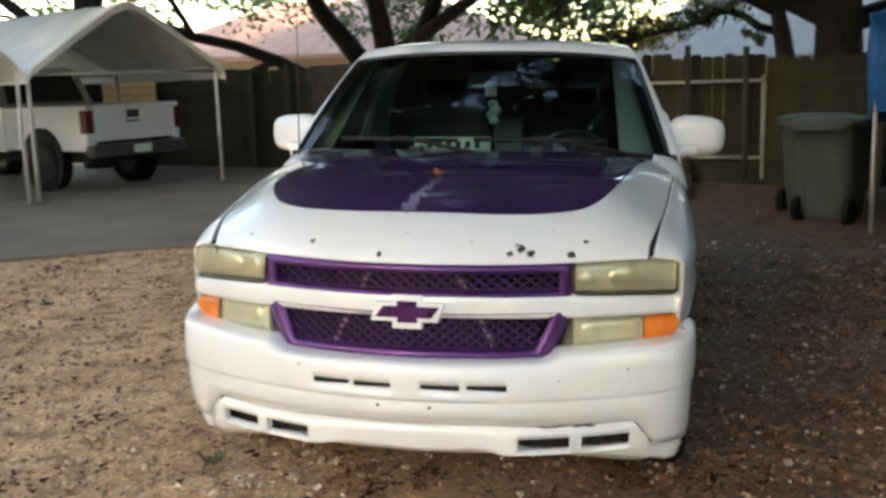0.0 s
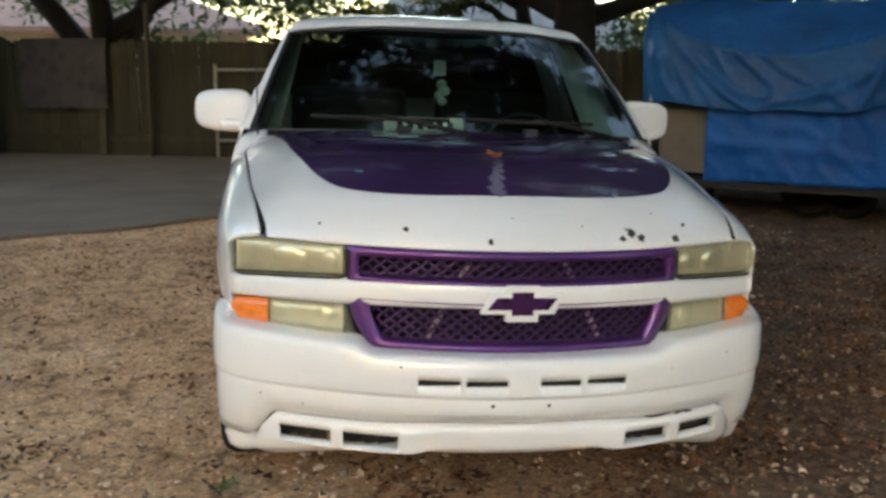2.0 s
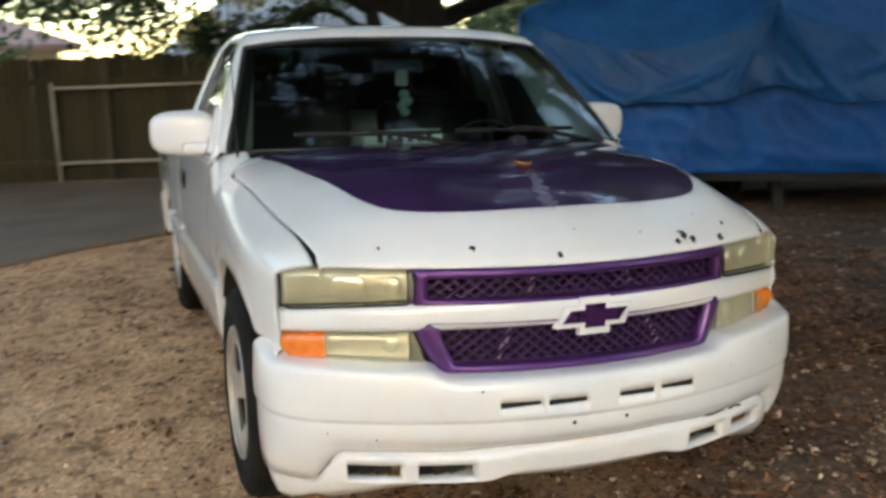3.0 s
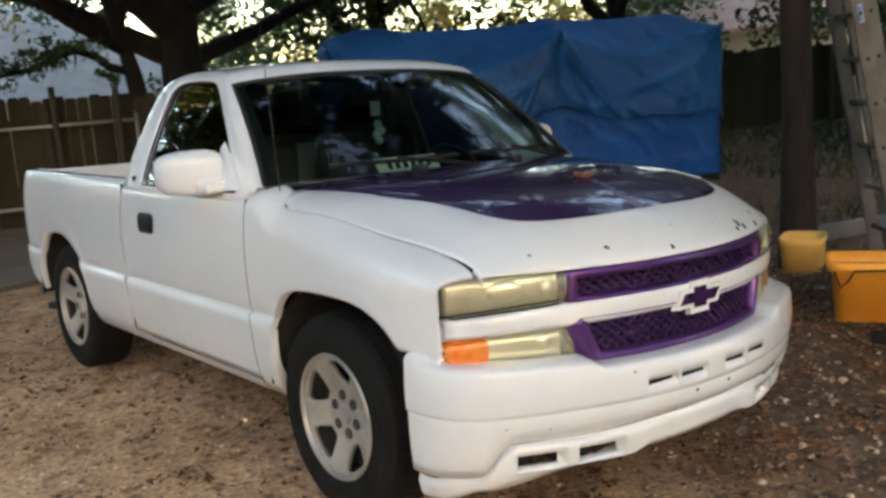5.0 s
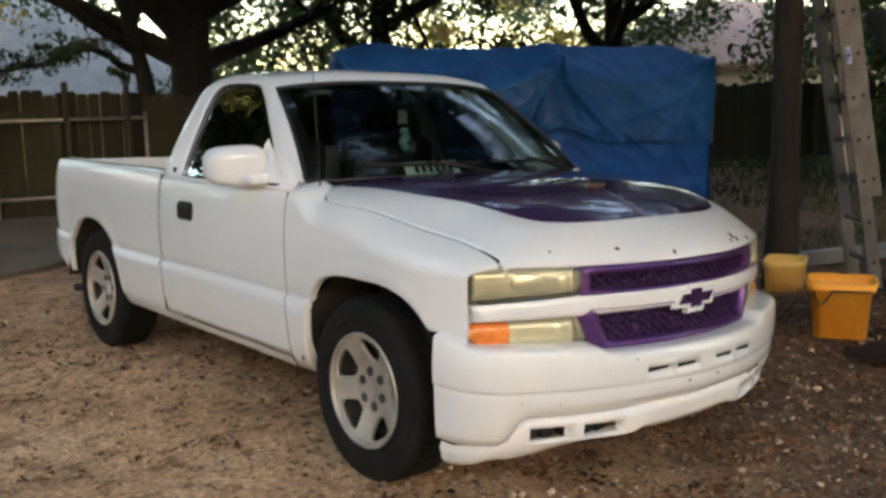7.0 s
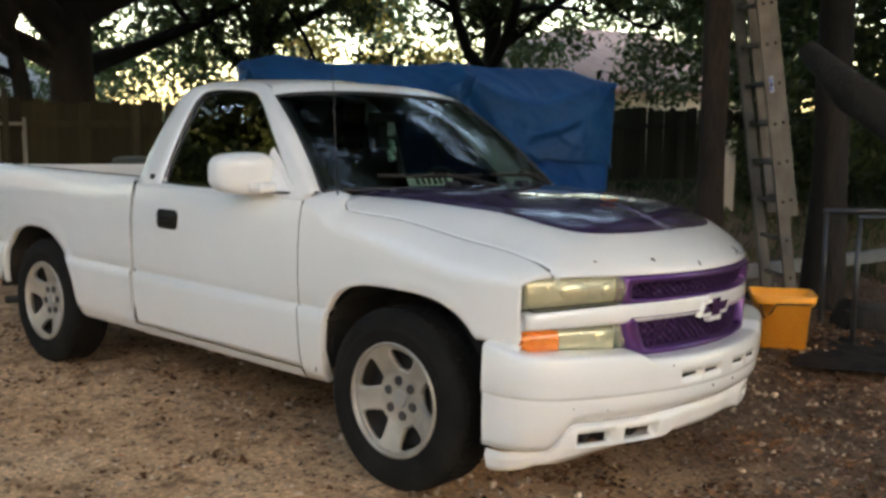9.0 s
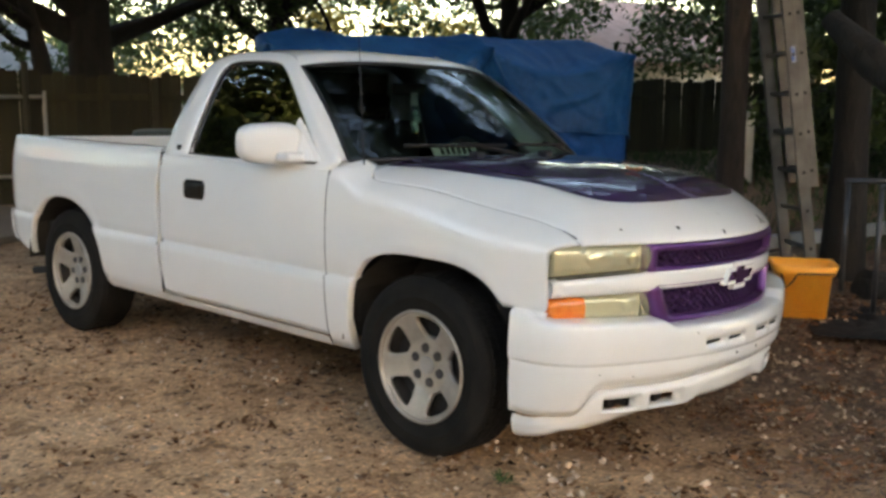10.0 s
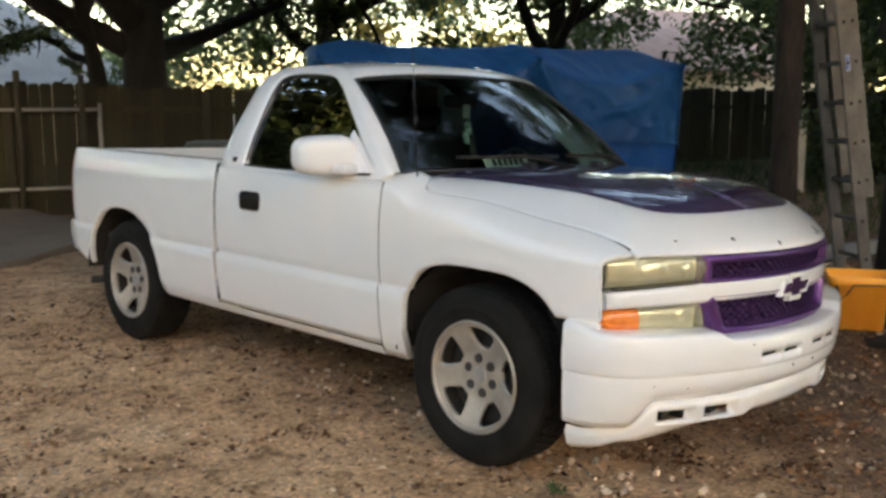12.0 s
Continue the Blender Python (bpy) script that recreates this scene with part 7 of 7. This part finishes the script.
def hanging_twigs():
    """Leafy twig ends about the arching limb, in front of the neighbour's pale house."""
    rng = np.random.default_rng(77)
    C, R = [], []
    for k in range(92):
        x = 0.15 + 2.1 * rng.random() ** 1.5
        z = float(np.interp(x, [p[0] for p in ARCH_LIMB][::-1], [p[1] for p in ARCH_LIMB][::-1]))
        spread = 0.24 - 0.05 * x
        C.append((x, 10.85 + rng.uniform(-0.3, 0.3), z + spread * rng.normal(0.1, 0.6)))
        R.append(rng.uniform(0.07, 0.17))
    for k in range(7):
        C.append((2.44 + rng.normal(0, 0.09), 10.8, 2.0 + rng.normal(0, 0.09)))
        R.append(0.07)
    tagged(leaf_object("hanging_twigs", leaf_cloud(rng, C, R, 42, 0.034), LEAF), "leafy oak twigs hanging before the pale house", "foliage", kind="stuff")


hanging_twigs()


# ---- gate frame, blanket and other things along the fence ----
def on_fence(x, z, off=0.0):
    y = 11.1 - 0.32 * x
    q = Vector((x, y, z)) - F_NOR * off
    return q


def gate_frame():
    g = thing("pipe_gate", Matrix.Identity(4), "galvanised pipe gate frame standing against the fence", "gate")
    for x0, x1 in ((-1.75, 0.35), (0.60, 2.50)):
        for z in (0.29, 1.34):
            tube("rail", [on_fence(x0, z, 0.17), on_fence(x1, z, 0.17)], 0.024, GALV, g, sides=8)
        for x in (x0, x1):
            tube("stile", [on_fence(x, 0.0, 0.17), on_fence(x, 1.42, 0.17)], 0.050 if x == 0.60 else 0.026, GALV, g, sides=8)
    b = thing("hanging_blanket", Matrix.Identity(4), "dark patterned blanket hung over the fence", "blanket")
    V = []
    for i in range(29):
        x = -4.78 + 1.36 * i / 28
        V.append([tuple(on_fence(x, 1.80 - 1.06 * k / 16, 0.15 + 0.02 * math.sin(i * 0.9) * (k / 16) + (0.0 if k else -0.1))) for k in range(17)])
    put("cloth", [p for c in V for p in c], grid_faces(29, 17, flip=True), BLANKET, b)
    for x, z in ((-5.15, 1.86), (-2.74, 2.3), (0.36, 1.95), (1.52, 1.85), (2.28, 1.80)):
        q = thing("fence_pole", Matrix.Identity(4), "pale wooden pole set against the fence", "pole", group="poles along the fence")
        tube("pole", [on_fence(x, 0.0, 0.20), on_fence(x, z, 0.20)], 0.042, POST_WOOD, q, sides=8)
    w = thing("timber_stack", Matrix.Identity(4), "stack of raw pine boards behind the parked pickup", "timber")
    for k in range(5):
        bm = bmesh.new()
        add_box(bm, -1.3, 1.3, -0.02, 0.02, -0.07, 0.07, 0.003, Matrix.Translation(on_fence(-9.3, 1.0 + 0.15 * k, 0.25)) @ pose(0, 0, 0, 0, 0, -17.7))
        part("plank", bm, NEW_WOOD, w)


def blanket_material():
    m = material("patterned_blanket", (0.016, 0.014, 0.014), (0.030, 0.026, 0.024), scale=3, rough=0.95, bump=0.1)
    n, l = m.node_tree.nodes, m.node_tree.links
    b = n["Principled BSDF"]
    src = b.inputs["Base Color"].links[0].from_socket
    v = n.new("ShaderNodeTexVoronoi")
    v.inputs["Scale"].default_value = 4.5
    tc = n.new("ShaderNodeTexCoord")
    l.new(tc.outputs["Object"], v.inputs["Vector"])
    mx = n.new("ShaderNodeMix")
    mx.data_type, mx.blend_type = "RGBA", "ADD"
    mx.inputs["B"].default_value = (0.018, 0.016, 0.016, 1)
    r = n.new("ShaderNodeMapRange")
    r.inputs["From Min"].default_value, r.inputs["From Max"].default_value = 0.2, 0.5
    l.new(v.outputs["Distance"], r.inputs["Value"])
    l.new(r.outputs["Result"], mx.inputs["Factor"])
    l.new(src, mx.inputs["A"])
    l.new(mx.outputs["Result"], b.inputs["Base Color"])
    return m


BLANKET = blanket_material()
gate_frame()


def clutter():
    r = thing("steel_rail", Matrix.Identity(4), "grey steel rail lying on low blocks under the trees", "rail")
    bm = bmesh.new()
    a, b = Vector((4.0, 1.05, 0.18)), Vector((7.4, 0.35, 0.14))
    d = (b - a)
    m = Matrix.Translation((a + b) / 2) @ d.to_track_quat("X", "Z").to_matrix().to_4x4()
    add_box(bm, -d.length / 2, d.length / 2, -0.04, 0.04, -0.06, 0.06, 0.006, m)
    part("beam", bm, RAIL, r)
    for t in (0.15, 0.85):
        q = a + d * t
        box("block", q.x - 0.12, q.x + 0.12, q.y - 0.1, q.y + 0.1, -0.125, 0.10, CONCRETE, r, bevel=0.01)
    s = thing("black_sheeting", pose(2.62, -0.62, terrain(2.6, -0.6) - 0.02, 0, 0, 25) @ Matrix.Scale(0.7, 4), "crumpled black plastic sheeting on the ground", "sheeting")
    V = []
    for i in range(40):
        for j in range(26):
            x, y = -0.75 + 1.5 * i / 39, -0.5 + 1.0 * j / 25
            e = max(0.0, 1 - (abs(x) / 0.75) ** 2.5) * max(0.0, 1 - (abs(y) / 0.5) ** 2.5)
            z = 0.004 + e * (0.03 + 0.10 * abs(noise.noise((x * 4, y * 5, 0))) + 0.05 * abs(noise.noise((x * 11, y * 11, 2))))
            V.append((x + 0.05 * noise.noise((x * 3, y * 3, 5)), y + 0.06 * noise.noise((x * 3, y * 3, 9)), z))
    put("sheet", V, grid_faces(40, 26, flip=True), SHEETING, s)
    copy_thing(s, pose(3.35, 0.02, terrain(3.35, 0.02) - 0.03, 0, 0, 65) @ Matrix.Scale(0.8, 4))
    for k, (x0, y0, x1, y1, rad) in enumerate([(2.95, -0.45, 3.75, -0.85, 0.08), (3.7, 0.9, 4.6, 0.55, 0.07), (3.1, -1.0, 4.0, -0.6, 0.07), (3.8, -0.2, 4.5, -0.3, 0.09)]):
        g = thing("log", Matrix.Identity(4), "dark rotting log among the leaves", "log", group="logs under the trees")
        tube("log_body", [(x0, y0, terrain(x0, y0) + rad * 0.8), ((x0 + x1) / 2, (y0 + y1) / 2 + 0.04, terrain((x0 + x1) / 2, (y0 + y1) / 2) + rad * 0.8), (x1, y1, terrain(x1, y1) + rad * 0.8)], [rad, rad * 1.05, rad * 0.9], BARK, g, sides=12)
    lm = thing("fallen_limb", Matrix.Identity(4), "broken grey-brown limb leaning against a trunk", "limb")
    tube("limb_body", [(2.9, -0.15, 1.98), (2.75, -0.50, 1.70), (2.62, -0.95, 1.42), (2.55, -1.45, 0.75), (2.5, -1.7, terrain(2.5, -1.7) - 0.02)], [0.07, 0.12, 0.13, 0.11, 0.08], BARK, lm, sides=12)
    st = thing("pipe_stand", pose(3.05, -0.72, terrain(3.05, -0.72) - 0.01, 0, 0, -40), "dark welded pipe stand under the trees", "stand")
    for sx in (-0.35, 0.35):
        for sy in (-0.2, 0.2):
            tube("leg", [(sx, sy, 0), (sx, sy, 0.86)], 0.018, LUG, st, sides=8)
    for sy in (-0.2, 0.2):
        tube("top_bar", [(-0.37, sy, 0.87), (0.37, sy, 0.87)], 0.02, LUG, st, sides=8)
    w = thing("white_board", pose(9.2, 3.45, terrain(9.2, 3.45) - 0.02, 0, 0, -18), "white board leaning among shrubs by the fence", "board")
    box("panel", -0.17, 0.17, -0.03, 0.03, 0, 1.02, STUCCO_WHITE, w, bevel=0.006)
    rng = np.random.default_rng(8)
    sh = thing("shrub", pose(9.35, 2.95, terrain(9.35, 2.95) - 0.02), "dark green shrub in front of the board", "shrub")
    C = [(rng.uniform(-0.1, 1.1), rng.uniform(-0.4, 0.4), rng.uniform(0.2, 1.3)) for _ in range(26)]
    leaf_object("leaves", leaf_cloud(rng, C, [0.3] * 26, 90, 0.06), LEAF, sh)
    bm = bmesh.new()
    for k in range(7):
        add_tube(bm, [(0, 0, 0), (rng.uniform(-0.5, 0.6), rng.uniform(-0.3, 0.3), 0.9)], [0.012, 0.005], 5)
    part("stems", bm, BARK, sh)


RAIL = material("pale_steel", (0.20, 0.21, 0.22), (0.28, 0.29, 0.30), scale=5, rough=0.5, metal=0.3)
SHEETING = material("black_sheeting_plastic", (0.008, 0.007, 0.007), (0.022, 0.018, 0.015), scale=8, rough=0.8, bump=0.4, bump_scale=30, spec=0.3)
STUCCO_WHITE = material("white_board_paint", (0.55, 0.55, 0.53), (0.66, 0.66, 0.64), scale=3, rough=0.6)
clutter()


# ---- what lies on the ground ----
def scatter_leaves():
    rng = np.random.default_rng(17)
    def place(n, x0, x1, y0, y1, size, keep, curl=0.3, broad=1.0):
        x, y = rng.uniform(x0, x1, n), rng.uniform(y0, y1, n)
        k = np.array([keep(a, b) for a, b in zip(x, y)]) > rng.random(n)
        x, y = x[k], y[k]
        n = len(x)
        z = np.array([terrain(a, b) for a, b in zip(x, y)]) + rng.uniform(0.008, 0.028, n)
        yaw = rng.uniform(0, 2 * math.pi, n)
        s = size * rng.uniform(0.5, 1.35, n)
        a = np.stack([np.cos(yaw), np.sin(yaw), rng.normal(0, 0.16, n)], axis=1) * s[:, None]
        b = np.stack([-np.sin(yaw), np.cos(yaw), rng.normal(0, 0.22, n)], axis=1) * (s * broad * rng.uniform(0.3, 0.55, n))[:, None]
        P = np.stack([x, y, z], axis=1)
        up = np.zeros((n, 3))
        up[:, 2] = s * rng.uniform(0.0, curl, n)
        return np.stack([P - a + up, P + b, P + a + up, P - b], axis=1).reshape(-1, 3)

    def litter(x, y):
        n1 = noise.noise((x * 0.9, y * 0.9, 3)) + 0.6 * noise.noise((x * 2.6, y * 2.6, 6))
        base = 0.13 + 0.87 * float(smooth01(-0.9, 1.5, x + 0.8 * n1 - 0.25 * (y + 1.5) + 0.4 * float(smooth01(0.2, -0.8, y))))
        if y > 4.05 + 0.66 * (x + 4.6) and x < 1.5:
            base *= 0.12
        return base * (0.55 + 0.6 * max(0, n1 + 0.35))

    v = place(270000, -7, 7.5, -3.4, 9.5, 0.0195, litter)
    tagged(leaf_object("fallen_leaves", v, DRY_LEAF), "fallen brown oak leaves and twigs", "leaf litter", kind="stuff")
    v = place(20000, -7, 7.5, -3.4, 6.5, 0.0125, lambda x, y: 0.25 + 0.4 * max(0, noise.noise((x * 1.4, y * 1.4, 9))))
    tagged(leaf_object("dark_leaf_bits", v, LEAF_DARK), "dark scraps of rotted leaf", "leaf litter", kind="stuff")
    v = place(5200, 1.3, 3.3, 4.3, 9.3, 0.022, lambda x, y: math.exp(-((x - 2.2) / 0.6) ** 2 - ((y - 6.6) / 1.5) ** 2))
    tagged(leaf_object("rust_leaves", v, RUST_LEAF), "drift of rust-coloured leaves by the bins", "leaf litter", kind="stuff")
    v = place(26000, -0.6, 6.5, -3.4, 2.6, 0.025, lambda x, y: litter(x, y) * (0.25 + 0.75 * float(smooth01(-0.25, 0.3, noise.noise((x * 1.3, y * 1.3, 41))))))
    tagged(leaf_object("curled_leaves", v, CURLED_LEAF), "larger curled reddish-brown oak leaves", "leaf litter", kind="stuff")
    # broken leaves lie together in drifts with bare dirt between
    def drift(x, y):
        n1 = noise.noise((x * 2.1, y * 2.1, 51)) + 0.55 * noise.noise((x * 5.5, y * 5.5, 57))
        side = float(smooth01(-1.6, 1.2, x - 0.2 * (y + 1.5)))
        if y > 4.05 + 0.66 * (x + 4.6):
            return 0.02
        return 0.05 + (0.45 + 0.55 * side) * float(smooth01(0.10 - 0.30 * side, 0.34 - 0.22 * side, n1))

    v = place(62000, -5.5, 4.5, -3.4, 4.5, 0.0180, drift, 0.9, 1.7)
    tagged(leaf_object("leaf_scraps", v, SCRAP), "curled dark-brown scraps of oak leaf in drifts", "leaf litter", kind="stuff")
    v = place(26000, -5.5, 4.5, -3.4, 4.5, 0.0130, lambda x, y: (0.10 + 0.6 * drift(x, y)) * (0.6 + 0.4 * float(smooth01(-0.6, 0.8, x))), 0.8, 1.5)
    tagged(leaf_object("pale_leaf_scraps", v, PALE_SCRAP), "pale tan scraps of dry leaf", "leaf litter", kind="stuff")
    # pale stones
    V, F = [], []
    t = (1 + 5 ** 0.5) / 2
    ico = np.array([(-1, t, 0), (1, t, 0), (-1, -t, 0), (1, -t, 0), (0, -1, t), (0, 1, t), (0, -1, -t), (0, 1, -t), (t, 0, -1), (t, 0, 1), (-t, 0, -1), (-t, 0, 1)]) / 1.9
    tri = np.array([(0, 11, 5), (0, 5, 1), (0, 1, 7), (0, 7, 10), (0, 10, 11), (1, 5, 9), (5, 11, 4), (11, 10, 2), (10, 7, 6), (7, 1, 8), (3, 9, 4), (3, 4, 2), (3, 2, 6), (3, 6, 8), (3, 8, 9), (4, 9, 5), (2, 4, 11), (6, 2, 10), (8, 6, 7), (9, 8, 1)])
    n = 0
    for k in range(23000):
        x, y = rng.uniform(-6.5, 6), rng.uniform(-3.4, 5.5)
        dens = 0.35 + 0.8 * noise.noise((x * 1.1, y * 1.1, 20)) + (0.5 if -1.6 < x < 2.6 and y < 0.2 else 0)
        if rng.random() > dens or (y > 4.05 + 0.66 * (x + 4.6)):
            continue
        s = (0.005 + 0.018 * rng.random() ** 2.6) * (0.72 if x < -0.9 else 1.0)
        P = ico * s * rng.uniform(0.6, 1.3, 3) * (1 + 0.2 * rng.normal(size=(12, 1)))
        a = rng.uniform(0, 6.28)
        c, q = math.cos(a), math.sin(a)
        P = P @ np.array([[c, -q, 0], [q, c, 0], [0, 0, 1]])
        P[:, 2] *= 0.7
        V.append(P + np.array([x, y, terrain(x, y) + 0.010]))
        F.append(tri + 12 * n)
        n += 1
    tagged(put("gravel", np.concatenate(V), np.concatenate(F), STONE, smooth=False), "pale gravel and acorn shells on the dirt", "gravel", kind="stuff")


CURLED_LEAF = material("curled_leaf", (0.13, 0.060, 0.032), (0.30, 0.165, 0.105), scale=3, rough=0.75, per_island=0.6)
RUST_LEAF = material("rust_leaf", (0.17, 0.065, 0.020), (0.30, 0.125, 0.045), scale=3, rough=0.8, per_island=0.4)
LEAF_DARK = material("rotted_leaf", (0.055, 0.030, 0.013), (0.13, 0.070, 0.032), scale=3, rough=0.95, per_island=0.6, spec=0.05)
scatter_leaves()


def grass():
    rng = np.random.default_rng(31)
    n = 26000
    x, y = rng.uniform(6.2, 18, n), rng.uniform(-1.0, 8.5, n)
    k = (y < 10.6 - 0.32 * x) & (rng.random(n) < 0.35 + 0.6 * np.array([max(0.0, 0.4 + noise.noise((a * 0.5, b * 0.5, 2))) for a, b in zip(x, y)]))
    k &= ((x - 4.6) * 0.591 + (y - 4.8) * 0.807 < -0.2) | (x > 8)
    x, y = x[k], y[k]
    n = len(x)
    yaw = rng.uniform(0, 6.28, n)
    h = rng.uniform(0.05, 0.16, n)
    P = np.stack([x, y, np.array([terrain(a, b) for a, b in zip(x, y)])], axis=1)
    w = np.stack([np.cos(yaw), np.sin(yaw), np.zeros(n)], axis=1) * 0.012
    tip = P + np.stack([rng.normal(0, 0.05, n), rng.normal(0, 0.05, n), h], axis=1)
    v = np.stack([P - w, P + w, tip + w * 0.3, tip - w * 0.3], axis=1).reshape(-1, 3)
    tagged(leaf_object("grass", v, GRASS), "patchy green grass under the trees", "grass", kind="stuff")
    for k, (x, y) in enumerate([(-0.93, -0.50), (-2.3, -1.0), (-2.6, 0.3), (-3.4, 2.2)]):
        m = 26
        a = rng.uniform(0, 6.28, m)
        P = np.stack([np.full(m, x) + rng.normal(0, 0.02, m), np.full(m, y) + rng.normal(0, 0.02, m), np.full(m, 0.005)], axis=1)
        w = np.stack([np.cos(a), np.sin(a), np.zeros(m)], axis=1) * 0.006
        tip = P + np.stack([rng.normal(0, 0.025, m), rng.normal(0, 0.025, m), rng.uniform(0.010, 0.035, m)], axis=1)
        tagged(leaf_object("weed", np.stack([P - w, P + w, tip + w, tip - w], axis=1).reshape(-1, 3), GRASS), "small green weed in the dirt", "weed", group="weeds")


grass()
